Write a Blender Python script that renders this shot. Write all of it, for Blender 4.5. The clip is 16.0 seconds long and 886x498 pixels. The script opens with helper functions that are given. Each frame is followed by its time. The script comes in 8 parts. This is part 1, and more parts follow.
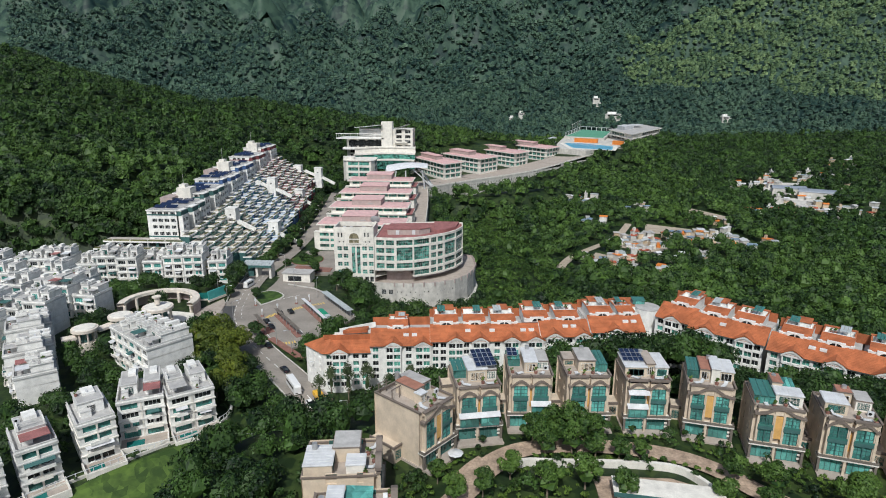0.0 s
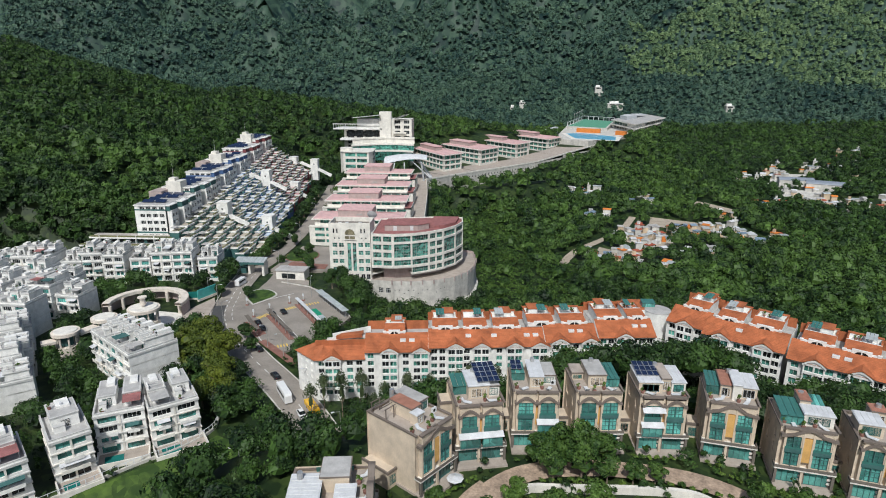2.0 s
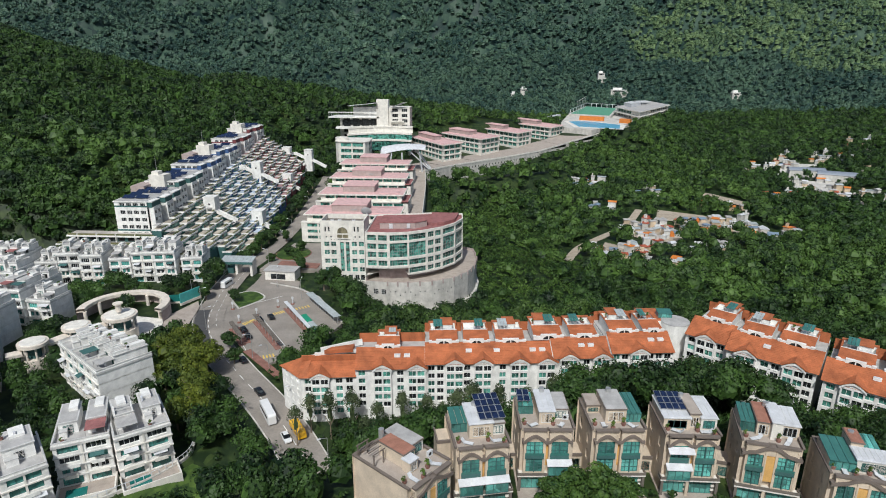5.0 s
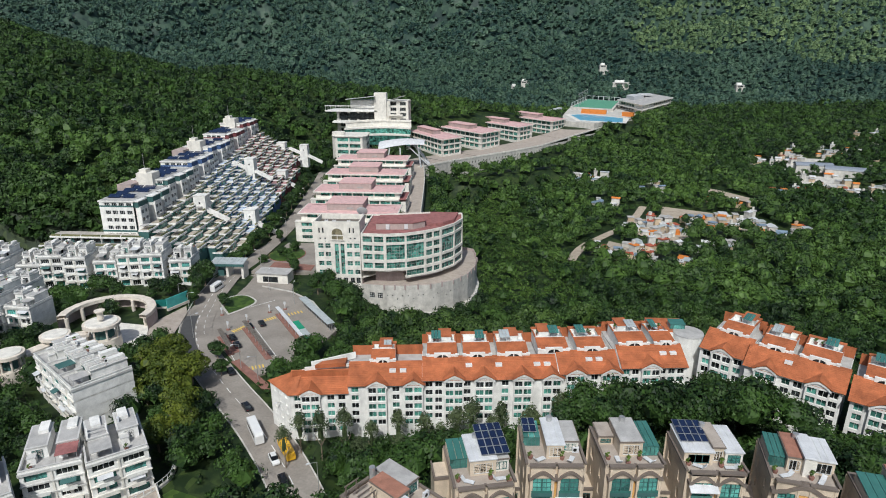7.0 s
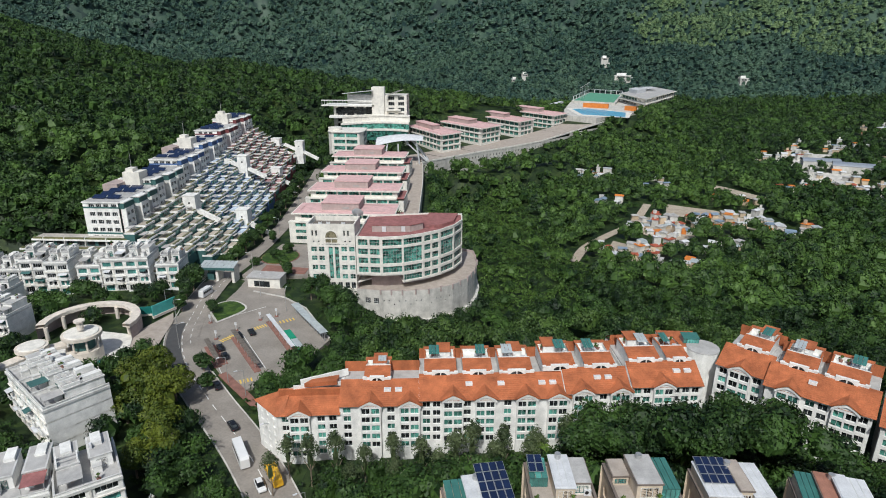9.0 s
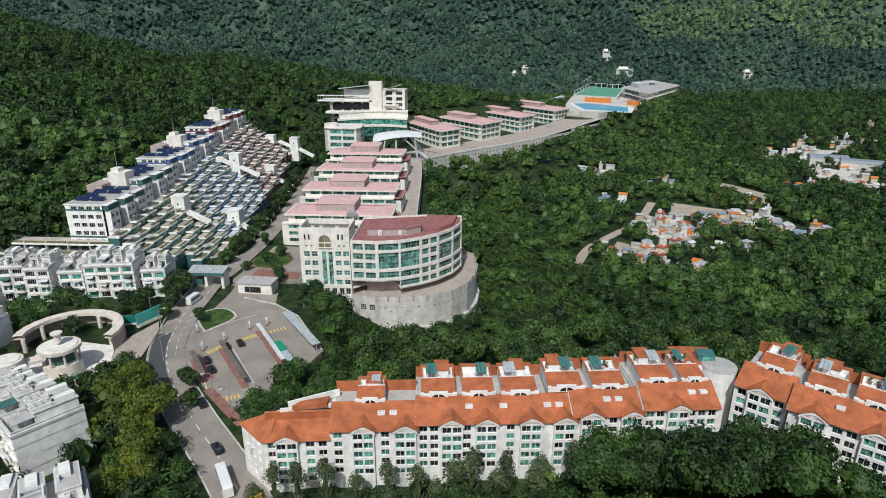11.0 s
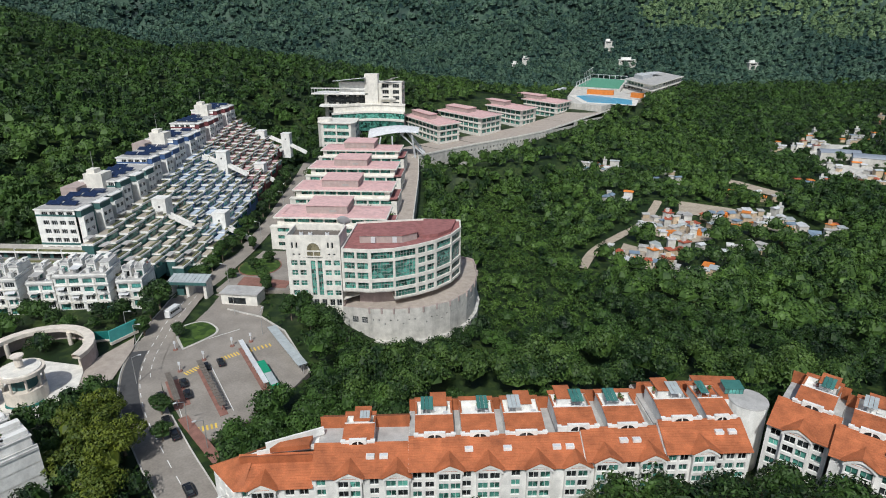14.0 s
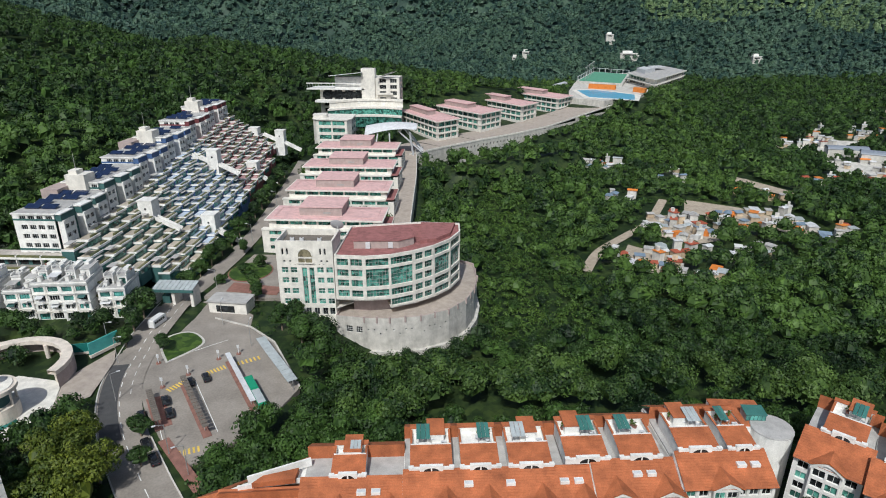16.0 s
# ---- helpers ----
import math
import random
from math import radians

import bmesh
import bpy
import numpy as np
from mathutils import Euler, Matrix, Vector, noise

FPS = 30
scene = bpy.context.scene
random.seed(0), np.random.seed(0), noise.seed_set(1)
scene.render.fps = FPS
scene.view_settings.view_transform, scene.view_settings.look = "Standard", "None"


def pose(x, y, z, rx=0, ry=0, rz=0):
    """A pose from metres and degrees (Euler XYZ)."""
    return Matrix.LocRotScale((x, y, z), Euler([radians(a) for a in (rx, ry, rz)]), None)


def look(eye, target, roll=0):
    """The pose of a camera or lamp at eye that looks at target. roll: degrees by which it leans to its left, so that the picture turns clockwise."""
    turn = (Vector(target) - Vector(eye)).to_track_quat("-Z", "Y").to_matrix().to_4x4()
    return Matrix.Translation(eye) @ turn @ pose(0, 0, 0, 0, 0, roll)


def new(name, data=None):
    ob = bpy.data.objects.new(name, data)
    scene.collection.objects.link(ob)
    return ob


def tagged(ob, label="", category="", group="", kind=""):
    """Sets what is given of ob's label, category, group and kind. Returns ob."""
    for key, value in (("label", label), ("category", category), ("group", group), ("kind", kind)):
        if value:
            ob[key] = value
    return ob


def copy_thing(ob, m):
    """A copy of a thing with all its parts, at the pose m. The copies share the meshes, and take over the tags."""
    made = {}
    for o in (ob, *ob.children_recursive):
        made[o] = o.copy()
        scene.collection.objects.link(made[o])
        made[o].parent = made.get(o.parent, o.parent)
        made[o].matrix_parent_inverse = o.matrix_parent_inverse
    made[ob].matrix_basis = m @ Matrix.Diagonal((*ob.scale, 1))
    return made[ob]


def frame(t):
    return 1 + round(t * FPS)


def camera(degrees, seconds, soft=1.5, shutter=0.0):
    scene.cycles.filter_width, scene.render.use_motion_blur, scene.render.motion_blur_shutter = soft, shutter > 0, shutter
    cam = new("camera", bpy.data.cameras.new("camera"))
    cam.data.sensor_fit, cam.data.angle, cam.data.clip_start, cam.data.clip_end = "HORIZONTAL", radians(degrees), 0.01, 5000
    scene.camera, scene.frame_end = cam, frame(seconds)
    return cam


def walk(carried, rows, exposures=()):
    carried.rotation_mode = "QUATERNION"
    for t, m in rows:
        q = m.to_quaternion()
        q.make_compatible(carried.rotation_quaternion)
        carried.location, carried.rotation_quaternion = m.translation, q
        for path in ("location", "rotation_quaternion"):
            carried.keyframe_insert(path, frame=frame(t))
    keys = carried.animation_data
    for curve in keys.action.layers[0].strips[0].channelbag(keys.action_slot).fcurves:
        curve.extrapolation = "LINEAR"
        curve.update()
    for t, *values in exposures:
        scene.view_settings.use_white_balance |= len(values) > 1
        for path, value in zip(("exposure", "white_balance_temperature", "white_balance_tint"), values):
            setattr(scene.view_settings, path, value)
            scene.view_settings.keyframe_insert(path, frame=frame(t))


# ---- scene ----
cam = camera(73.0, 16.0, soft=1.0)
PATH = [
    (0, (1.442, 3.135, 97.420), (-3.418, 99.495, 71.131), 0.23),
    (1, (1.306, 8.292, 97.541), (-3.537, 104.409, 70.373), 0.23),
    (2, (1.174, 13.443, 97.713), (-3.648, 109.325, 69.724), 0.23),
    (3, (1.045, 18.590, 97.929), (-3.753, 114.245, 69.170), 0.23),
    (4, (0.920, 23.732, 98.182), (-3.850, 119.168, 68.701), 0.23),
    (5.2, (0.773, 29.895, 98.524), (-3.957, 125.079, 68.232), 0.23),
    (6.5, (0.620, 36.564, 98.928), (-4.063, 131.486, 67.818), 0.23),
    (7.5, (0.506, 41.688, 99.253), (-4.135, 136.416, 67.549), 0.23),
    (8.5, (0.396, 46.807, 99.581), (-4.201, 141.346, 67.312), 0.23),
    (9.5, (0.289, 51.922, 99.906), (-4.260, 146.275, 67.093), 0.23),
    (10.5, (0.185, 57.031, 100.221), (-4.311, 151.203, 66.883), 0.23),
    (11.5, (0.084, 62.135, 100.518), (-4.356, 156.127, 66.668), 0.23),
    (12.5, (-0.013, 67.234, 100.791), (-4.393, 161.046, 66.437), 0.23),
    (13.5, (-0.107, 72.328, 101.031), (-4.423, 165.959, 66.179), 0.23),
    (14.5, (-0.197, 77.418, 101.231), (-4.445, 170.865, 65.882), 0.23),
    (15.3, (-0.267, 81.485, 101.358), (-4.458, 174.783, 65.609), 0.23),
    (16, (-0.326, 85.042, 101.442), (-4.466, 178.205, 65.339), 0.23),
]
walk(cam, [(t, look(eye, target, roll)) for t, eye, target, roll in PATH], [(0, -0.25, 6350, 7.5), (16, -0.25, 6350, 7.5)])

# ---- light ----
SUN_AZ, SUN_EL = 187.0, 50.0        # compass bearing from +y, clockwise, and height, in degrees
sky = bpy.data.worlds.new("sky")
scene.world = sky
sky.use_nodes = True
_nt = sky.node_tree
_sk = _nt.nodes.new("ShaderNodeTexSky")
_sk.sky_type, _sk.sun_disc = "NISHITA", False
_sk.sun_elevation, _sk.sun_rotation = radians(SUN_EL), radians(SUN_AZ)
_sk.air_density, _sk.dust_density, _sk.ozone_density = 1.0, 2.5, 1.0
_bg = _nt.nodes["Background"]
_bg.inputs["Strength"].default_value = 0.1
_nt.links.new(_sk.outputs[0], _bg.inputs[0])
sun = new("sun", bpy.data.lights.new("sun", "SUN"))
sun.data.energy, sun.data.angle, sun.data.color = 3.9, radians(0.6), (1.0, 0.99, 0.955)
_az, _el = radians(SUN_AZ), radians(SUN_EL)
sun.matrix_world = look((0, 0, 300), (-math.sin(_az) * math.cos(_el) * 100, -math.cos(_az) * math.cos(_el) * 100, 300 - math.sin(_el) * 100))

# ---- materials ----
def material(name, colour, rough=0.8, metal=0.0, var=0.12, grain=(0.6, 6.0), bump=0.25, bump_scale=8.0, island=0.0, obrand=0.0, spec=0.4, dirt=0.0, dirt_scale=0.25, cells=0.0, cell_size=1.1):
    """A surface with two scales of tone, fine relief and, where asked, its own tone for each piece."""
    m = bpy.data.materials.new(name)
    m.use_nodes = True
    nt, L = m.node_tree, m.node_tree.links
    bsdf = nt.nodes["Principled BSDF"]
    bsdf.inputs["Roughness"].default_value, bsdf.inputs["Metallic"].default_value = rough, metal
    bsdf.inputs["Specular IOR Level"].default_value = spec
    geo = nt.nodes.new("ShaderNodeNewGeometry")
    val = None

    def tone(fac, amount):
        n = nt.nodes.new("ShaderNodeMapRange")
        n.inputs["To Min"].default_value, n.inputs["To Max"].default_value = 1 - amount, 1 + amount
        L.new(fac, n.inputs["Value"])
        return n.outputs[0]

    def times(a, b):
        if a is None:
            return b
        n = nt.nodes.new("ShaderNodeMath")
        n.operation = "MULTIPLY"
        L.new(a, n.inputs[0]), L.new(b, n.inputs[1])
        return n.outputs[0]

    for k, s in enumerate(grain):
        n = nt.nodes.new("ShaderNodeTexNoise")
        n.inputs["Scale"].default_value, n.inputs["Detail"].default_value = s, 4
        L.new(geo.outputs["Position"], n.inputs["Vector"])
        mr = nt.nodes.new("ShaderNodeMapRange")
        mr.inputs["From Min"].default_value, mr.inputs["From Max"].default_value = 0.3, 0.7
        L.new(n.outputs["Fac"], mr.inputs["Value"])
        val = times(val, tone(mr.outputs[0], var / (1 + 0.3 * k)))
    if island:
        val = times(val, tone(geo.outputs["Random Per Island"], island))
    if obrand:
        oi = nt.nodes.new("ShaderNodeObjectInfo")
        val = times(val, tone(oi.outputs["Random"], obrand))
    if cells:
        v = nt.nodes.new("ShaderNodeTexVoronoi")
        v.inputs["Scale"].default_value = 1 / cell_size
        L.new(geo.outputs["Position"], v.inputs["Vector"])
        sep = nt.nodes.new("ShaderNodeSeparateColor")
        L.new(v.outputs["Color"], sep.inputs[0])
        val = times(val, tone(sep.outputs[0], cells))
    if dirt:
        n = nt.nodes.new("ShaderNodeTexNoise")
        n.inputs["Scale"].default_value, n.inputs["Detail"].default_value, n.inputs["Roughness"].default_value = dirt_scale, 8, 0.7
        mp = nt.nodes.new("ShaderNodeMapping")
        mp.inputs["Scale"].default_value = (1, 1, 0.25)
        L.new(geo.outputs["Position"], mp.inputs["Vector"])
        L.new(mp.outputs[0], n.inputs["Vector"])
        mr = nt.nodes.new("ShaderNodeMapRange")
        mr.inputs["From Min"].default_value, mr.inputs["From Max"].default_value = 0.45, 0.75
        mr.inputs["To Min"].default_value, mr.inputs["To Max"].default_value = 1.0, 1.0 - dirt
        L.new(n.outputs["Fac"], mr.inputs["Value"])
        val = times(val, mr.outputs[0])
    mul = nt.nodes.new("ShaderNodeVectorMath")
    mul.operation = "SCALE"
    mul.inputs[0].default_value = colour
    L.new(val, mul.inputs["Scale"])
    L.new(mul.outputs[0], bsdf.inputs["Base Color"])
    if bump:
        n = nt.nodes.new("ShaderNodeTexNoise")
        n.inputs["Scale"].default_value, n.inputs["Detail"].default_value = bump_scale, 5
        L.new(geo.outputs["Position"], n.inputs["Vector"])
        b = nt.nodes.new("ShaderNodeBump")
        b.inputs["Strength"].default_value, b.inputs["Distance"].default_value = bump, 0.05
        L.new(n.outputs["Fac"], b.inputs["Height"])
        L.new(b.outputs[0], bsdf.inputs["Normal"])
    return m


M_WHITE = material("white_render", (0.80, 0.79, 0.76), 0.75, dirt=0.22)
M_LGREY = material("light_grey_render", (0.56, 0.555, 0.54), 0.8, dirt=0.3)
M_CREAM = material("cream_render", (0.74, 0.71, 0.65), 0.75, dirt=0.2)
M_BEIGE = material("beige_render", (0.60, 0.50, 0.39), 0.8, dirt=0.2)
M_TRIM = material("brown_trim", (0.17, 0.14, 0.12), 0.7)
M_GREYT = material("grey_trim", (0.34, 0.33, 0.32), 0.8)
M_PINK = material("pink_roofing", (0.66, 0.43, 0.42), 0.85, dirt=0.2)
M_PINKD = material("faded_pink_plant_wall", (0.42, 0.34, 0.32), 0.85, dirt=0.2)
M_DKRED = material("dark_red_roofing", (0.31, 0.13, 0.125), 0.85, var=0.2, dirt=0.3)
M_TILE = material("orange_clay_tile", (0.43, 0.135, 0.055), 0.75, var=0.2, grain=(0.5, 5.0), island=0.18, dirt=0.42, bump=0.5)
M_GLASS = material("green_glass", (0.062, 0.19, 0.155), 0.08, var=0.25, obrand=0.35, bump=0, spec=0.5, cells=0.85, cell_size=1.3)
M_TEAL = material("teal_glass", (0.085, 0.27, 0.24), 0.1, var=0.25, obrand=0.55, bump=0, spec=0.5, cells=0.4, cell_size=2.2)
M_FRAME = material("white_frames", (0.62, 0.63, 0.62), 0.5, bump=0)
# Near-black also paints the shade of recessed balconies and rooms on flat panes
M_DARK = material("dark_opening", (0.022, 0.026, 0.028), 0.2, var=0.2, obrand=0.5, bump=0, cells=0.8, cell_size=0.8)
M_GREYR = material("grey_roof_screed", (0.44, 0.43, 0.42), 0.9, dirt=0.35)
M_PALER = material("pale_metal_roof", (0.62, 0.63, 0.65), 0.45, dirt=0.15)
M_TERRA = material("terracotta_roof_tile", (0.36, 0.17, 0.12), 0.85, var=0.2, grain=(0.8, 7.0), dirt=0.25)
M_CRAZY = material("mottled_stone_paving", (0.40, 0.30, 0.225), 0.9, var=0.3, grain=(0.5, 2.2), dirt=0.3, dirt_scale=0.6)
M_SOLAR = material("blue_solar_glass", (0.012, 0.022, 0.06), 0.12, var=0.2, island=0.2, bump=0, spec=0.6)
M_CONC = material("pale_concrete", (0.56, 0.54, 0.50), 0.9, dirt=0.4, var=0.14)
M_ROAD = material("worn_asphalt", (0.29, 0.26, 0.23), 0.95, var=0.15, grain=(0.15, 2.0), dirt=0.25, dirt_scale=0.1)
M_ROADD = material("new_asphalt", (0.07, 0.07, 0.072), 0.95)
M_PAVE = material("pink_grey_paving", (0.40, 0.345, 0.30), 0.9, dirt=0.2)
M_REDP = material("red_brick_paving", (0.25, 0.125, 0.10), 0.9, var=0.2)
M_YEL = material("yellow_paint", (0.72, 0.50, 0.10), 0.7)
M_LINE = material("white_road_paint", (0.72, 0.72, 0.70), 0.7)
M_WATER = material("turquoise_water", (0.02, 0.16, 0.145), 0.08, bump=0.1, bump_scale=2)
M_METAL = material("galvanised_metal", (0.5, 0.5, 0.5), 0.45, metal=0.6)
M_TRUNK = material("grey_bark", (0.20, 0.16, 0.12), 0.95)
M_AMBER = material("amber_render", (0.62, 0.36, 0.12), 0.8)
M_STONE = material("dark_stone", (0.16, 0.14, 0.12), 0.8, dirt=0.2)
M_GGLASS = material("green_roof_glass", (0.05, 0.16, 0.14), 0.15, bump=0, island=0.3, spec=0.6)
M_SAND = material("sandy_cream_render", (0.70, 0.63, 0.55), 0.8, dirt=0.25)
M_BLUE = material("deep_blue_render", (0.06, 0.12, 0.27), 0.7, dirt=0.2)
M_MAROON = material("maroon_render", (0.17, 0.05, 0.055), 0.7, dirt=0.2)
M_DTEAL = material("dark_teal_render", (0.05, 0.13, 0.125), 0.7, dirt=0.2)


def foliage(name, dark, light, clump=0.14, island=0.5, crowns=0.13, patch=0.035, low=1.1, high=2.2):
    """Leaves: a mix of two greens, by stretch of wood, by crown and by leaf clump."""
    m = bpy.data.materials.new(name)
    m.use_nodes = True
    nt, L = m.node_tree, m.node_tree.links
    bsdf = nt.nodes["Principled BSDF"]
    bsdf.inputs["Roughness"].default_value = 0.6
    bsdf.inputs["Specular IOR Level"].default_value = 0.3
    geo = nt.nodes.new("ShaderNodeNewGeometry")
    total = None

    def plus(fac, weight):
        k = nt.nodes.new("ShaderNodeMath")
        k.operation = "MULTIPLY_ADD"
        k.inputs[1].default_value, k.inputs[2].default_value = weight, 0.0
        L.new(fac, k.inputs[0])
        if total is not None:
            L.new(total, k.inputs[2])
        return k.outputs[0]

    for scale, detail in ((patch, 5), (clump, 3)):
        n = nt.nodes.new("ShaderNodeTexNoise")
        n.inputs["Scale"].default_value, n.inputs["Detail"].default_value = scale, detail
        L.new(geo.outputs["Position"], n.inputs["Vector"])
        total = plus(n.outputs["Fac"], 1.0)
    v = nt.nodes.new("ShaderNodeTexVoronoi")
    v.inputs["Scale"].default_value = crowns
    L.new(geo.outputs["Position"], v.inputs["Vector"])
    sep = nt.nodes.new("ShaderNodeSeparateColor")
    L.new(v.outputs["Color"], sep.inputs[0])
    total = plus(sep.outputs[0], 0.5)
    if island:
        total = plus(geo.outputs["Random Per Island"], island)
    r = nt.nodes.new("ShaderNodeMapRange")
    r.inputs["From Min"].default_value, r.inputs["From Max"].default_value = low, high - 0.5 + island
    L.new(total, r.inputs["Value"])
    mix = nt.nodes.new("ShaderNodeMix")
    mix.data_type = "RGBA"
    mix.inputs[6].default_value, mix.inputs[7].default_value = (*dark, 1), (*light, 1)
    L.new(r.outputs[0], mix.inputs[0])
    L.new(mix.outputs[2], bsdf.inputs["Base Color"])
    return m


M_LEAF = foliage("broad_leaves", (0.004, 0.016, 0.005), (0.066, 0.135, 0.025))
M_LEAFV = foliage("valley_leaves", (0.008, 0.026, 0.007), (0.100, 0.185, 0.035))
# Sunlight on the round hill, put into a paler leaf colour
M_SUNHILL = foliage("hill_bamboo_leaves", (0.050, 0.098, 0.050), (0.21, 0.30, 0.13), clump=0.05, island=0.35, crowns=0.09, patch=0.01)
M_LEAFR = foliage("olive_round_leaves", (0.010, 0.030, 0.008), (0.105, 0.180, 0.036), clump=0.3)
# Next two: distance haze as blue, and broad lit patches, mixed into the greens
M_HAZEM = foliage("mountain_leaves", (0.016, 0.046, 0.040), (0.098, 0.168, 0.104), clump=0.05, island=0.35, crowns=0.09, patch=0.006)
M_HAZEF = foliage("far_mountain_leaves", (0.005, 0.022, 0.021), (0.050, 0.092, 0.062), clump=0.02, island=0.0, crowns=0.075, patch=0.0045, low=0.92, high=1.95)
M_LEAFY = foliage("yellow_green_leaves", (0.036, 0.062, 0.008), (0.185, 0.22, 0.024), clump=0.5)
M_LEAFP = foliage("fresh_palm_leaves", (0.035, 0.075, 0.012), (0.14, 0.22, 0.035), clump=0.5)
M_LEAFL = foliage("light_leaves", (0.014, 0.042, 0.008), (0.115, 0.20, 0.036), clump=0.4)
M_LEAFG = foliage("grey_green_leaves", (0.030, 0.048, 0.018), (0.125, 0.16, 0.07), clump=0.5)
M_GRASS = foliage("rough_grass", (0.03, 0.062, 0.012), (0.10, 0.165, 0.03), clump=0.5, island=0.0, crowns=0.6)
M_UNDER = foliage("undergrowth", (0.012, 0.026, 0.008), (0.05, 0.078, 0.02), clump=0.5, island=0.0, crowns=0.4)
M_SOIL = material("pale_earth", (0.40, 0.34, 0.27), 0.95, dirt=0.3)

# ---- mesh helpers ----
class Shape:
    """Gathers boxes, prisms and faces into one mesh."""

    def __init__(self):
        self.v, self.f, self.m, self.k = [], [], [], 0

    def use(self, k):
        """Gives the faces that follow the material of that number."""
        self.k = k
        return self

    def add(self, verts, faces):
        k = len(self.v)
        self.v += [tuple(p) for p in verts]
        self.f += [tuple(i + k for i in f) for f in faces]
        self.m += [self.k] * len(faces)
        return self

    def box(self, x0, y0, z0, x1, y1, z1):
        return self.add([(x0, y0, z0), (x1, y0, z0), (x1, y1, z0), (x0, y1, z0), (x0, y0, z1), (x1, y0, z1), (x1, y1, z1), (x0, y1, z1)],
                        [(3, 2, 1, 0), (4, 5, 6, 7), (0, 1, 5, 4), (1, 2, 6, 5), (2, 3, 7, 6), (3, 0, 4, 7)])

    def prism(self, ring, z0, z1):
        """An upright body over a ring of (x, y), counter-clockwise."""
        n = len(ring)
        vs = [(*p[:2], z0) for p in ring] + [(*p[:2], z1) for p in ring]
        return self.add(vs, [tuple(range(n - 1, -1, -1)), tuple(range(n, 2 * n))] + [(i, (i + 1) % n, n + (i + 1) % n, n + i) for i in range(n)])

    def rings(self, lower, upper, cap=True):
        """A skin between two rings of points, closed above."""
        n = len(lower)
        return self.add(list(lower) + list(upper), [(i, (i + 1) % n, n + (i + 1) % n, n + i) for i in range(n)] + ([tuple(range(n, 2 * n))] if cap else []))

    def tube(self, cx, cy, z0, z1, r0, r1=None, n=12):
        r1 = r0 if r1 is None else r1
        at = [(math.cos(2 * math.pi * i / n), math.sin(2 * math.pi * i / n)) for i in range(n)]
        vs = [(cx + r0 * c, cy + r0 * s, z0) for c, s in at] + [(cx + r1 * c, cy + r1 * s, z1) for c, s in at]
        return self.add(vs, [tuple(range(n - 1, -1, -1)), tuple(range(n, 2 * n))] + [(i, (i + 1) % n, n + (i + 1) % n, n + i) for i in range(n)])

    def beam(self, a, b, w, h=None):
        """A straight bar from a to b, w wide and h high."""
        a, b, h = Vector(a), Vector(b), h or w
        d = (b - a).normalized()
        s = d.cross(Vector((0, 0, 1)))
        s = (s if s.length > 1e-4 else Vector((1, 0, 0))).normalized() * (w / 2)
        u = s.cross(d).normalized() * (h / 2)
        return self.add([a - s - u, a + s - u, a + s + u, a - s + u, b - s - u, b + s - u, b + s + u, b - s + u],
                        [(0, 1, 2, 3), (7, 6, 5, 4), (0, 4, 5, 1), (1, 5, 6, 2), (2, 6, 7, 3), (3, 7, 4, 0)])

    def quad(self, a, b, c, d):
        return self.add([a, b, c, d], [(0, 1, 2, 3)])

    def weld(self):
        """Joins corners that meet."""
        seen_v, order, idx = {}, [], []
        for p in self.v:
            q = tuple(round(c, 3) for c in p)
            if q not in seen_v:
                seen_v[q] = len(order)
                order.append(p)
            idx.append(seen_v[q])
        self.v, self.f = order, [tuple(idx[i] for i in f) for f in self.f]
        return self

    def mesh(self, name, *mats):
        me = bpy.data.meshes.new(name)
        me.from_pydata(self.v, [], self.f)
        for mat in mats:
            me.materials.append(mat)
        if self.k:
            me.polygons.foreach_set("material_index", self.m)
        me.update()
        return me


def part(name, shape, mat, parent=None, label=""):
    """Links a Shape, or a mesh, as one object, under a thing or a part."""
    mats = mat if isinstance(mat, tuple) else (mat,)
    me = shape.mesh(name, *mats) if isinstance(shape, Shape) else shape
    ob = new(name, me)
    ob.parent = parent
    return tagged(ob, label) if label else ob


def thing(name, label, category, m=None, group="", kind=""):
    ob = new(name)
    ob.empty_display_size = 0.2
    if m is not None:
        ob.matrix_basis = m
    return tagged(ob, label, category, group, kind)


def placed(x, y, z, heading):
    """A pose whose local +x runs along the heading, in degrees from +x, so that local -y looks out of the front."""
    return pose(x, y, z, 0, 0, heading)


def under(ob, parent, m=None):
    """Makes ob, posed in the world, a part of parent."""
    if m is not None:
        ob.matrix_basis = m
    up, p = Matrix.Identity(4), parent
    while p is not None:
        up = (p.matrix_parent_inverse @ p.matrix_basis) @ up if p.parent else p.matrix_basis @ up
        p = p.parent
    ob.parent, ob.matrix_parent_inverse = parent, up.inverted()
    return ob


def slab(s, x0, x1, y0, y1, z0, z1, t=0.1):
    """A sheet that rises from z0 at the front to z1 at the back."""
    return s.add([(x0, y0, z0), (x1, y0, z0), (x1, y1, z1), (x0, y1, z1), (x0, y0, z0 - t), (x1, y0, z0 - t), (x1, y1, z1 - t), (x0, y1, z1 - t)],
                 [(0, 1, 2, 3), (7, 6, 5, 4), (0, 4, 5, 1), (2, 6, 7, 3), (1, 5, 6, 2), (0, 3, 7, 4)])


WINDOWS = {}
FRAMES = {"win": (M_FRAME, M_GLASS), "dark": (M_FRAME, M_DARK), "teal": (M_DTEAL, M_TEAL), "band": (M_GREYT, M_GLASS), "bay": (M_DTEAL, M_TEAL)}


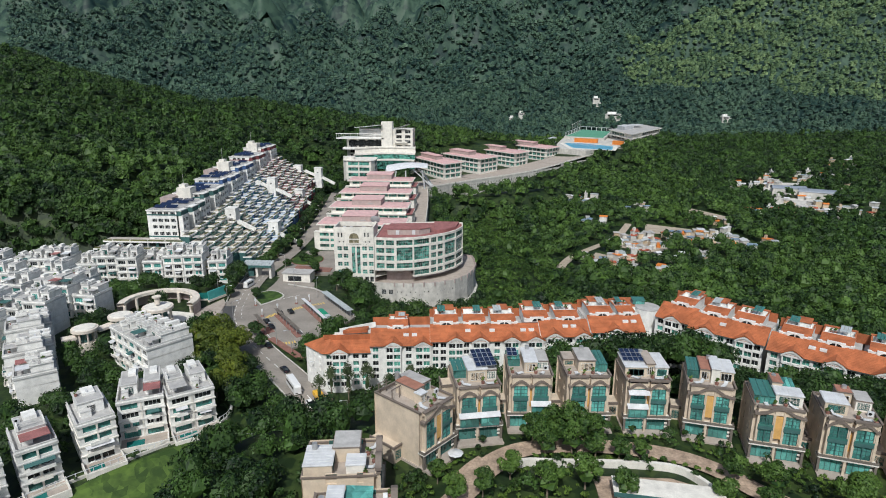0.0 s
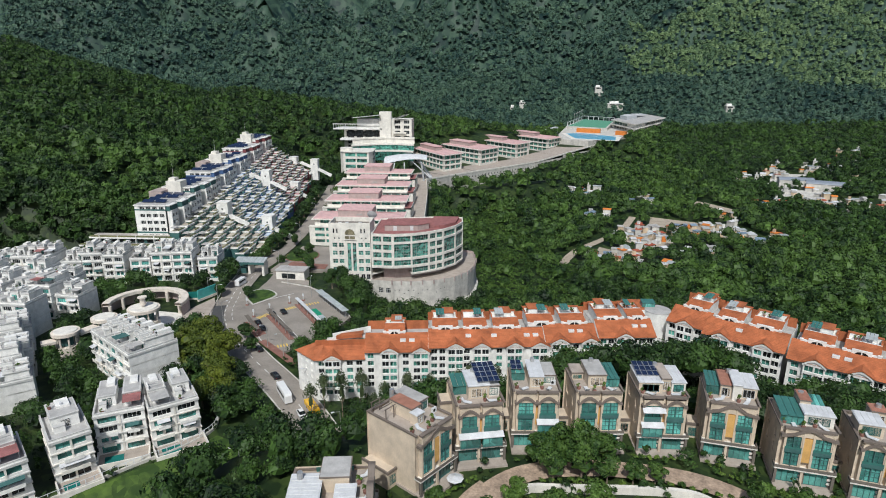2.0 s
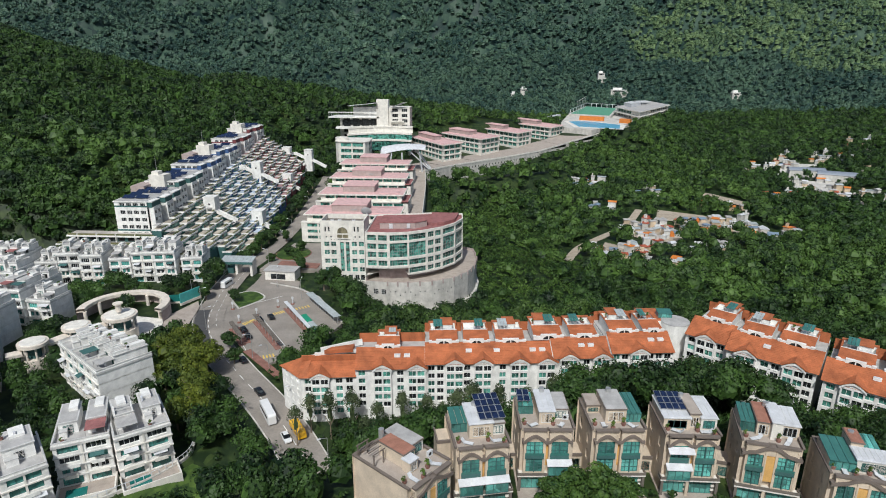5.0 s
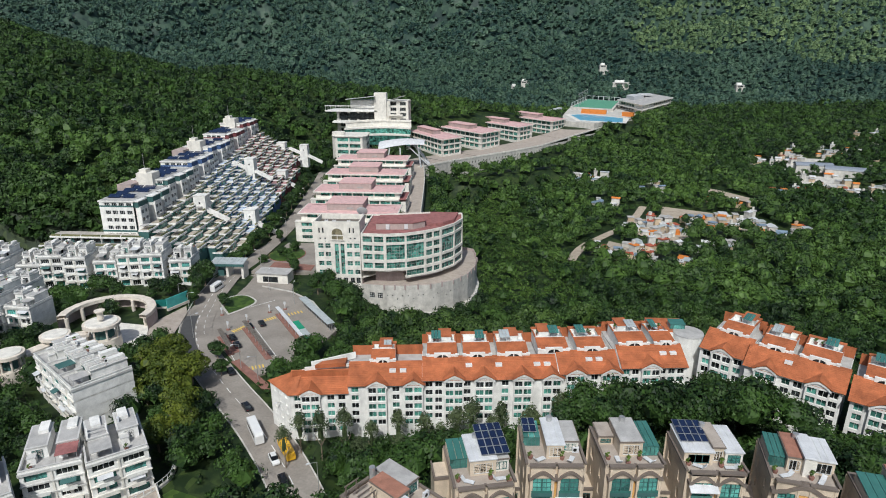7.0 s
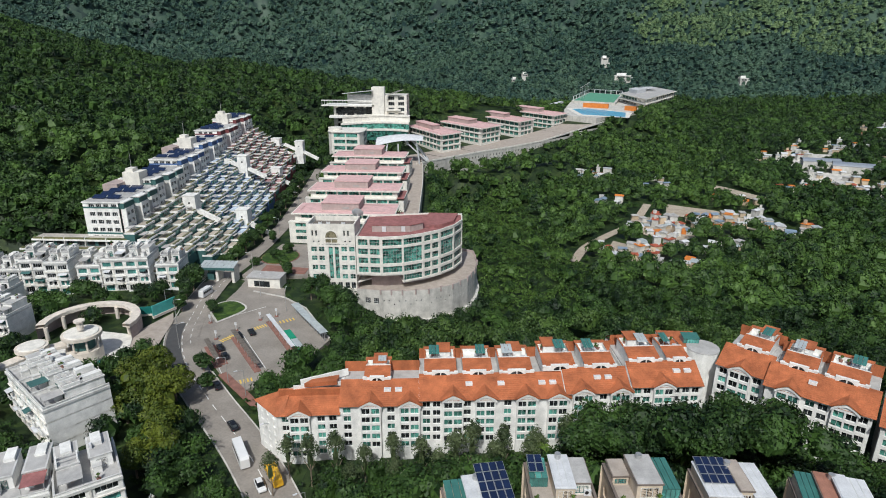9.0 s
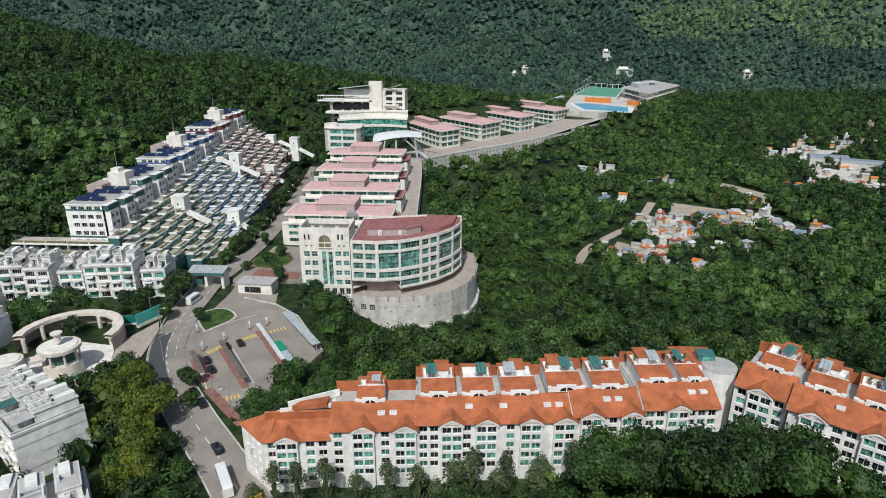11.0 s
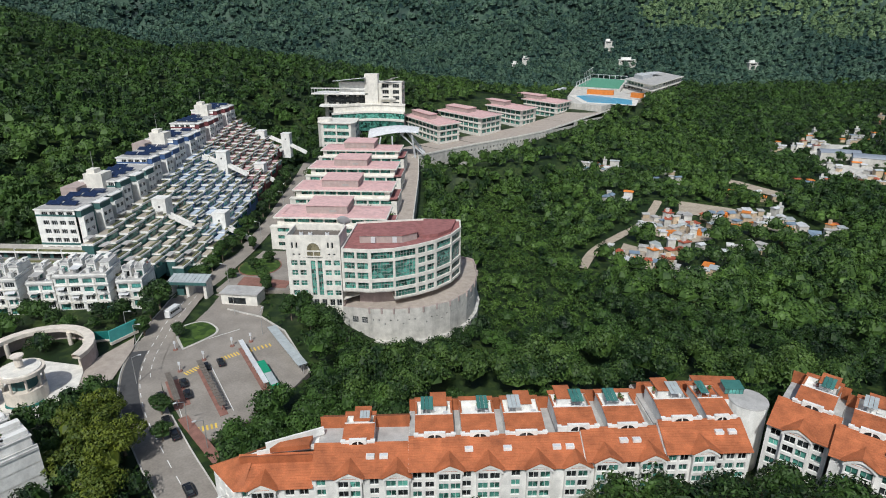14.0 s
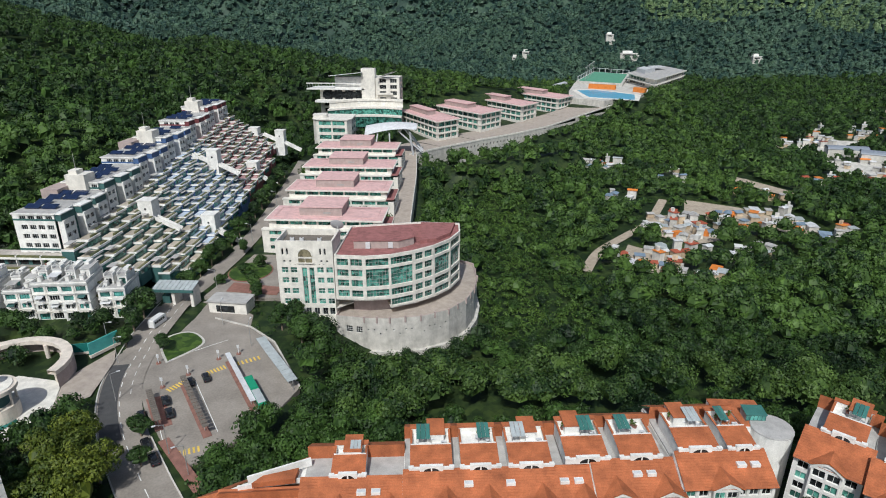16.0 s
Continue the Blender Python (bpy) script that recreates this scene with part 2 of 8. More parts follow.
def window_mesh(kind, w, h, panes=2, sills=1):
    """A glazed unit, its foot at the origin, looking along -y: one lattice of frame and mullions, its panes set back."""
    key = (kind, round(w, 1), round(h, 1), panes, sills)
    if key not in WINDOWS:
        frame_m, glass_m = FRAMES[kind]

        def lines(lo, hi, n, t):
            out = [lo, lo + t]
            for i in range(1, n):
                c = lo + (hi - lo) * i / n
                out += [c - t / 2, c + t / 2]
            return out + [hi - t, hi]

        xs, zs = lines(-w / 2, w / 2, panes, 0.07), lines(0.0, h, sills, 0.065)
        s, n = Shape(), len(xs)
        vs = [(x, -0.05, z) for z in zs for x in xs]
        bars, glass = [], []
        for j in range(len(zs) - 1):
            for i in range(n - 1):
                q = [j * n + i, j * n + i + 1, (j + 1) * n + i + 1, (j + 1) * n + i]
                if i % 2 and j % 2:
                    k = len(vs)
                    vs += [(vs[c][0], 0.03, vs[c][2]) for c in q]
                    glass.append((k, k + 1, k + 2, k + 3))
                    bars += [(q[c], q[(c + 1) % 4], k + (c + 1) % 4, k + c) for c in range(4)]
                else:
                    bars.append(tuple(q))
        s.add(vs, bars)
        s.use(1)
        s.f += glass
        s.m += [1] * len(glass)
        WINDOWS[key] = s.mesh("window", frame_m, glass_m)
    return WINDOWS[key]


def facade(parent, frame_m, a, b, z0, z1, holes, mat, depth=0.3, name="wall"):
    """A wall from a to b in the plan of frame_m, looking to the right of that way, with real openings.
    holes: (u0, u1, z0, z1, kind, panes, sills)."""
    dx, dy = b[0] - a[0], b[1] - a[1]
    length = math.hypot(dx, dy)
    m = frame_m @ pose(a[0], a[1], 0, 0, 0, math.degrees(math.atan2(dy, dx)))
    holes = [h for h in holes if h[0] > 0.02 and h[1] < length - 0.02]
    us = sorted({0.0, length, *(round(h[0], 3) for h in holes), *(round(h[1], 3) for h in holes)})
    zs = sorted({z0, z1, *(round(h[2], 3) for h in holes), *(round(h[3], 3) for h in holes)})
    s = Shape()
    for j in range(len(zs) - 1):
        for u, v in zip(us, us[1:]):
            if not any(h[0] - 0.01 < (u + v) / 2 < h[1] + 0.01 and h[2] - 0.01 < (zs[j] + zs[j + 1]) / 2 < h[3] + 0.01 for h in holes):
                s.quad((u, 0, zs[j]), (v, 0, zs[j]), (v, 0, zs[j + 1]), (u, 0, zs[j + 1]))
    for u0, u1, a0, a1, *_ in holes:
        s.quad((u0, 0, a0), (u0, 0, a1), (u0, depth, a1), (u0, depth, a0)).quad((u1, 0, a1), (u1, 0, a0), (u1, depth, a0), (u1, depth, a1))
        s.quad((u0, 0, a1), (u1, 0, a1), (u1, depth, a1), (u0, depth, a1)).quad((u1, 0, a0), (u0, 0, a0), (u0, depth, a0), (u1, depth, a0))
    wall = under(part(name, s.weld(), mat), parent, m)
    for u0, u1, a0, a1, kind, panes, sills in holes:
        me = window_mesh(kind, u1 - u0, a1 - a0, panes, sills)
        under(part("window", me, None), parent, m @ pose((u0 + u1) / 2, depth - 0.01, a0))
    return wall

# ---- ground ----
def seg_dist(x, y, a, b):
    """Distance from points to the line from a to b in plan, and how far along they lie."""
    dx, dy = b[0] - a[0], b[1] - a[1]
    k = np.clip(((x - a[0]) * dx + (y - a[1]) * dy) / (dx * dx + dy * dy), 0, 1)
    return np.hypot(x - a[0] - k * dx, y - a[1] - k * dy), k


def waves(x, y, size, seed):
    """Cheap rolling noise between -1 and 1."""
    r = np.random.RandomState(seed)
    out = 0
    for k in range(5):
        s, (a, p, q) = size / 1.7**k, r.rand(3) * 6.28
        out = out + np.sin((x * np.cos(a) + y * np.sin(a)) / s * 3.1 + p) * np.sin((y * np.cos(a) - x * np.sin(a)) / s * 2.3 + q) / 1.6**k
    return out / 1.6


LEVELS = []          # levelled strips: line in plan with heights, half width, run-out


def level(a, b, half, run):
    LEVELS.append((a, b, half, run))


level((-34, 96, 29.2), (2, 112, 29.2), 12, 12)          # terrace of the beige villas
level((2, 112, 29.2), (85, 106, 29.6), 14, 12)
level((-8, 84, 28.4), (70, 84, 28.8), 16, 20)           # garden court in front of them
level((-40, 165, 12.0), (40, 173, 15.5), 9, 6)          # long red-roofed block
level((62, 180, 19.5), (125, 140, 20), 14, 9)           # second red-roofed block
level((-30, 130, 11), (-47, 158, 12.3), 6, 6)           # road
level((-47, 158, 12.3), (-76, 195, 12.8), 6, 5)
level((-76, 195, 12.7), (-92, 240, 12.7), 8, 5)
level((-92, 240, 12.7), (-96, 262, 12.8), 12, 6)
level((-70, 205, 12.8), (-62, 222, 12.8), 19, 4)        # stopping area
level((-52, 205, 12.8), (-62, 238, 12.8), 10, 4)
level((-94, 112, 12.5), (-68, 141, 12.5), 8, 4)         # white houses
level((-150, 150, 13), (-102, 190, 13), 30, 10)
level((-118, 190, 13), (-112, 215, 13.4), 16, 8)
level((-215, 229, 15.0), (-104, 246, 15.5), 13, 6)
level((-215, 190, 14), (-150, 190, 13), 34, 10)
level((-78, 252, 12.7), (-50, 258, 12.7), 9, 3)         # school
level((-60, 290, 13.6), (-64, 420, 21), 24, 4)
level((-88, 262, 12.8), (-96, 430, 22), 7, 5)
level((-75, 266, 13.2), (-75, 296, 13.6), 14, 3)
level((-70, 470, 22), (-60, 520, 24), 34, 14)
level((-40, 495, 22.6), (64, 629, 25), 14, 5)
level((-34, 484, 22.6), (50, 562, 23.8), 20, 3)
level((50, 562, 23.8), (126, 656, 32.5), 17, 3)
level((122, 665, 33), (200, 805, 34), 46, 22)
level((-6, 446, 16.5), (64, 488, 17.5), 8, 7)                # bank under the ridge wall
level((-21, 302, 10), (-31, 436, 17), 4, 9)               # bank beside the school walk
level((-24, 236, 2), (4, 256, 1), 10, 5)                # foot of the big wall


def height(x, y):
    """Height of the ground, without trees."""
    x, y = np.asarray(x, float), np.asarray(y, float)
    valley = 1 + 0.06 * np.maximum(y - 400, 0) - 0.00001 * np.maximum(y - 400, 0) ** 2 + 0.04 * np.maximum(x - 250, 0) + 3 * waves(x, y, 180, 3)
    near = 26 / (1 + np.exp((y - 150 - 0.1 * x) / 12)) * (1 / (1 + np.exp(-(x + 30) / 12)))
    side_d = (x + 83) * 0.753 - (y - 116) * 0.658      # across the fence of the white houses
    front = 13 - np.clip(side_d * 0.5, 0, 9) * (y < 175)
    base = np.where(x < -60, np.maximum(front, 0), valley + near)
    k = 1 / (1 + np.exp((x + 40) / 8))
    base = (valley + near) * (1 - k) + front * k
    # wooded hill beyond the terraces, and its spur behind the school
    hill = 52 + 0.271 * (-190 - x) + 0.0464 * (y - 340) + 6 * waves(x, y, 150, 5)
    edge = -132 - 0.03 * (y - 300) - 110 / (1 + np.exp((y - 258) / 7))
    hill = hill * 1 / (1 + np.exp((x - edge) / 12))
    fall = 1 / (1 + np.exp((y - 720) / 60))
    base = np.maximum(base, hill * fall + base * (1 - fall))
    d, k = seg_dist(x, y, (-230, 610), (20, 640))
    base = np.maximum(base, (78 - 36 * k) * np.exp(-((d / 120) ** 2)))
    # round wooded hill and the mountain wall with its spurs
    base = base + 60 * np.exp(-(((x - 640) / 330) ** 2 + ((y - 1400) / 240) ** 2)) + 82 * np.exp(-(((x - 570) / 250) ** 2 + ((y - 1110) / 150) ** 2)) + 26 * np.exp(-(((x - 330) / 160) ** 2 + ((y - 980) / 120) ** 2))
    far = np.clip((y - 880 + 0.10 * x) / 1500, 0, 1.6)
    spur = waves(x * 1.0, y * 0.55, 420, 8)
    wall = far**1.15 * (470 + 150 * spur) + np.minimum(far * 2.6, 1) * (95 * np.abs(waves(x, y, 230, 9)) + 44 * np.abs(waves(x, y * 0.6, 110, 10)) - 42)
    side = np.clip((-x - 420) / 1200, 0, 1.5) * 150 * np.clip((y - 300) / 800, 0, 1)
    base = base + wall + side
    w, s = np.full_like(base, 1e-3), base * 1e-3
    for a, b, half, run in LEVELS:
        d, k = seg_dist(x, y, a, b)
        g = np.exp(-((np.maximum(d - half, 0) / run) ** 2)) ** 1.5
        w, s = np.maximum(w, 0) + g * 1.0, s + g * (a[2] + k * (b[2] - a[2]))
    inner = np.clip(w, 0, 1)
    return (s / w) * inner + base * (1 - inner)


def ground_z(x, y):
    return float(height(np.array([x]), np.array([y]))[0])


def spread(lo, hi, step, far_lo, far_hi, grow=1.09):
    out = list(np.arange(lo, hi + 0.1, step))
    s = step
    while out[-1] < far_hi:
        s *= grow
        out.append(out[-1] + s)
    s = step
    while out[0] > far_lo:
        s *= grow
        out.insert(0, out[0] - s)
    return np.array(out)


def grid_mesh(name, gx, gy, gz, mat):
    nx, ny = len(gx), len(gy)
    co = np.stack([np.repeat(gx[None], ny, 0), np.repeat(gy[:, None], nx, 1), gz], -1).reshape(-1, 3)
    i = (np.arange(ny - 1)[:, None] * nx + np.arange(nx - 1)[None]).ravel()
    quads = np.stack([i, i + 1, i + nx + 1, i + nx], -1)
    return array_mesh(name, co, quads, mat)


def array_mesh(name, co, faces, mat):
    me = bpy.data.meshes.new(name)
    n, k = faces.shape
    me.vertices.add(len(co))
    me.vertices.foreach_set("co", np.ascontiguousarray(co, np.float32).ravel())
    me.loops.add(n * k)
    me.loops.foreach_set("vertex_index", np.ascontiguousarray(faces, np.int32).ravel())
    me.polygons.add(n)
    me.polygons.foreach_set("loop_start", np.arange(0, n * k, k, dtype=np.int32))
    me.materials.append(mat)
    me.update(calc_edges=True)
    return me


_gx, _gy = spread(-300, 400, 5, -2600, 2600), spread(40, 760, 5, -400, 4300)
_gz = height(np.repeat(_gx[None], len(_gy), 0), np.repeat(_gy[:, None], len(_gx), 1))
_gz = _gz - 70 * np.clip((np.repeat(_gy[:, None], len(_gx), 1) - 830) / 250, 0, 1)      # soil well under the far canopy
ground = new("ground", grid_mesh("ground", _gx, _gy, _gz, M_UNDER))
tagged(ground, "dark green undergrowth on valley, hillside and mountain", "ground", kind="structure")
for _p in ground.data.polygons:
    _p.use_smooth = True

# ---- roads and paving ----
def smooth_line(pts, n=8):
    """A rounded polyline through plan points (Catmull-Rom)."""
    p = [Vector(pts[0])] + [Vector(q) for q in pts] + [Vector(pts[-1])]
    out = []
    for i in range(1, len(p) - 2):
        for k in range(n):
            t = k / n
            out.append(0.5 * ((2 * p[i]) + (p[i + 1] - p[i - 1]) * t + (2 * p[i - 1] - 5 * p[i] + 4 * p[i + 1] - p[i + 2]) * t * t + (3 * p[i] - p[i - 1] - 3 * p[i + 1] + p[i + 2]) * t**3))
    out.append(p[-2])
    return out


def ribbon(line, left, right, lift, shape=None, zs=None):
    """A strip along a line, between two offsets to its left (negative) and right."""
    s = shape or Shape()
    rows = []
    for i, q in enumerate(line):
        d = (line[min(i + 1, len(line) - 1)] - line[max(i - 1, 0)]).normalized()
        n = Vector((d.y, -d.x))
        z = ground_z(q.x, q.y) + lift if zs is None else zs(q.x, q.y) + lift
        rows.append(((q.x + n.x * left, q.y + n.y * left, z), (q.x + n.x * right, q.y + n.y * right, z)))
    for (a, b), (c, d) in zip(rows, rows[1:]):
        s.quad(a, b, d, c)
    return s


def kerb(line, off, lift):
    s = Shape()
    ribbon(line, off - 0.15, off + 0.15, lift + 0.16, s)
    for side in (-0.15, 0.15):
        rows = []
        for i, q in enumerate(line):
            d = (line[min(i + 1, len(line) - 1)] - line[max(i - 1, 0)]).normalized()
            n = Vector((d.y, -d.x)) * (off + side)
            z = ground_z(q.x, q.y) + lift
            rows.append((q.x + n.x, q.y + n.y, z))
        for a, b in zip(rows, rows[1:]):
            s.quad((a[0], a[1], a[2] - 0.2), (b[0], b[1], b[2] - 0.2), (b[0], b[1], b[2] + 0.16), (a[0], a[1], a[2] + 0.16))
    return s


def setting(name, shape, mat, label, category):
    return tagged(part(name, shape, mat), label, category, kind="structure")


MAIN = smooth_line([(-22, 118), (-36, 142), (-50, 161), (-66, 179), (-79, 195), (-88, 211), (-92.5, 228), (-94.5, 245), (-95.5, 262)])
setting("road", ribbon(MAIN, -5.0, 5.0, 0.22), M_ROAD, "worn grey asphalt road with faded lane lines", "road")
_bend = MAIN[30:46]
setting("road_patch", ribbon(_bend, -4.6, -0.4, 0.26), M_ROADD, "dark patch of new asphalt on the bend", "road")
for _o in (-5.1, 5.1):
    setting("kerb", kerb(MAIN[:30] if _o > 0 else MAIN, _o, 0.22), M_CONC, "pale concrete kerb beside the road", "kerb")
UP = smooth_line([(-95.5, 262), (-92, 285), (-90, 320), (-92, 360), (-95, 400), (-98, 430)])
setting("school_road", ribbon(UP, -3.5, 3.5, 0.2), M_ROAD, "narrow road climbing beside the school", "road")
WALKR = smooth_line([(-28.5, 300), (-31, 350), (-33.5, 400), (-37, 440), (-40, 462)])
setting("school_walk", ribbon(WALKR, -4.5, 4.5, 0.5, zs=lambda x, y: 16.5 + 0.05 * (y - 300)), M_PAVE, "pale paved walk between school and retaining wall", "pavement")
_s = Shape()
for a, b in zip(WALKR, WALKR[1:]):
    _s.beam((a.x + 4.6, a.y, 10.5 + 0.05 * (a.y - 300)), (b.x + 4.6, b.y, 10.5 + 0.05 * (b.y - 300)), 0.5, 15.0)
setting("walk_wall", _s, M_CONC, "pale retaining wall along the school walk", "retaining wall")
_m = Shape()
for i in range(2, len(MAIN) - 1, 2):
    ribbon(MAIN[i:i + 2], -0.1, 0.1, 0.27, _m)
    if i > 36:
        ribbon(MAIN[i:i + 2], 2.4, 2.55, 0.27, _m)
tagged(setting("lane_lines", _m, M_LINE, "faded white dashed lane lines", "road marking"), kind="structure")
# stopping area
PZ = 13.0
setting("stopping_area", Shape().prism([(-47.5, 196), (-42.5, 213), (-56, 235), (-66, 243.5), (-79, 248.5), (-91, 246), (-90, 232), (-84, 212), (-78, 203), (-66, 189), (-58, 184)], 11.5, PZ), M_ROAD, "worn tan asphalt bus and car stopping area", "pavement")
setting("gate_apron", Shape().prism([(-79, 203), (-90, 208), (-97, 225), (-101, 240), (-101, 263), (-84, 263), (-68, 252), (-66, 243.5), (-79, 248.5), (-91, 246), (-90, 232), (-84, 212)][::-1], 12.0, 12.97), M_ROAD, "worn tan road apron between gate and turning circle", "road")
setting("ring_kerb", Shape().beam((-42.3, 213, PZ + 0.1), (-56, 235.4, PZ + 0.1), 0.4, 0.5).beam((-56, 235.4, PZ + 0.1), (-66, 244, PZ + 0.1), 0.4, 0.5).beam((-66, 244, PZ + 0.1), (-79, 249, PZ + 0.1), 0.4, 0.5), M_CONC, "pale kerb round the turning circle", "kerb")
_ring = smooth_line([(-82, 222.5), (-87.6, 230.5), (-88.4, 236.5), (-84, 240), (-79, 238), (-76, 232.5), (-82, 222.5)], 6)
setting("island_kerb", Shape().prism([(p.x, p.y) for p in _ring[:-1]][::-1], PZ - 0.2, PZ + 0.2), M_CONC, "kerbed island in the turning circle", "kerb")
setting("island_grass", Shape().prism([(-82 + (p.x + 82) * 0.88, 232.5 + (p.y - 232.5) * 0.9) for p in _ring[:-1]][::-1], PZ, PZ + 0.3), M_GRASS, "mown grass island", "grass")
for (a, b, w, lab, mat) in (((-72.6, 213.0), (-58.0, 193.0), 1.4, "dark louvred walkway roof between lanes", M_STONE), ((-78.2, 206.6), (-69.9, 194.7), 1.4, "dark louvred walkway roof beside the bays", M_STONE), ((-65.4, 224.5), (-50.9, 203.3), 1.3, "long white walkway roof between bus lanes", M_PALER)):
    w_ = thing("walkway_roof", lab, "canopy", pose((a[0] + b[0]) / 2, (a[1] + b[1]) / 2, PZ), "bay walkways")
    n = 16 if mat == M_STONE else 1
    for k in range(n):
        p = Vector(a).lerp(Vector(b), k / n)
        q = Vector(a).lerp(Vector(b), (k + (0.8 if n > 1 else 1)) / n)
        under(part("roof_panel", Shape().beam((*p, PZ + 2.7), (*q, PZ + 2.7), w, 0.12), mat), w_)
    for k in range(7):
        p = Vector(a).lerp(Vector(b), (k + 0.3) / 7)
        under(part("post", Shape().tube(p.x, p.y, PZ, PZ + 2.7, 0.08, n=6), M_METAL), w_)
    setting("bay_paving", Shape().beam((*a, PZ + 0.06), (*b, PZ + 0.06), w + 0.5, 0.2), M_REDP, "red brick paving strip between bays", "pavement")
setting("red_forecourt", Shape().prism([(-78.5, 206.5), (-71, 195), (-68, 197), (-75.5, 208)], PZ - 0.1, PZ + 0.12), M_REDP, "red brick pavement beside the bays", "pavement")
setting("red_path", Shape().beam((-67.5, 191.5, PZ + 0.05), (-52, 176, PZ + 0.05), 2.4, 0.25), M_REDP, "red brick footpath beside the road", "pavement")
_z = Shape()
for (a, b) in (((-75.6, 210.0), (-72.9, 214.3)), ((-68.9, 218.4), (-65.1, 221.9)), ((-62.8, 223.3), (-57.3, 227.1)), ((-63.1, 186.6), (-58.0, 189.3))):
    for k in range(6):
        p = Vector(a).lerp(Vector(b), (k + 0.5) / 6)
        d = (Vector(b) - Vector(a)).normalized()
        n = Vector((d.y, -d.x)) * 1.0
        _z.beam((p.x - n.x, p.y - n.y, PZ + 0.01), (p.x + n.x, p.y + n.y, PZ + 0.01), 0.45, 0.03)
setting("crossing_bars", _z, M_YEL, "worn yellow crossing bars", "road marking")
_z = Shape()
for (a, b) in (((-70.2, 214.5), (-56.5, 195.0)), ((-67, 190.5), (-74, 201)), ((-61, 219), (-52.5, 206)), ((-81, 226), (-70, 236))):
    _z.beam((*a, PZ + 0.01), (*b, PZ + 0.01), 0.18, 0.03)
setting("bay_lines", _z, M_LINE, "white bay lines", "road marking")
# glass-roofed footway round the corner of the tower
fw = thing("covered_footway", "pale blue glazed footway roof curving to the school", "canopy", pose(-50, 225, PZ))
_fw = smooth_line([(-43.8, 212), (-50, 220.5), (-56, 228.7), (-59, 233)], 5)
M_PBLUE = material("pale_blue_sheet", (0.42, 0.46, 0.47), 0.4, dirt=0.2)
for a, b in zip(_fw, _fw[1:]):
    under(part("roof_panel", Shape().beam((a.x, a.y, PZ + 2.9), (a.x * 0.06 + b.x * 0.94, a.y * 0.06 + b.y * 0.94, PZ + 2.9), 2.6, 0.12), M_PBLUE), fw)
    under(part("post", Shape().tube(a.x, a.y, PZ, PZ + 2.85, 0.09, n=6), M_METAL), fw)
# gate house over the school road
gate = thing("gate_canopy", "teal-roofed security gate spanning the road", "gate", pose(-95, 258, 14))
for k in range(9):
    under(part("roof_sheet", Shape().add([(-102 + 1.5 * k, 255.5, 19.2), (-100.65 + 1.5 * k, 255.5, 19.2), (-100.65 + 1.5 * k, 261.5, 20.2), (-102 + 1.5 * k, 261.5, 20.2), (-102 + 1.5 * k, 255.5, 19.05), (-100.65 + 1.5 * k, 255.5, 19.05), (-100.65 + 1.5 * k, 261.5, 20.05), (-102 + 1.5 * k, 261.5, 20.05)],
              [(0, 1, 2, 3), (7, 6, 5, 4), (0, 4, 5, 1), (1, 5, 6, 2), (3, 2, 6, 7), (0, 3, 7, 4)]), M_PBLUE), gate)
for x in (-101.5, -95.3, -89.2):
    under(part("pillar", Shape().box(x - 0.5, 256, 13, x + 0.5, 261, 19.2), M_CREAM), gate)
under(part("fascia", Shape().box(-102.4, 255.2, 18.5, -88.2, 255.6, 19.4), M_DTEAL), gate)
under(part("booth", Shape().box(-99.5, 257, 13.5, -97, 260, 16.5), M_DTEAL), gate)
hut = thing("service_hut", "low cream service building with flat roof", "building", pose(-76, 256, 13.5))
under(part("wall", Shape().prism([(-82.5, 253), (-70, 252), (-69.5, 258), (-82, 259)], 13, 16.8), M_CREAM), hut)
under(part("roof", Shape().prism([(-82.9, 252.6), (-69.7, 251.6), (-69.2, 258.4), (-82.4, 259.4)], 16.8, 17.2), M_GREYR), hut)
under(part("dark_door", Shape().beam((-80, 252.75, 14.6), (-74, 252.25, 14.6), 0.1, 2.2), M_DARK), hut)
setting("forecourt", Shape().prism([(-88, 262), (-62, 262), (-62, 300), (-84, 300)], 13.0, 14.25), M_ROAD, "tan forecourt beside the school tower", "pavement")
setting("red_court", Shape().prism([(-82, 266), (-64, 264), (-64, 270), (-82, 273)], 14.2, 14.5), M_REDP, "red paved court", "pavement")
_ov = [(-79.5 + 7.5 * math.cos(a), 283 + 8.5 * math.sin(a)) for a in [2 * math.pi * i / 24 for i in range(24)]]
setting("oval_lawn", Shape().prism(_ov, 14.2, 14.6), M_GRASS, "oval lawn with red kerb", "grass")
setting("oval_kerb", Shape().prism([(-79.5 + (x + 79.5) * 1.06, 283 + (y - 283) * 1.06) for x, y in _ov], 14.2, 14.4), M_REDP, "red kerb round the oval lawn", "kerb")
# fence and path of the white houses
FEN = smooth_line([(-97, 98), (-88, 110.5), (-80.5, 118.5), (-74, 125.8), (-66.5, 133), (-62.3, 140.6), (-63.5, 147)], 6)
_f = thing("garden_fence", "pale metal fence on a low wall above the grass", "fence", pose(-75, 124, 12.5))
for i, (a, b) in enumerate(zip(FEN, FEN[1:])):
    under(part("plinth", Shape().beam((a.x, a.y, 12.4), (b.x, b.y, 12.4), 0.5, 1.6), M_CONC), _f)
    under(part("rail", Shape().beam((a.x, a.y, 14.3), (b.x, b.y, 14.3), 0.1, 0.1), M_PALER), _f)
    under(part("post", Shape().box(a.x - 0.06, a.y - 0.06, 13, a.x + 0.06, a.y + 0.06, 14.4), M_PALER), _f)

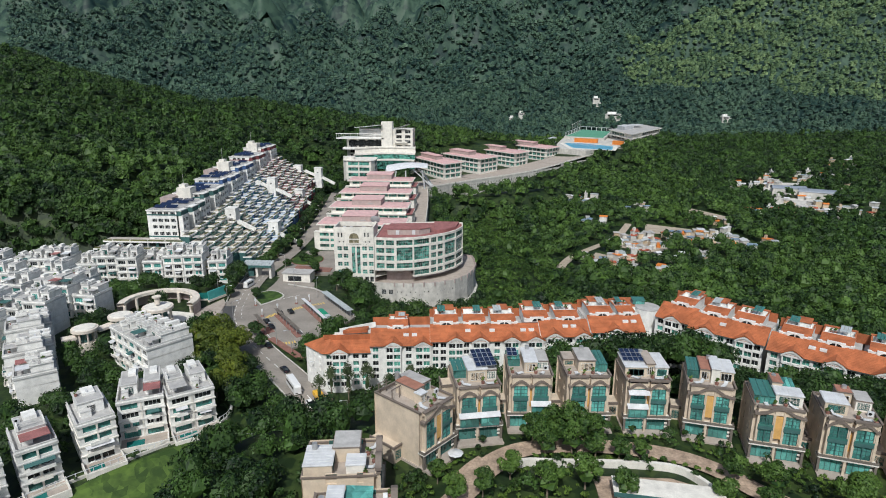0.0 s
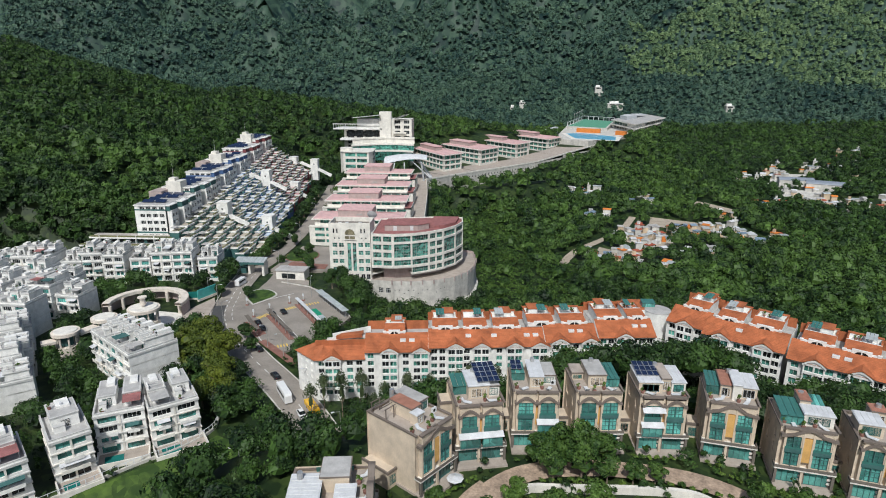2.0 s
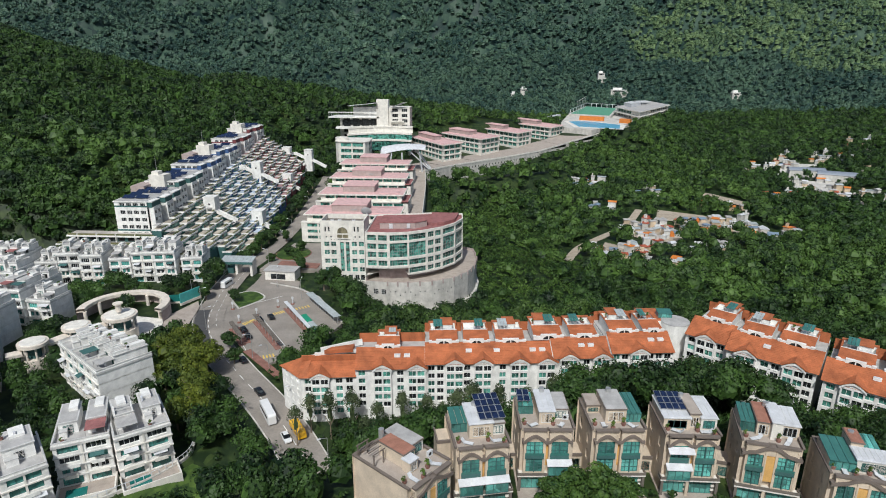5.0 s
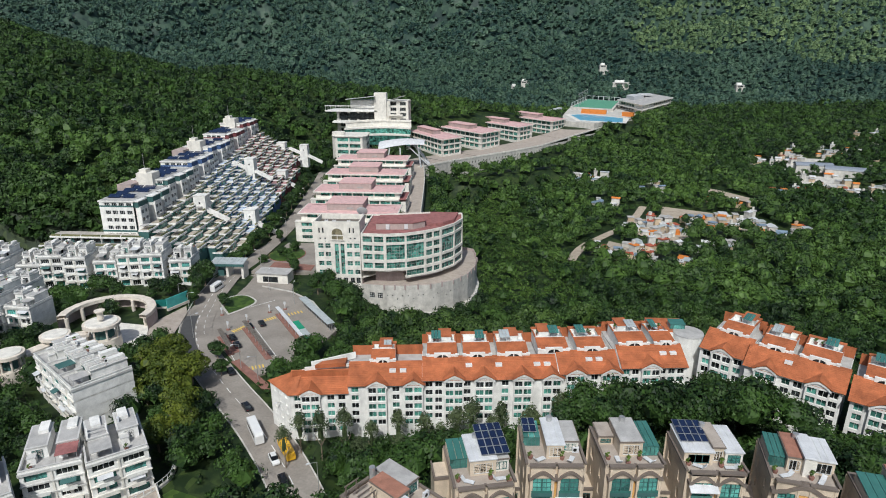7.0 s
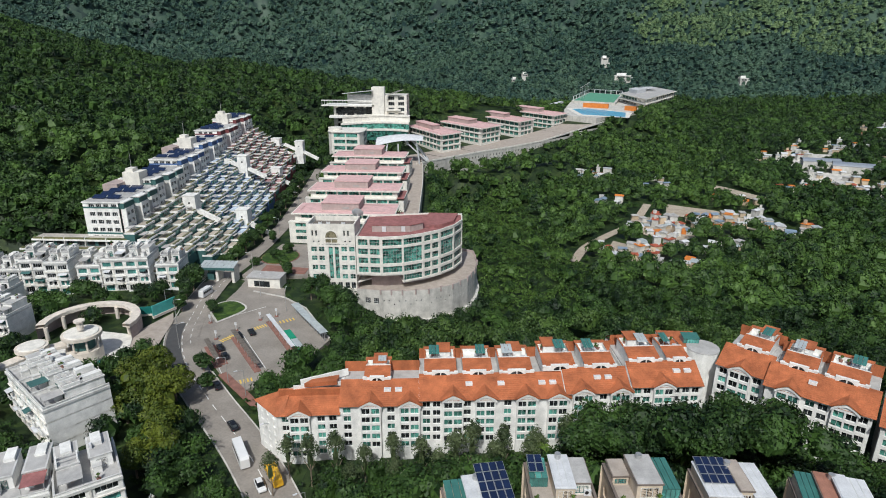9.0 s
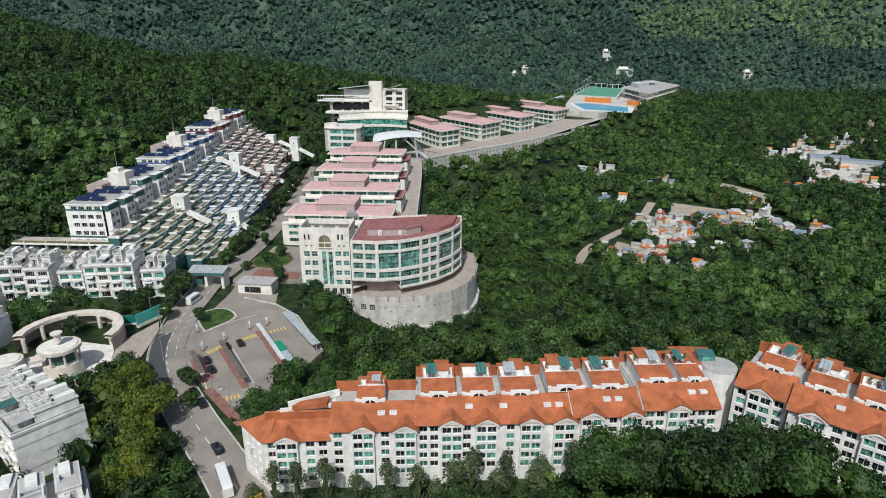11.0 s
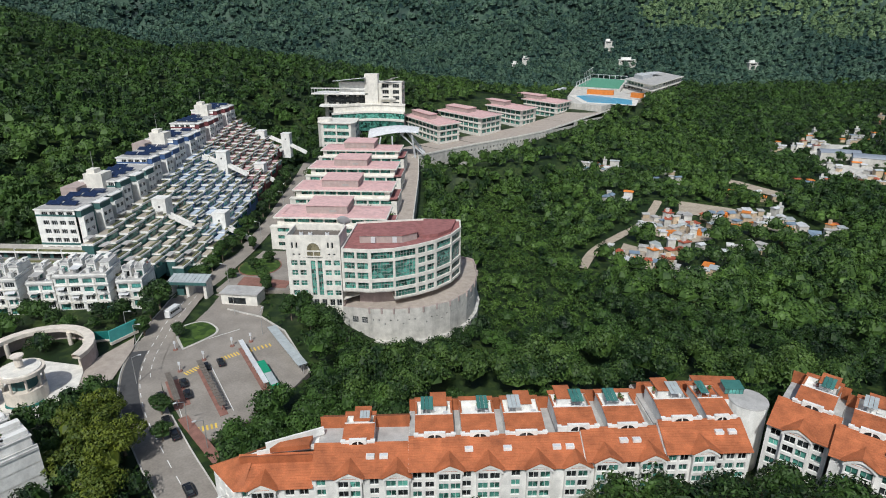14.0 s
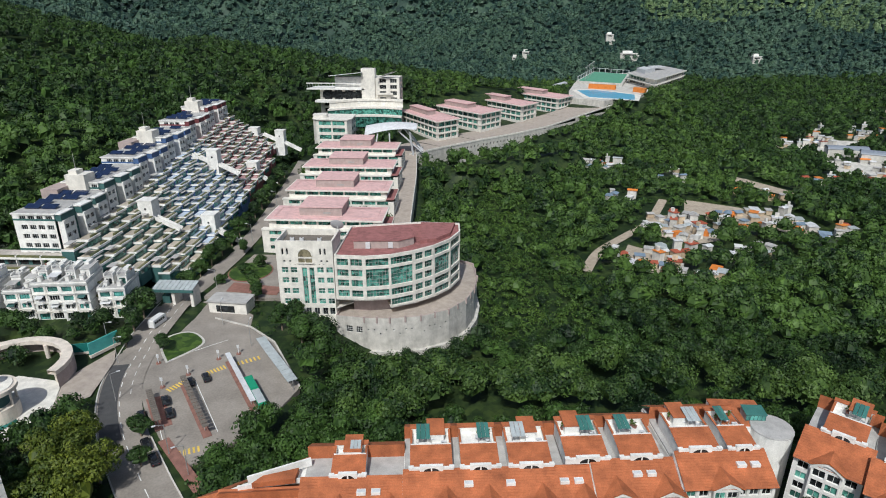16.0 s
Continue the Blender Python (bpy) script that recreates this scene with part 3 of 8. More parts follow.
def lot(pts, mat, label, name="village_lot", category="ground"):
    """Bare ground among the houses, laid over the slope."""
    c = Vector((sum(p[0] for p in pts) / len(pts), sum(p[1] for p in pts) / len(pts)))
    s = Shape()
    n = len(pts)
    rings = []
    for f in [k / 7 for k in range(8)]:
        rings.append([(c.x + (p[0] - c.x) * f, c.y + (p[1] - c.y) * f, ground_z(c.x + (p[0] - c.x) * f, c.y + (p[1] - c.y) * f) + 0.5) for p in pts])
    for a, b in zip(rings, rings[1:]):
        s.rings(a[::-1], b[::-1], cap=False)
    setting(name, s, mat, label, category)


lot([(-99, 90), (-78, 92), (-62, 108), (-52, 122), (-55, 139), (-60, 138), (-65, 131), (-73, 124), (-81, 115)], M_GRASS, "rough bright grass slope below the fence", "grass_slope", "grass")
lot([(24, 480), (40, 482), (60, 496), (76, 514), (76, 530), (56, 518), (30, 500)], M_GRASS, "open grass under the ridge wall", "grass_slope", "grass")
lot([(-104, 213), (-99, 200), (-93, 206), (-96, 222), (-99, 228)], M_PAVE, "tan driveway of the clubhouse", "driveway", "pavement")

# garden court of the villas
court = ribbon(smooth_line([(-2, 88), (2.5, 95), (5.5, 100.5), (12, 105.5), (22, 107.3), (31, 107), (40, 105.2), (47, 101), (53, 94), (60, 88), (70, 82)]), -2.3, 2.3, 29.62, zs=lambda x, y: 0.0)
setting("garden_path", court, M_CRAZY, "mottled brown stone garden path", "path")
setting("path_step", ribbon(smooth_line([(1, 93), (3.5, 97.5), (6, 100.5)]), -3.6, 2.6, 29.58, zs=lambda x, y: 0.0), M_CRAZY, "broad stone landing of the garden path", "path")
lowwall = thing("garden_wall", "low cream wall round the sunken garden", "wall", pose(28, 97, 29))
_gw = smooth_line([(9, 98.5), (11.8, 101.1), (18, 101.3), (28, 101.6), (36, 101.4), (40.4, 100.2), (43, 97), (45, 93)], 5)
for a, b in zip(_gw, _gw[1:]):
    under(part("wall_length", Shape().beam((a.x, a.y, 29.7), (b.x, b.y, 29.7), 0.8, 1.4), M_CREAM), lowwall)
setting("sunken_paving", Shape().prism([(24, 90), (42, 88), (43, 96), (38, 98.5), (24, 98.5)], 27.5, 29.2), M_CRAZY, "tan paving of the sunken garden", "pavement")
pav = thing("garden_pavilion", "long teal-edged garden roof over a paved hall", "pavilion", pose(36, 92, 29))
under(part("roof", Shape().prism([(26, 91), (44, 88.5), (44.8, 93), (26.5, 95.5)], 31.2, 31.6), M_CREAM), pav)
under(part("fascia", Shape().beam((26, 90.8, 31.3), (44, 88.3, 31.3), 0.3, 0.7), M_DTEAL), pav)
for x, y in ((27, 91.5), (33, 90.7), (39, 89.8), (43.4, 89.2)):
    under(part("column", Shape().tube(x, y, 28.8, 31.2, 0.25, n=8), M_CREAM), pav)
HEDGES = [((-4, 97), (2, 103)), ((32, 110.8), (40, 110.6)), ((46, 106.5), (54, 102)), ((10, 108.6), (20, 110)), ((36, 103.2), (47, 100)), ((58, 99.5), (66, 94)), ((14, 103), (24, 104))]

# ---- long red-roofed apartment blocks ----
rng = random.Random(4)


def arch_band(u, half, z_low, z_top, y, thick, band):
    """A low pointed arch as a bent bar across a bay."""
    s, n = Shape(), 8
    outer = [(u - half + 2 * half * i / n, z_low + (z_top - z_low) * (1 - abs(2 * i / n - 1) ** 1.7)) for i in range(n + 1)]
    for (x0, a0), (x1, a1) in zip(outer, outer[1:]):
        s.add([(x0, y, a0 - band), (x1, y, a1 - band), (x1, y, a1), (x0, y, a0), (x0, y + thick, a0 - band), (x1, y + thick, a1 - band), (x1, y + thick, a1), (x0, y + thick, a0)],
              [(0, 1, 2, 3), (7, 6, 5, 4), (3, 2, 6, 7), (1, 0, 4, 5)])
    return s


def arched_window(u, y, z, half, h):
    """Two quarter-round dark panes in a white surround."""
    s, n = Shape(), 6
    for side in (-1, 1):
        ring = [(u + side * 0.12, y, z)] + [(u + side * (0.12 + (half - 0.12) * math.sin(math.pi / 2 * k / n)), y, z + h * math.cos(math.pi / 2 * k / n)) for k in range(n + 1)]
        ring = ring if side < 0 else ring[::-1]
        s.add(ring[::-1] if side < 0 else ring[::-1], [tuple(range(len(ring)))])
    return s


def red_segment(parent, F, length, eave, floor, gables, units, deep=19.0, left_wall=True, right_wall=True, bay=2.12):
    """One straight length of the block. Local x along the front, -y out of it."""
    core = Shape().box(0.02, 0.36, floor - 2, length - 0.02, 2.2, eave + 0.3).box(0.02, 2.2, floor - 2, length - 0.02, deep, eave + 0.9)
    under(part("body", core, M_WHITE), parent, F)
    holes, u = [], 0.55
    n = max(1, int((length - 0.7) / bay))
    step = (length - 0.7) / n
    for i in range(n):
        uc = 0.35 + step * (i + 0.5)
        if any(abs(uc - g) < 2.9 for g in gables):
            continue
        for k in range(5):
            zt = eave - 0.6 - 2.08 * k
            if zt - 1.2 < floor:
                break
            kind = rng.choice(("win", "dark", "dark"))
            holes.append((uc - 0.82, uc + 0.82, zt - 1.4, zt, kind, 2, 1))
    facade(parent, F, (0, 0), (length, 0), floor - 2, eave, holes, M_WHITE)
    for g in gables:
        bayh = []
        for k in range(5):
            zt = eave - 0.5 - 2.08 * k
            if zt - 1.2 < floor:
                break
            for c in (1.15, 3.25):
                kind = rng.choice(("win", "win", "dark"))
                bayh.append((c - 0.9, c + 0.9, zt - 1.45, zt, kind, 2, 1))
        facade(parent, F, (g - 2.2, -0.7), (g + 2.2, -0.7), floor - 2, eave + 0.15, bayh, M_WHITE, name="bay_wall")
        cheeks = Shape().box(g - 2.22, -0.7, floor - 2, g - 2.18, 0.1, eave + 0.2).box(g + 2.18, -0.7, floor - 2, g + 2.22, 0.1, eave + 0.2)
        under(part("bay_cheek", cheeks, M_WHITE), parent, F)
        ped = arch_band(g, 2.45, eave - 0.15, eave + 1.25, -1.0, 0.35, 0.45)
        face = [(g - 2.2, -0.72, eave - 0.1), (g + 2.2, -0.72, eave - 0.1), (g + 1.2, -0.72, eave + 0.7), (g, -0.72, eave + 1.0), (g - 1.2, -0.72, eave + 0.7)]
        ped.add(face, [(0, 1, 2, 3, 4)])
        under(part("pediment", ped.weld(), M_WHITE, None, "white arched pediment"), parent, F)
        apex, back, low = eave + 1.95, 2.9, eave + 0.3
        tile = Shape()
        tile.quad((g - 2.8, -1.15, low), (g, -1.15, apex), (g, back, apex), (g - 2.8, 0.1, low))
        tile.quad((g, -1.15, apex), (g + 2.8, -1.15, low), (g + 2.8, 0.1, low), (g, back, apex))
        tile.quad((g - 2.8, -1.15, low), (g - 2.5, -1.15, low - 0.02), (g, -1.15, apex - 0.35), (g, -1.15, apex)).quad((g, -1.15, apex), (g, -1.15, apex - 0.35), (g + 2.5, -1.15, low - 0.02), (g + 2.8, -1.15, low))
        under(part("gable_roof", tile, M_TILE), parent, F)
    # eave board and the tiled front slope
    under(part("cornice", Shape().box(-0.05, -0.45, eave - 0.22, length + 0.05, 0.4, eave + 0.03), M_WHITE), parent, F)
    slope = Shape()
    courses = 14
    xl, xr = (-0.1 if left_wall else -0.45), length + (0.1 if right_wall else 0.45)
    y0, y1, h0, h1 = -0.75, 5.3, eave + 0.06, eave + 3.25
    for c in range(courses):
        a, b = c / courses, (c + 1) / courses
        ya, yb, za, zb = y0 + (y1 - y0) * a, y0 + (y1 - y0) * b, h0 + (h1 - h0) * a + 0.05, h0 + (h1 - h0) * b - 0.01
        slope.quad((xl, ya, za), (xr, ya, za), (xr, yb, zb), (xl, yb, zb))
        slope.quad((xl, ya, za - 0.06), (xr, ya, za - 0.06), (xr, ya, za), (xl, ya, za))
    under(part("tiled_slope", slope.weld(), M_TILE, None, "orange clay tile slope in courses"), parent, F)
    for x, wanted in ((0.0, left_wall), (length, right_wall)):
        if wanted:
            end = Shape().add([(x - 0.12, 0.05, eave - 0.3), (x + 0.12, 0.05, eave - 0.3), (x + 0.12, 5.3, eave + 2.9), (x - 0.12, 5.3, eave + 2.9), (x - 0.12, 5.3, eave - 0.3), (x + 0.12, 5.3, eave - 0.3)],
                              [(0, 1, 2, 3), (0, 3, 4), (1, 5, 2), (5, 4, 3, 2)])
            under(part("gable_end", end, M_WHITE), parent, F)
    # roof deck and the stepped penthouse units
    under(part("roof_deck", Shape().box(0.1, 5.2, eave + 0.9, length - 0.1, deep - 0.1, eave + 1.25), M_GREYR), parent, F)
    for k, (u0, u1) in enumerate(units):
        w, z = u1 - u0, eave + 1.2
        uc = (u0 + u1) / 2
        back = min(deep - 3.5, 14.6)
        walls = Shape().box(u0, 5.35, z, u1, back, eave + 3.15)
        under(part("penthouse", walls, M_WHITE), parent, F)
        fr = Shape().box(u0 - 0.25, 5.0, eave + 2.5, u1 + 0.25, 5.5, eave + 3.5).box(uc - w * 0.28, 4.85, eave + 2.6, uc + w * 0.28, 5.5, eave + 4.0)
        fr.box(u0 - 0.35, 4.9, eave + 3.45, u0 + 0.5, 5.6, eave + 3.7).box(u1 - 0.5, 4.9, eave + 3.45, u1 + 0.35, 5.6, eave + 3.7)
        under(part("dormer_front", fr, M_WHITE), parent, F)
        under(part("arched_window", arched_window(uc, 4.83, eave + 2.75, w * 0.2, 0.9), M_DARK), parent, F)
        # tiled lid rising to the back, cut off above
        m0, m1 = 5.5, min(10.2, back - 2.5)
        lid = Shape()
        for c in range(7):
            a, b = c / 7, (c + 1) / 7
            ya, yb, za, zb = m0 + (m1 - m0) * a, m0 + (m1 - m0) * b, eave + 3.45 + 0.85 * a + 0.04, eave + 3.45 + 0.85 * b
            lid.quad((u0 - 0.1, ya, za), (u1 + 0.1, ya, za), (u1 + 0.1, yb, zb), (u0 - 0.1, yb, zb))
            lid.quad((u0 - 0.1, ya, za - 0.04), (u1 + 0.1, ya, za - 0.04), (u1 + 0.1, ya, za), (u0 - 0.1, ya, za))
        under(part("tiled_lid", lid.weld(), M_TILE), parent, F)
        for x in (u0, u1 - 0.2):
            cheek = Shape().add([(x, m0, eave + 3.1), (x + 0.2, m0, eave + 3.1), (x, m0, eave + 3.43), (x + 0.2, m0, eave + 3.43), (x, m1, eave + 3.1), (x + 0.2, m1, eave + 3.1), (x, m1, eave + 4.3), (x + 0.2, m1, eave + 4.3)],
                                [(0, 2, 6, 4), (1, 5, 7, 3), (2, 3, 7, 6), (4, 6, 7, 5), (0, 1, 3, 2)])
            under(part("lid_cheek", cheek, M_WHITE), parent, F)
            under(part("terrace_wall", Shape().box(x, m1 + 0.1, eave + 3.1, x + 0.2, back - 0.2, eave + 4.15), M_WHITE), parent, F)
            under(part("tile_coping", Shape().box(x - 0.1, m1 + 0.1, eave + 4.15, x + 0.3, back - 0.3, eave + 4.25), M_TILE), parent, F)
        under(part("terrace_wall", Shape().box(u0, m1 - 0.15, eave + 3.1, u1, m1 + 0.1, eave + 4.35), M_WHITE), parent, F)
        under(part("terrace_wall", Shape().box(u0, back - 0.2, eave + 3.1, u1, back, eave + 4.35), M_WHITE), parent, F)
        under(part("tile_coping", Shape().box(u0 - 0.2, back - 0.3, eave + 4.35, u1 + 0.2, back + 0.9, eave + 4.5), M_TILE), parent, F)
        tz = eave + 3.17
        TERRACES.append((F, u0 + 0.4, u1 - 0.4, m1 + 0.3, back - 0.4, tz))
        # stair box at the back, tiled on top
        if k % 2 == 0:
            sx = u0 + w * rng.uniform(0.15, 0.45)
            under(part("stair_box", Shape().box(sx, back - 2.6, eave + 3.1, sx + 2.8, back + 1.5, eave + 4.9), M_WHITE), parent, F)
            under(part("stair_roof", Shape().box(sx - 0.2, back - 2.8, eave + 4.9, sx + 3.0, back + 1.7, eave + 5.1), M_TILE), parent, F)
    # rear tiled strip, seen over the decks
    rear = Shape()
    rear.quad((0, deep - 3.4, eave + 3.9), (length, deep - 3.4, eave + 3.9), (length, deep + 0.6, eave + 1.4), (0, deep + 0.6, eave + 1.4))
    rear.quad((length, deep - 3.4, eave + 3.9), (0, deep - 3.4, eave + 3.9), (0, deep - 3.4, eave + 1.2), (length, deep - 3.4, eave + 1.2))
    under(part("rear_slope", rear, M_TILE), parent, F)
    for g in gables:
        for dx in (3.6, 6.0):
            x = g + dx
            if x < length - 1.5 and rng.random() < 0.75:
                y, zc = 2.7, eave + 0.06 + 3.19 * (2.7 + 0.75) / 6.05
                sk = Shape().box(x - 0.75, y - 0.45, zc - 0.1, x + 0.75, y + 0.5, zc + 0.5).use(1).box(x - 0.6, y - 0.3, zc + 0.5, x + 0.6, y + 0.35, zc + 0.54)
                under(part("skylight", sk, (M_WHITE, M_PALER)), parent, F)


TERRACES = []
block = thing("apartment_block", "long white apartment block with orange tiled roofs above trees", "apartment block", pose(0, 165, 12))
# wedge-shaped end beside the road
_front, _tip = [(-40.2, 157.0), (-27.0, 158.5)], (-46.7, 162.6)
red_segment(block, pose(-40.2, 157.0, 0, 0, 0, 6.5), 13.3, 24.3, 11.5, [4.6], [], deep=7.0, left_wall=False)
_wing = Shape().prism([(-46.6, 162.6), (-39.9, 157.1), (-27.2, 165.2), (-27.2, 171.6)], 10.5, 24.3)
part("end_body", _wing, M_WHITE)
under(bpy.data.objects["end_body"], block)
facade(block, pose(0, 0, 0), (-46.7, 162.6), (-40.2, 157.0), 10.5, 24.3,
       [(c - 0.5, c + 0.5, 24.3 - 0.7 - 2.08 * k - 1.2, 24.3 - 0.7 - 2.08 * k, "win", 2, 1) for c in (2.0, 4.4, 6.8) for k in range(5)], M_WHITE)
_hip = Shape()
_r0 = [(-47.4, 162.6, 24.35), (-40.5, 156.3, 24.35), (-40.0, 162.2, 27.5), (-27.0, 171.2, 27.6), (-27.0, 173.0, 26.6)]
_hip.add(_r0, [(0, 1, 2), (0, 2, 3, 4)])
_hip.add([(-40.5, 156.3, 24.35), (-39.0, 156.5, 24.35), (-38.4, 161.6, 27.5), (-40.0, 162.2, 27.5)], [(0, 1, 2, 3)])
under(part("hip_roof", _hip, M_TILE), block)
_tr = Shape().add([(-38.2, 162.4, 27.3), (-27.0, 165.2, 27.3), (-27.0, 170.9, 27.3), (-39.6, 162.6, 27.3)], [(0, 1, 2, 3)])
_tr.beam((-36.8, 163.9, 28.1), (-27.0, 168.5, 28.6), 0.4, 1.6).beam((-38, 162.4, 27.8), (-27.2, 164.8, 27.9), 0.3, 0.9)
under(part("roof_trough", _tr, M_WHITE), block)
under(part("pergola_roof", Shape().prism([(-35.5, 162.3), (-28.6, 163.8), (-28.6, 166.4), (-34.2, 164.2)], 28.0, 29.0), M_TILE), block)
red_segment(block, pose(-27.0, 158.3, 0, 0, 0, 5.0), 17.2, 26.3, 12.5, [6.6, 15.0], [(5.0, 10.6)], deep=15.5)
red_segment(block, pose(-9.9, 159.8, 0, 0, 0, 5.2), 31.6, 27.4, 14.5, [7.2, 14.2, 23.2, 30.0], [(1.2, 8.2), (9.8, 16.2), (18.0, 25.2)], deep=19.0)
red_segment(block, pose(21.6, 162.7, 0, 0, 0, 5.5), 14.4, 28.4, 16.0, [3.8, 12.0], [(-4.0, 3.2), (5.4, 12.2)], deep=19.5)
red_segment(block, pose(35.9, 164.1, 0, 0, 0, 5.5), 15.6, 29.6, 17.0, [7.0], [(1.0, 8.0), (9.6, 14.6)], deep=20.0)
under(part("round_end", Shape().tube(54.6, 176.0, 15, 33.2, 3.6, n=20).box(46, 176, 20, 55, 184, 33.1), M_WHITE), block)
under(part("round_end_roof", Shape().tube(54.6, 176.0, 33.2, 33.45, 3.7, 3.6, n=20), M_GREYR), block)
under(part("end_deck", Shape().box(46, 176.2, 33.1, 55, 184.2, 33.3), M_TILE), block)
under(part("glass_house", window_mesh("bay", 3.6, 1.3, 5, 1), None, None, "green glazed roof room"), block, pose(52.4, 177.6, 33.4))
under(part("glass_house_roof", slab(Shape(), 50.5, 54.3, 177.4, 180.2, 34.7, 35.0, 0.1), M_GGLASS, None, "green roof glass"), block)
under(part("glass_house_wall", Shape().box(50.6, 177.7, 33.3, 54.2, 180.1, 34.6), M_GREYT), block)

block2 = thing("apartment_block", "white apartment block with orange tiled roofs stepping along the slope", "apartment block", pose(75, 165, 20))
red_segment(block2, pose(55.1, 168.9, 0, 0, 0, -39.0), 9.9, 33.2, 20.0, [5.0], [(2.5, 8.5)], deep=19, right_wall=False)
red_segment(block2, pose(61.9, 160.6, 0, 0, 0, -36.0), 18.6, 33.2, 20.0, [4.2, 14.2], [(1.5, 7.8), (9.6, 16.6)], deep=19, left_wall=False, right_wall=False)
red_segment(block2, pose(76.9, 147.2, 0, 0, 0, -35.0), 19.4, 33.2, 20.0, [5.5, 14.5], [(1.5, 8.2), (10.2, 17.2)], deep=19, left_wall=False, right_wall=False)
red_segment(block2, pose(92.5, 136.3, 0, 0, 0, -34.0), 26.0, 33.2, 20.0, [5.5, 15, 23], [(1.5, 8.2), (10.2, 17.2), (18.5, 24.5)], deep=19, left_wall=False)

# ---- beige villas round the garden court ----
TOPS = {"green": M_GGLASS, "white": M_PALER, "terra": M_TERRA, "grey": M_GREYR, "pave": M_PAVE, "teal": M_TEAL}


def hood(pts, y0, y1, low, high):
    """A moulding that follows a broken line across the front, as one closed strip."""
    s, n = Shape(), len(pts)
    vs = []
    for x, z in pts:
        vs += [(x, y0, z - low), (x, y0, z + high), (x, y1, z + high), (x, y1, z - low)]
    fs = [(0, 1, 2, 3), (4 * n - 1, 4 * n - 2, 4 * n - 3, 4 * n - 4)]
    for i in range(n - 1):
        a, b = 4 * i, 4 * i + 4
        fs += [(a, b, b + 1, a + 1), (a + 1, b + 1, b + 2, a + 2), (a + 2, b + 2, b + 3, a + 3), (a + 3, b + 3, b, a)]
    return s.add(vs, fs)


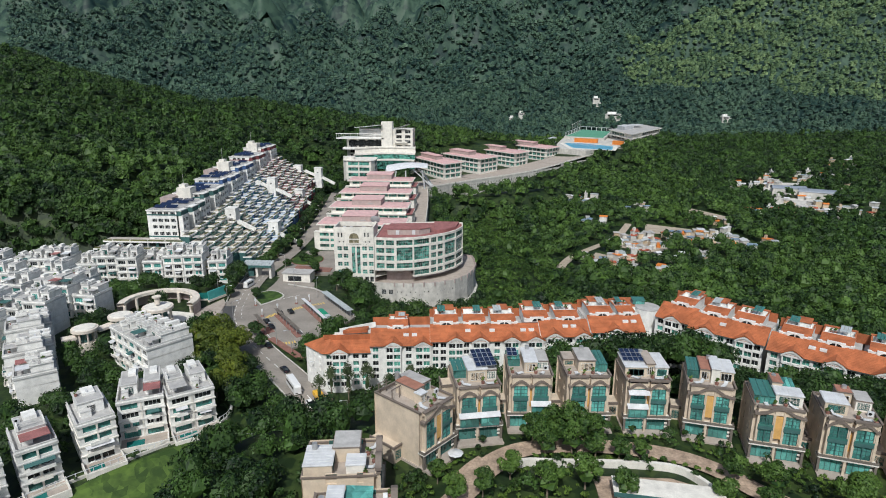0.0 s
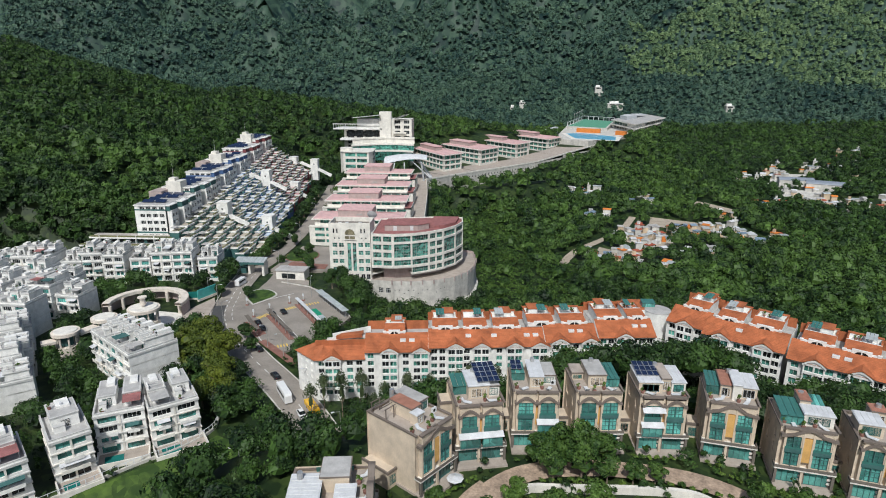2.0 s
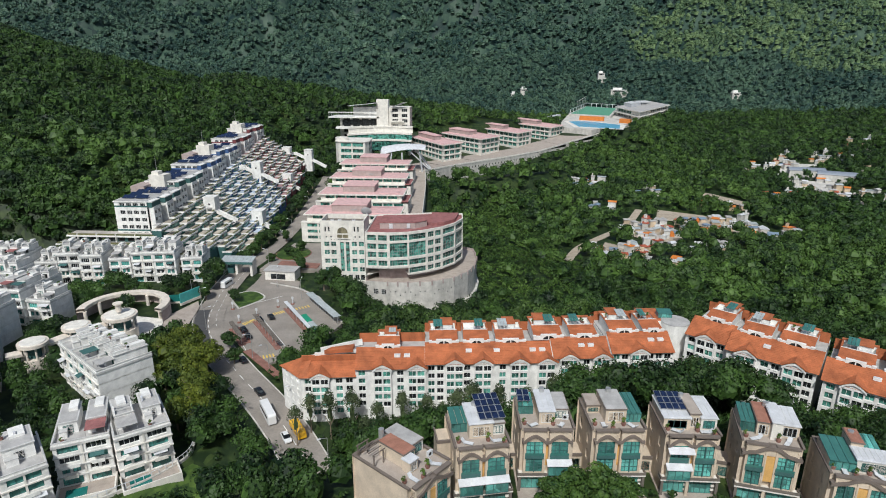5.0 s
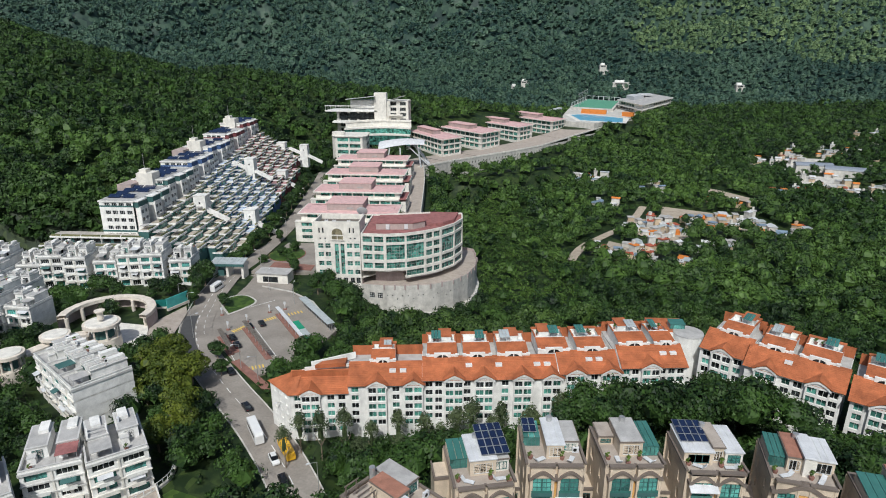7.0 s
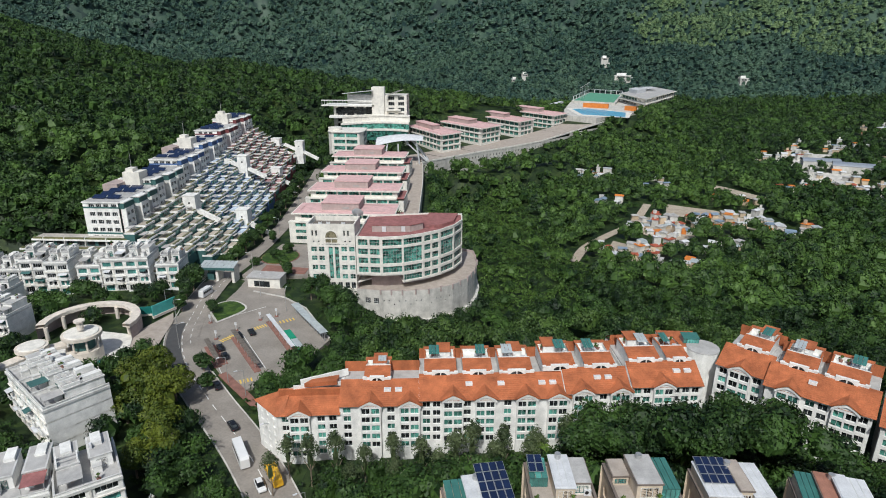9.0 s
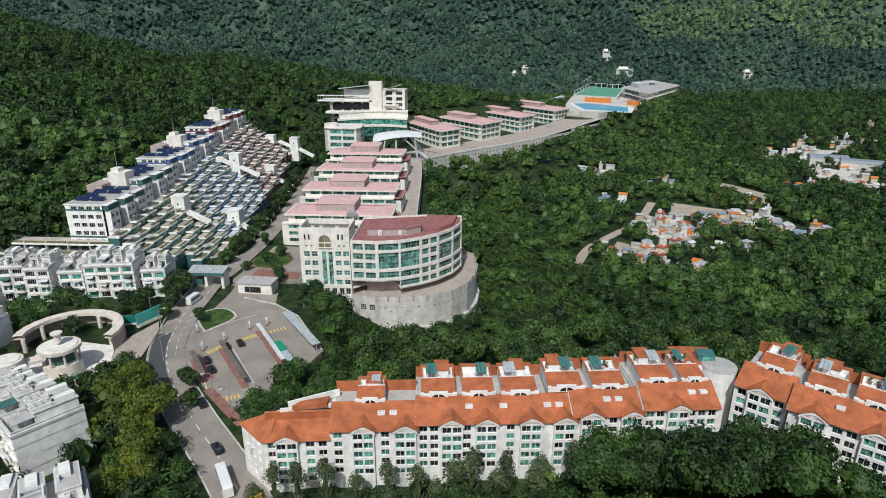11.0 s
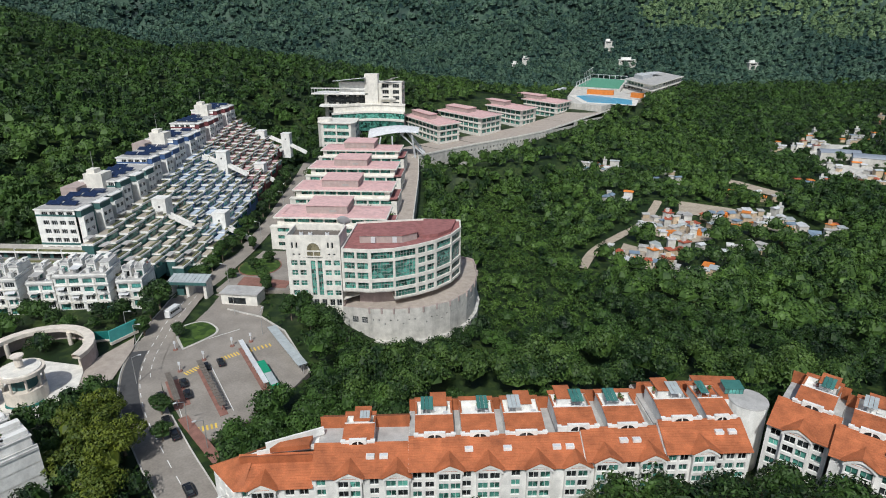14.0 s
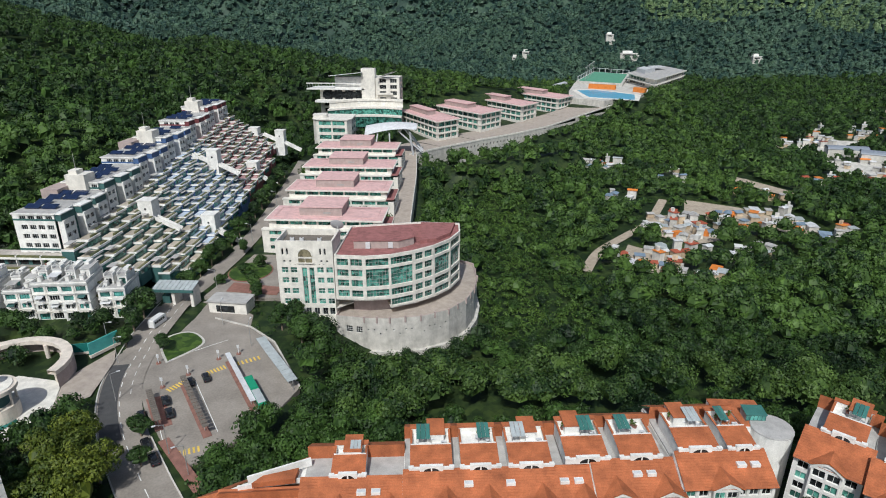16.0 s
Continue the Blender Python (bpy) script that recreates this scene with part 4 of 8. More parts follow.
def villa(M, label, seed, rooms, big_gable=False, covers=(), eave=10.9, width=9.4, solar=None, pergola=False, depth=12.0, side_teal=True):
    """rooms: (from, to, front, back, height, top) of each roof room, in parts of the width and metres."""
    r = random.Random(seed)
    v = thing("villa", label, "house", M, "villas round the garden court")
    w, d = width, depth
    k = d / 12.0
    rooms = [(fa, fb, y0 * k, y1 * k, h * 0.9, top) for fa, fb, y0, y1, h, top in rooms]
    part("body", Shape().box(0.5, 0.6, -2, w - 0.5, d - 0.4, eave - 0.4), M_BEIGE, v)
    # side and rear walls
    sides = [(2.2, 3.2, 4.0, 5.8, "bay", 2, 1), (2.2, 3.2, 7.0, 8.8, "bay", 2, 1), (6.4, 8.2, 7.0, 8.8, "bay", 2, 1), (6.6, 7.6, 4.0, 5.6, "dark", 1, 1)]
    facade(v, M, (0.3, d), (0.3, 0.5), -1, eave, [(d - b, d - a, *k) for a, b, *k in sides] if side_teal else [], M_BEIGE, name="side_wall")
    facade(v, M, (w - 0.3, 0.5), (w - 0.3, d), -1, eave, sides, M_BEIGE, name="side_wall")
    facade(v, M, (w, d), (0, d), -1, eave, [], M_BEIGE, name="rear_wall")
    # ground floor in dark stone with wide teal doors, under a heavy balcony
    facade(v, M, (0.3, -0.25), (w - 0.3, -0.25), -1, 2.9, [(0.35, w * 0.42, 0.0, 2.75, "bay", 4, 1), (w * 0.5, w - 1.0, 0.0, 2.75, "bay", 4, 1)], M_STONE, depth=0.15, name="ground_floor_wall")
    for z in (0.7, 1.5, 2.3):
        part("stone_course", Shape().box(w * 0.425, -0.45, z, w * 0.49, -0.26, z + 0.35), M_CREAM, v)
        part("stone_course", Shape().box(w - 0.95, -0.45, z, w - 0.32, -0.26, z + 0.35), M_CREAM, v)
    part("balcony", Shape().box(-0.1, -1.1, 2.9, w + 0.1, 0.5, 3.15), M_CREAM, v, "cream balcony slab edge")
    part("balcony_parapet", Shape().box(-0.1, -1.1, 3.15, w + 0.1, -0.97, 3.65).box(-0.1, -0.97, 3.15, 0.05, 0.3, 3.65).box(w - 0.05, -0.97, 3.15, w + 0.1, 0.3, 3.65), M_STONE, v, "dark stone balcony parapet")
    for x in (0.25, w * 0.46, w - 0.25):
        part("pier", Shape().box(x - 0.22, -1.0, -1.5, x + 0.22, -0.65, 2.9), M_BEIGE if x == w * 0.46 else M_STONE, v)
    part("ground_slab", Shape().box(0.0, -2.6, -2.5, w - 0.0, d + 0.4, 0.02), M_PAVE, v)
    # the two glazed bays
    b1, b2 = (0.95, w * 0.46), (w * 0.54, w - 0.95)
    if big_gable:
        b1, b2 = (1.0, w * 0.41), (w * 0.57, w - 1.0)
    front = -0.45
    for k, (u0, u1) in enumerate((b1, b2)):
        up = 9.3 if not big_gable else 9.2
        holes = [(u0 + 0.3, u1 - 0.3, 3.45, 6.15, "bay", 4, 3), (u0 + 0.3, u1 - 0.3, 6.75, up, "bay", 4, 3)]
        holes = [(a - u0, b - u0, *h) for a, b, *h in holes]
        facade(v, M @ pose(0, 0, 0), (u0, front), (u1, front), 3.1, eave - (0.0 if not big_gable else 0.9), holes, M_BEIGE, depth=0.18, name="bay_wall")
        part("bay_cheek", Shape().box(u0 - 0.12, front - 0.12, 3.1, u0 + 0.12, 0.5, eave - 0.5), M_BEIGE, v)
        part("bay_cheek", Shape().box(u1 - 0.12, front - 0.12, 3.1, u1 + 0.12, 0.5, eave - 0.5), M_BEIGE, v)
        part("spandrel", Shape().box(u0 + 0.13, front - 0.2, 6.1, u1 - 0.13, front + 0.35, 6.8), M_DTEAL, v, "dark teal spandrel panel")
        part("bay_rail", Shape().box(u0 + 0.13, front - 0.2, 6.8, u1 - 0.13, front - 0.15, 7.2), M_GGLASS, v, "green glass balustrade")
        part("bay_mullion", Shape().box((u0 + u1) / 2 - 0.09, front - 0.05, 3.4, (u0 + u1) / 2 + 0.09, front + 0.16, up), M_DTEAL, v)
    facade(v, M, (0.3, 0.3), (w - 0.3, 0.3), 3.1, eave, [], M_BEIGE)
    part("centre_panel", Shape().box(b1[1] + 0.13, front - 0.02 if big_gable else 0.1, 4.4, b2[0] - 0.13, 0.32, 9.0 if big_gable else 8.2), M_AMBER, v, "amber rendered panel")
    if big_gable:
        part("gable_face", Shape().box(0.88, front + 0.02, 9.2, w - 0.88, 0.3, eave - 0.3), M_BEIGE, v)
        c, h = w / 2, w / 2 - 0.35
        line = [(c - h, 9.1), (c - h * 0.82, 9.3), (c - h * 0.55, 9.55), (c - h * 0.28, 10.3), (c - h * 0.08, 10.65), (c + h * 0.08, 10.65), (c + h * 0.28, 10.3), (c + h * 0.55, 9.55), (c + h * 0.82, 9.3), (c + h, 9.1)]
        part("hood_mould", hood(line, -0.75, 0.3, 0.22, 0.36), M_TRIM, v, "brown ogee hood mould across the front")
    else:
        for u0, u1 in (b1, b2):
            c, h = (u0 + u1) / 2, (u1 - u0) / 2 + 0.4
            line = [(c - h, 9.15), (c - h * 0.8, 9.3), (c - h * 0.5, 9.85), (c - h * 0.2, 10.25), (c, 10.35), (c + h * 0.2, 10.25), (c + h * 0.5, 9.85), (c + h * 0.8, 9.3), (c + h, 9.15)]
            part("hood_mould", hood(line, -0.75, 0.3, 0.22, 0.32), M_TRIM, v, "brown pointed hood mould")
    cop = Shape().box(0.1, d - 0.25, eave, w - 0.1, d + 0.2, eave + 0.3).box(0.1, 0.1, eave, 0.5, d - 0.25, eave + 0.3).box(w - 0.5, 0.1, eave, w - 0.1, d - 0.25, eave + 0.3)
    cop.box(b1[0] - 0.25, front - 0.2, eave, b1[1] + 0.2, 0.1, eave + 0.3).box(b2[0] - 0.2, front - 0.2, eave, b2[1] + 0.25, 0.1, eave + 0.3).box(b1[1] + 0.2, 0.0, eave, b2[0] - 0.2, 0.3, eave + 0.3)
    part("coping", cop, M_TRIM, v, "brown roof coping")
    par = Shape().box(b1[0], front, eave - 0.4, b1[1], 0.3, eave).box(b2[0], front, eave - 0.4, b2[1], 0.3, eave)
    part("parapet", par, M_BEIGE, v)
    zb = eave - 0.25
    part("terrace_floor", Shape().box(0.5, 0.3, eave - 0.5, w - 0.5, d - 0.25, zb), M_PAVE, v)
    # set-back side wing
    ax = 2.2
    sx = -ax + 0.3 if seed % 3 else w - 0.3
    ah = eave - 2.2 - 0.8 * (seed % 2)
    if seed % 4:
        ah = 2.6
    part("side_wing", Shape().box(sx, 5.0, -2, sx + ax, d - 0.4, ah), M_BEIGE, v, "set-back side wing")
    part("wing_coping", Shape().box(sx - 0.1, 4.85, ah, sx + ax + 0.1, 5.15, ah + 0.5).box(sx - 0.1 if sx < 0 else sx + ax - 0.15, 5.15, ah, sx + 0.15 if sx < 0 else sx + ax + 0.1, d - 0.5, ah + 0.5), M_TRIM, v)
    for z in (0.3, 3.9, 7.0):
        if z < ah - 2:
            part("window", window_mesh("bay", 1.4, 1.8, 2, 1), None, v).matrix_basis = pose(sx + ax / 2, 4.97, z)
    # roof rooms
    for k, (fa, fb, y0, y1, h, top) in enumerate(rooms):
        x0, x1 = 0.35 + (w - 0.7) * fa, 0.35 + (w - 0.7) * fb
        glazed = top in ("green", "teal")
        if glazed:
            for i in range(3):
                a, b = x0 + (x1 - x0) * i / 3, x0 + (x1 - x0) * (i + 1) / 3 - 0.07
                part("roof_pane", slab(Shape(), a, b, y0 - 0.2, y1, zb + h - 0.25, zb + h + 0.1), TOPS[top], v, "green roof glass")
            part("glass_wall", window_mesh("bay", x1 - x0, h - 0.35, 4, 1), None, v).matrix_basis = pose((x0 + x1) / 2, y0, zb)
            part("glass_room_wall", Shape().box(x0 + 0.02, y0 + 0.05, zb, x1 - 0.02, y1 - 0.1, zb + h - 0.45), M_BEIGE, v)
        else:
            part("roof_room", Shape().box(x0, y0, zb, x1, y1, zb + h), M_BEIGE if k % 3 != 2 else M_CREAM, v)
            part("roof_room_coping", Shape().box(x0 - 0.15, y0 - 0.2, zb + h, x1 + 0.15, y1 + 0.1, zb + h + 0.16), M_TRIM if top != "white" else M_PALER, v)
            part("roof_room_top", slab(Shape(), x0 - 0.02, x1 + 0.02, y0 - 0.05, y1 - 0.02, zb + h + 0.22, zb + h + 0.3, 0.12), TOPS[top], v)
            if x1 - x0 > 1.6:
                part("window", window_mesh("dark" if k % 2 else "bay", (x1 - x0) * 0.72, min(1.7, h - 0.7), 3, 1), None, v).matrix_basis = pose((x0 + x1) / 2, y0 - 0.03, zb + 0.35)
        if top == "white" and x1 - x0 > 2:
            n = int((x1 - x0) / 0.75)
            ribs = Shape()
            for i in range(1, n):
                x = x0 + (x1 - x0) * i / n
                slab(ribs, x - 0.03, x + 0.03, y0, y1 - 0.1, zb + h + 0.27, zb + h + 0.35, 0.06)
            part("roof_seam", ribs, M_FRAME, v)
    if solar:
        fa, fb, y0, h, nx, ny = solar
        y0, h = y0 * d / 12.0, h * 0.9
        for i in range(nx):
            for j in range(ny):
                x = 0.35 + (w - 0.7) * fa + 1.08 * i
                y = y0 + 1.72 * j
                zp = zb + h + 0.14 * j
                pan = slab(Shape(), x, x + 1.02, y, y + 1.64, zp, zp + 0.13, 0.05).use(1)
                slab(pan, x + 0.05, x + 0.97, y + 0.05, y + 1.59, zp + 0.015, zp + 0.14, 0.03)
                part("solar_panel", pan, (M_METAL, M_SOLAR), v, "dark blue solar panel in a pale frame")
    if pergola:
        for x in (0.5, 2.4):
            for y in (d - 4.4, d - 0.8):
                part("pergola_post", Shape().box(x - 0.08, y - 0.08, zb, x + 0.08, y + 0.08, zb + 2.3), M_TRIM, v)
        for k in range(5):
            part("pergola_bar", Shape().box(0.2, d - 4.5 + 0.9 * k, zb + 2.3, 2.8, d - 4.38 + 0.9 * k, zb + 2.45), M_TRIM, v)
    part("roof_tank", Shape().tube(w * 0.5, d - 1.6, zb, zb + 3.5, 0.45, n=12), M_METAL, v, "steel water tank")
    # balcony rooms and awnings
    for b, z in covers:
        u0, u1 = (b1, b2)[b]
        if z < 4:
            part("sunroom_glass", window_mesh("bay", u1 - u0 + 0.3, 2.1, 3, 1), None, v, "teal glazed balcony room").matrix_basis = pose((u0 + u1) / 2, -1.42, 3.4)
            part("sunroom_side", Shape().box(u0 - 0.15, -1.4, 3.2, u0 - 0.1, front, 5.5).box(u1 + 0.1, -1.4, 3.2, u1 + 0.15, front, 5.5), M_TEAL, v)
            z = 3.3
        part("awning", slab(Shape(), u0 - 0.4, u1 + 0.4, -1.75, front - 0.1, z + 2.2, z + 2.75), M_PALER, v, "pale balcony awning")
        part("awning_rib", slab(Shape(), (u0 + u1) / 2 - 0.04, (u0 + u1) / 2 + 0.04, -1.75, front - 0.1, z + 2.25, z + 2.8, 0.04), M_FRAME, v)
    VILLA_ROOFS.append((M, 0.9, w * 0.42, 0.4, 2.2, zb))
    VILLA_ROOFS.append((M, w * 0.6, w - 0.9, 0.4, 2.0, zb))
    return v


VILLA_ROOFS = []
Z_V = 29.4
villa(placed(-7.4, 98.6, Z_V, 52), "beige villa with terracotta roof and open timber pergola", 31, [(0.34, 0.62, 4.2, 9.5, 2.6, "terra"), (0.3, 0.5, 2.6, 4.2, 2.2, "white"), (0.62, 0.95, 5.2, 11.0, 2.3, "grey")], True, eave=11.0, pergola=True, side_teal=False)
villa(placed(-1.3, 108.3, Z_V, 12), "beige villa with solar panels and green glass room", 44, [(0.0, 0.36, 6.0, 11.5, 2.3, "green"), (0.3, 0.75, 3.4, 11.2, 2.9, "white"), (0.72, 0.98, 4.0, 10.5, 2.3, "grey")], False, ((0, 3.2), (1, 3.2)), 11.2, solar=(0.5, 1, 3.8, 3.6, 4, 4), depth=9.4)
villa(placed(9.2, 114.0, Z_V, 3), "beige villa with cream roof boxes and blue glass room", 43, [(0.0, 0.3, 6.4, 11.0, 2.2, "teal"), (0.36, 0.66, 2.4, 11.0, 2.7, "white"), (0.66, 0.95, 4.4, 11.0, 2.1, "grey")], False, ((1, 3.2),), 11.3, solar=(0.0, 0.3, 7.0, 2.5, 2, 2), depth=9.4)
villa(placed(21.0, 114.6, Z_V, 4), "beige villa with grey metal roof and green awning", 46, [(0.02, 0.28, 7.0, 11.5, 1.6, "pave"), (0.3, 0.7, 3.2, 11.0, 2.8, "grey"), (0.7, 1.0, 3.4, 11.0, 2.3, "green")], False, (), 11.2, depth=9.4)
villa(placed(32.8, 114.4, Z_V, 0), "beige villa with blue solar roof and white canopies", 38, [(0.0, 0.5, 2.6, 11.4, 2.4, "white"), (0.5, 0.7, 3.4, 11.4, 2.9, "pave"), (0.7, 1.0, 2.8, 11.4, 2.4, "white")], False, ((0, 6.4), (0, 3.6)), 10.9, solar=(0.0, 0.5, 5.2, 2.95, 4, 3), depth=9.4)
villa(placed(44.6, 113.6, Z_V, -13), "beige villa with terracotta and white roof rooms", 49, [(0.0, 0.27, 4.6, 11.4, 2.4, "green"), (0.27, 0.5, 3.6, 11.4, 2.7, "terra"), (0.5, 0.68, 2.6, 10.4, 3.5, "white"), (0.68, 1.0, 4.0, 11.4, 2.6, "white")], True, (), 10.9, depth=9.4)
villa(placed(54.6, 106.6, Z_V, -13), "beige villa with large green glass roof room", 51, [(0.0, 0.42, 2.2, 10.0, 2.2, "green"), (0.42, 0.62, 6.6, 11.4, 3.3, "terra"), (0.42, 0.96, 2.4, 6.6, 2.4, "white"), (0.64, 0.9, 7.2, 11.4, 2.8, "teal")], True, (), 10.5, depth=9.4)
villa(placed(65.4, 103.0, Z_V, -16), "beige villa with white roof room and terracotta stair head", 58, [(0.02, 0.45, 2.8, 8.0, 2.4, "white"), (0.34, 0.62, 8.0, 11.4, 2.9, "terra"), (0.66, 0.96, 6.2, 11.4, 2.2, "grey")], False, (), 10.6, depth=9.4)
villa(placed(76.5, 99.0, Z_V, -20), "beige villa with grey roof terrace", 62, [(0.3, 0.7, 3.2, 11.0, 2.7, "terra"), (0.7, 1.0, 5.0, 11.0, 2.3, "white")], False, (), 10.6, depth=9.4)
villa(placed(-13.2, 85.6, 28.6, 97), "low beige villa with white ribbed canopy and grey roof", 65, [(0.05, 0.62, 7.2, 11.8, 2.3, "white"), (0.45, 0.95, 3.0, 7.4, 2.9, "grey"), (0.1, 0.4, 2.0, 5.0, 1.8, "white")], False, (), 8.2, width=10.5)
villa(placed(-9.0, 73.0, 28.0, 97), "low beige villa with teal glass roofs and white stair head", 68, [(0.05, 0.6, 7.6, 11.8, 1.8, "green"), (0.55, 0.98, 3.2, 7.2, 2.0, "teal"), (0.55, 0.85, 7.4, 9.8, 2.9, "white"), (0.05, 0.5, 2.6, 7.4, 2.2, "terra")], False, (), 8.2, width=10.5)

# ---- school ----
ID = Matrix.Identity(4)


def inset(ring, d):
    """A ring drawn in by d metres."""
    n, out = len(ring), []
    for i in range(n):
        p, q, r = Vector(ring[i - 1]), Vector(ring[i]), Vector(ring[(i + 1) % n])
        a, b = (q - p).normalized(), (r - q).normalized()
        na, nb = Vector((-a.y, a.x)), Vector((-b.y, b.x))
        k = (na + nb)
        k = k / max(0.3, k.dot(na))
        out.append((q.x + k.x * d, q.y + k.y * d))
    return out


def even_holes(length, z, h, pitch, width, kind="band", panes=3, margin=0.8):
    n = max(1, int((length - 2 * margin + (pitch - width)) / pitch))
    start = (length - (n * pitch - (pitch - width))) / 2
    return [(start + i * pitch, start + i * pitch + width, z, z + h, kind, panes, 1) for i in range(n)]


def ring_block(owner, ring, z0, levels, storey, mat, pitch=5.2, width=4.4, win_h=1.7, sill=1.0, skip=(), depth=0.4, kind="band"):
    """Walls with rows of windows over a ring, storey by storey, and a core behind them."""
    z1 = z0 + levels * storey
    under(part("body", Shape().prism(inset(ring, depth + 0.15), z0 - 2, z1 - 0.05), mat), owner)
    for i in range(len(ring)):
        a, b = ring[i], ring[(i + 1) % len(ring)]
        length = math.hypot(b[0] - a[0], b[1] - a[1])
        holes = []
        if i not in skip:
            for k in range(levels):
                holes += even_holes(length, z0 + k * storey + sill, win_h, pitch, width, kind)
        facade(owner, ID, a, b, z0 - 2, z1, holes, mat, depth=depth)
    return z1


def roof_slab(owner, ring, z, mat, edge, over=0.9, thick=0.55):
    under(part("roof_edge", Shape().prism(inset(ring, -over), z, z + thick), edge), owner)
    under(part("roof", Shape().prism(inset(ring, -over + 0.5), z + thick - 0.05, z + thick + 0.12), mat), owner)
    kerb = Shape()
    a, b = inset(ring, 1.6), inset(ring, 1.9)
    kerb.rings([(*p, z + thick + 0.1) for p in a], [(*p, z + thick + 0.32) for p in a], cap=False).rings([(*p, z + thick + 0.32) for p in a], [(*p, z + thick + 0.32) for p in b], cap=False)
    under(part("roof_kerb", kerb, mat), owner)


def rect(x0, y0, x1, y1):
    return [(x0, y0), (x1, y0), (x1, y1), (x0, y1)]


# tower with the arched window
tower = thing("school_tower", "cream school tower with arched window and green glazing", "school building", pose(-49.5, 255, 13.8))
_H = []
for _z in (19.0, 22.5, 26.1, 29.6 - 0.1):
    for _u in (2.3, 5.0, 13.1, 15.9):
        _H.append((_u - 1.0, _u + 1.0, _z - 1.1, _z + 0.8, "win", 2, 2))
_H += [(7.55, 9.0, 18.0, 30.2, "band", 2, 8), (9.75, 11.2, 18.0, 30.2, "band", 2, 8)]
_H += [(_u - 0.8, _u + 0.8, 14.2, 16.6, "dark", 2, 1) for _u in (3.2, 5.9, 8.6, 11.2, 13.8, 16.0)]
_H += [(_u - 0.3, _u + 0.3, 34.3, 36.4, "dark", 1, 1) for _u in (2.0, 3.4, 13.4, 14.8)]
_H += [(_u - 0.35, _u + 0.35, 31.9, 32.6, "dark", 1, 1) for _u in (2.3, 4.1, 13.6, 15.3)]
_H += [(_u - 0.18, _u + 0.18, 30.95, 31.3, "dark", 1, 1) for _u in (4.2, 5.5, 6.9, 8.2, 10.2, 11.5, 12.9, 14.2)]
_tw = [(-58.2, 250.6), (-41.0, 251.2), (-40.9, 262.0), (-58.1, 262.0)]
under(part("body", Shape().prism(inset(_tw, 0.5), 8, 36.9), M_CREAM), tower)
facade(tower, ID, _tw[0], _tw[1], 8, 38.8, _H, M_CREAM, depth=0.4)
facade(tower, ID, _tw[1], _tw[2], 8, 38.8, [], M_CREAM, name="side_wall")
facade(tower, ID, _tw[2], _tw[3], 8, 38.8, [], M_CREAM, name="rear_wall")
facade(tower, ID, _tw[3], _tw[0], 8, 38.8, [(_u - 0.8, _u + 0.8, _z - 0.9, _z + 0.75, "win", 2, 1) for _z in (19.0, 22.5, 26.1, 29.5) for _u in (3, 8)], M_CREAM, name="side_wall")
_in = inset(_tw, 0.5)
_cp = Shape().rings([(*p, 38.8) for p in _tw], [(*p, 38.8) for p in _in], cap=False).rings([(*p, 38.8) for p in _in], [(*p, 36.8) for p in _in], cap=False)
under(part("parapet", _cp, M_CREAM), tower)
under(part("roof_deck", Shape().prism(_in, 36.7, 36.95), M_STONE), tower)
_aw = Shape()
_n = 12
_c, _r = -49.45, 2.1
_aw.add([(_c - _r, 250.75, 31.9), (_c + _r, 250.87, 31.9)] + [(_c + _r * math.cos(math.pi * i / _n), 250.82 + 0.06 * math.cos(math.pi * i / _n), 34.2 + _r * math.sin(math.pi * i / _n)) for i in range(_n + 1)], [tuple(range(_n + 3))])
under(part("arched_window", _aw, material("olive_tinted_glass", (0.19, 0.17, 0.11), 0.15, bump=0, cells=0.35), None, "tall round-headed window"), tower)
_mull = Shape().box(_c - _r, 250.6, 33.3, _c + _r, 250.95, 33.75).box(_c - 0.1, 250.62, 31.9, _c + 0.1, 250.95, 33.3).box(_c - _r - 0.3, 250.5, 31.6, _c + _r + 0.3, 250.95, 31.9)
for i in range(_n):
    a0, a1 = math.pi * i / _n, math.pi * (i + 1) / _n
    _mull.beam((_c + 2.2 * math.cos(a0), 250.75, 34.2 + 2.2 * math.sin(a0)), (_c + 2.2 * math.cos(a1), 250.75, 34.2 + 2.2 * math.sin(a1)), 0.3, 0.3)
under(part("window_surround", _mull, M_CREAM), tower)
for _x in (-54.5, -51.5, -46.0):
    ac = thing("rooftop_unit", "white air conditioning unit on the dark tower roof", "air conditioner", pose(_x, 256, 36.95))
    part("casing", Shape().box(-0.6, -0.4, 0, 0.6, 0.4, 1.1), M_PALER, ac)
    part("fan_grille", Shape().tube(0, 0, 1.1, 1.16, 0.34), M_STONE, ac)
dish = thing("satellite_dish", "large white satellite dish on a braced stand", "satellite dish", pose(-42.5, 266, 36.0))
_d = Shape()
for k in range(4):
    r0, r1 = 2.2 * k / 4, 2.2 * (k + 1) / 4
    for i in range(16):
        a, b = 2 * math.pi * i / 16, 2 * math.pi * (i + 1) / 16
        f = lambda r, t: (r * math.cos(t), -0.5 * r * math.sin(t) - 0.3, 2.6 + 0.85 * r * math.sin(t) + 0.12 * r * r)
        _d.quad(f(r0, a), f(r1, a), f(r1, b), f(r0, b))
part("bowl", _d, M_PALER, dish)
for a in range(4):
    part("brace", Shape().beam((math.cos(a * 1.57) * 1.2, math.sin(a * 1.57) * 1.2, 0), (0, 0, 2.4), 0.12), M_METAL, dish)

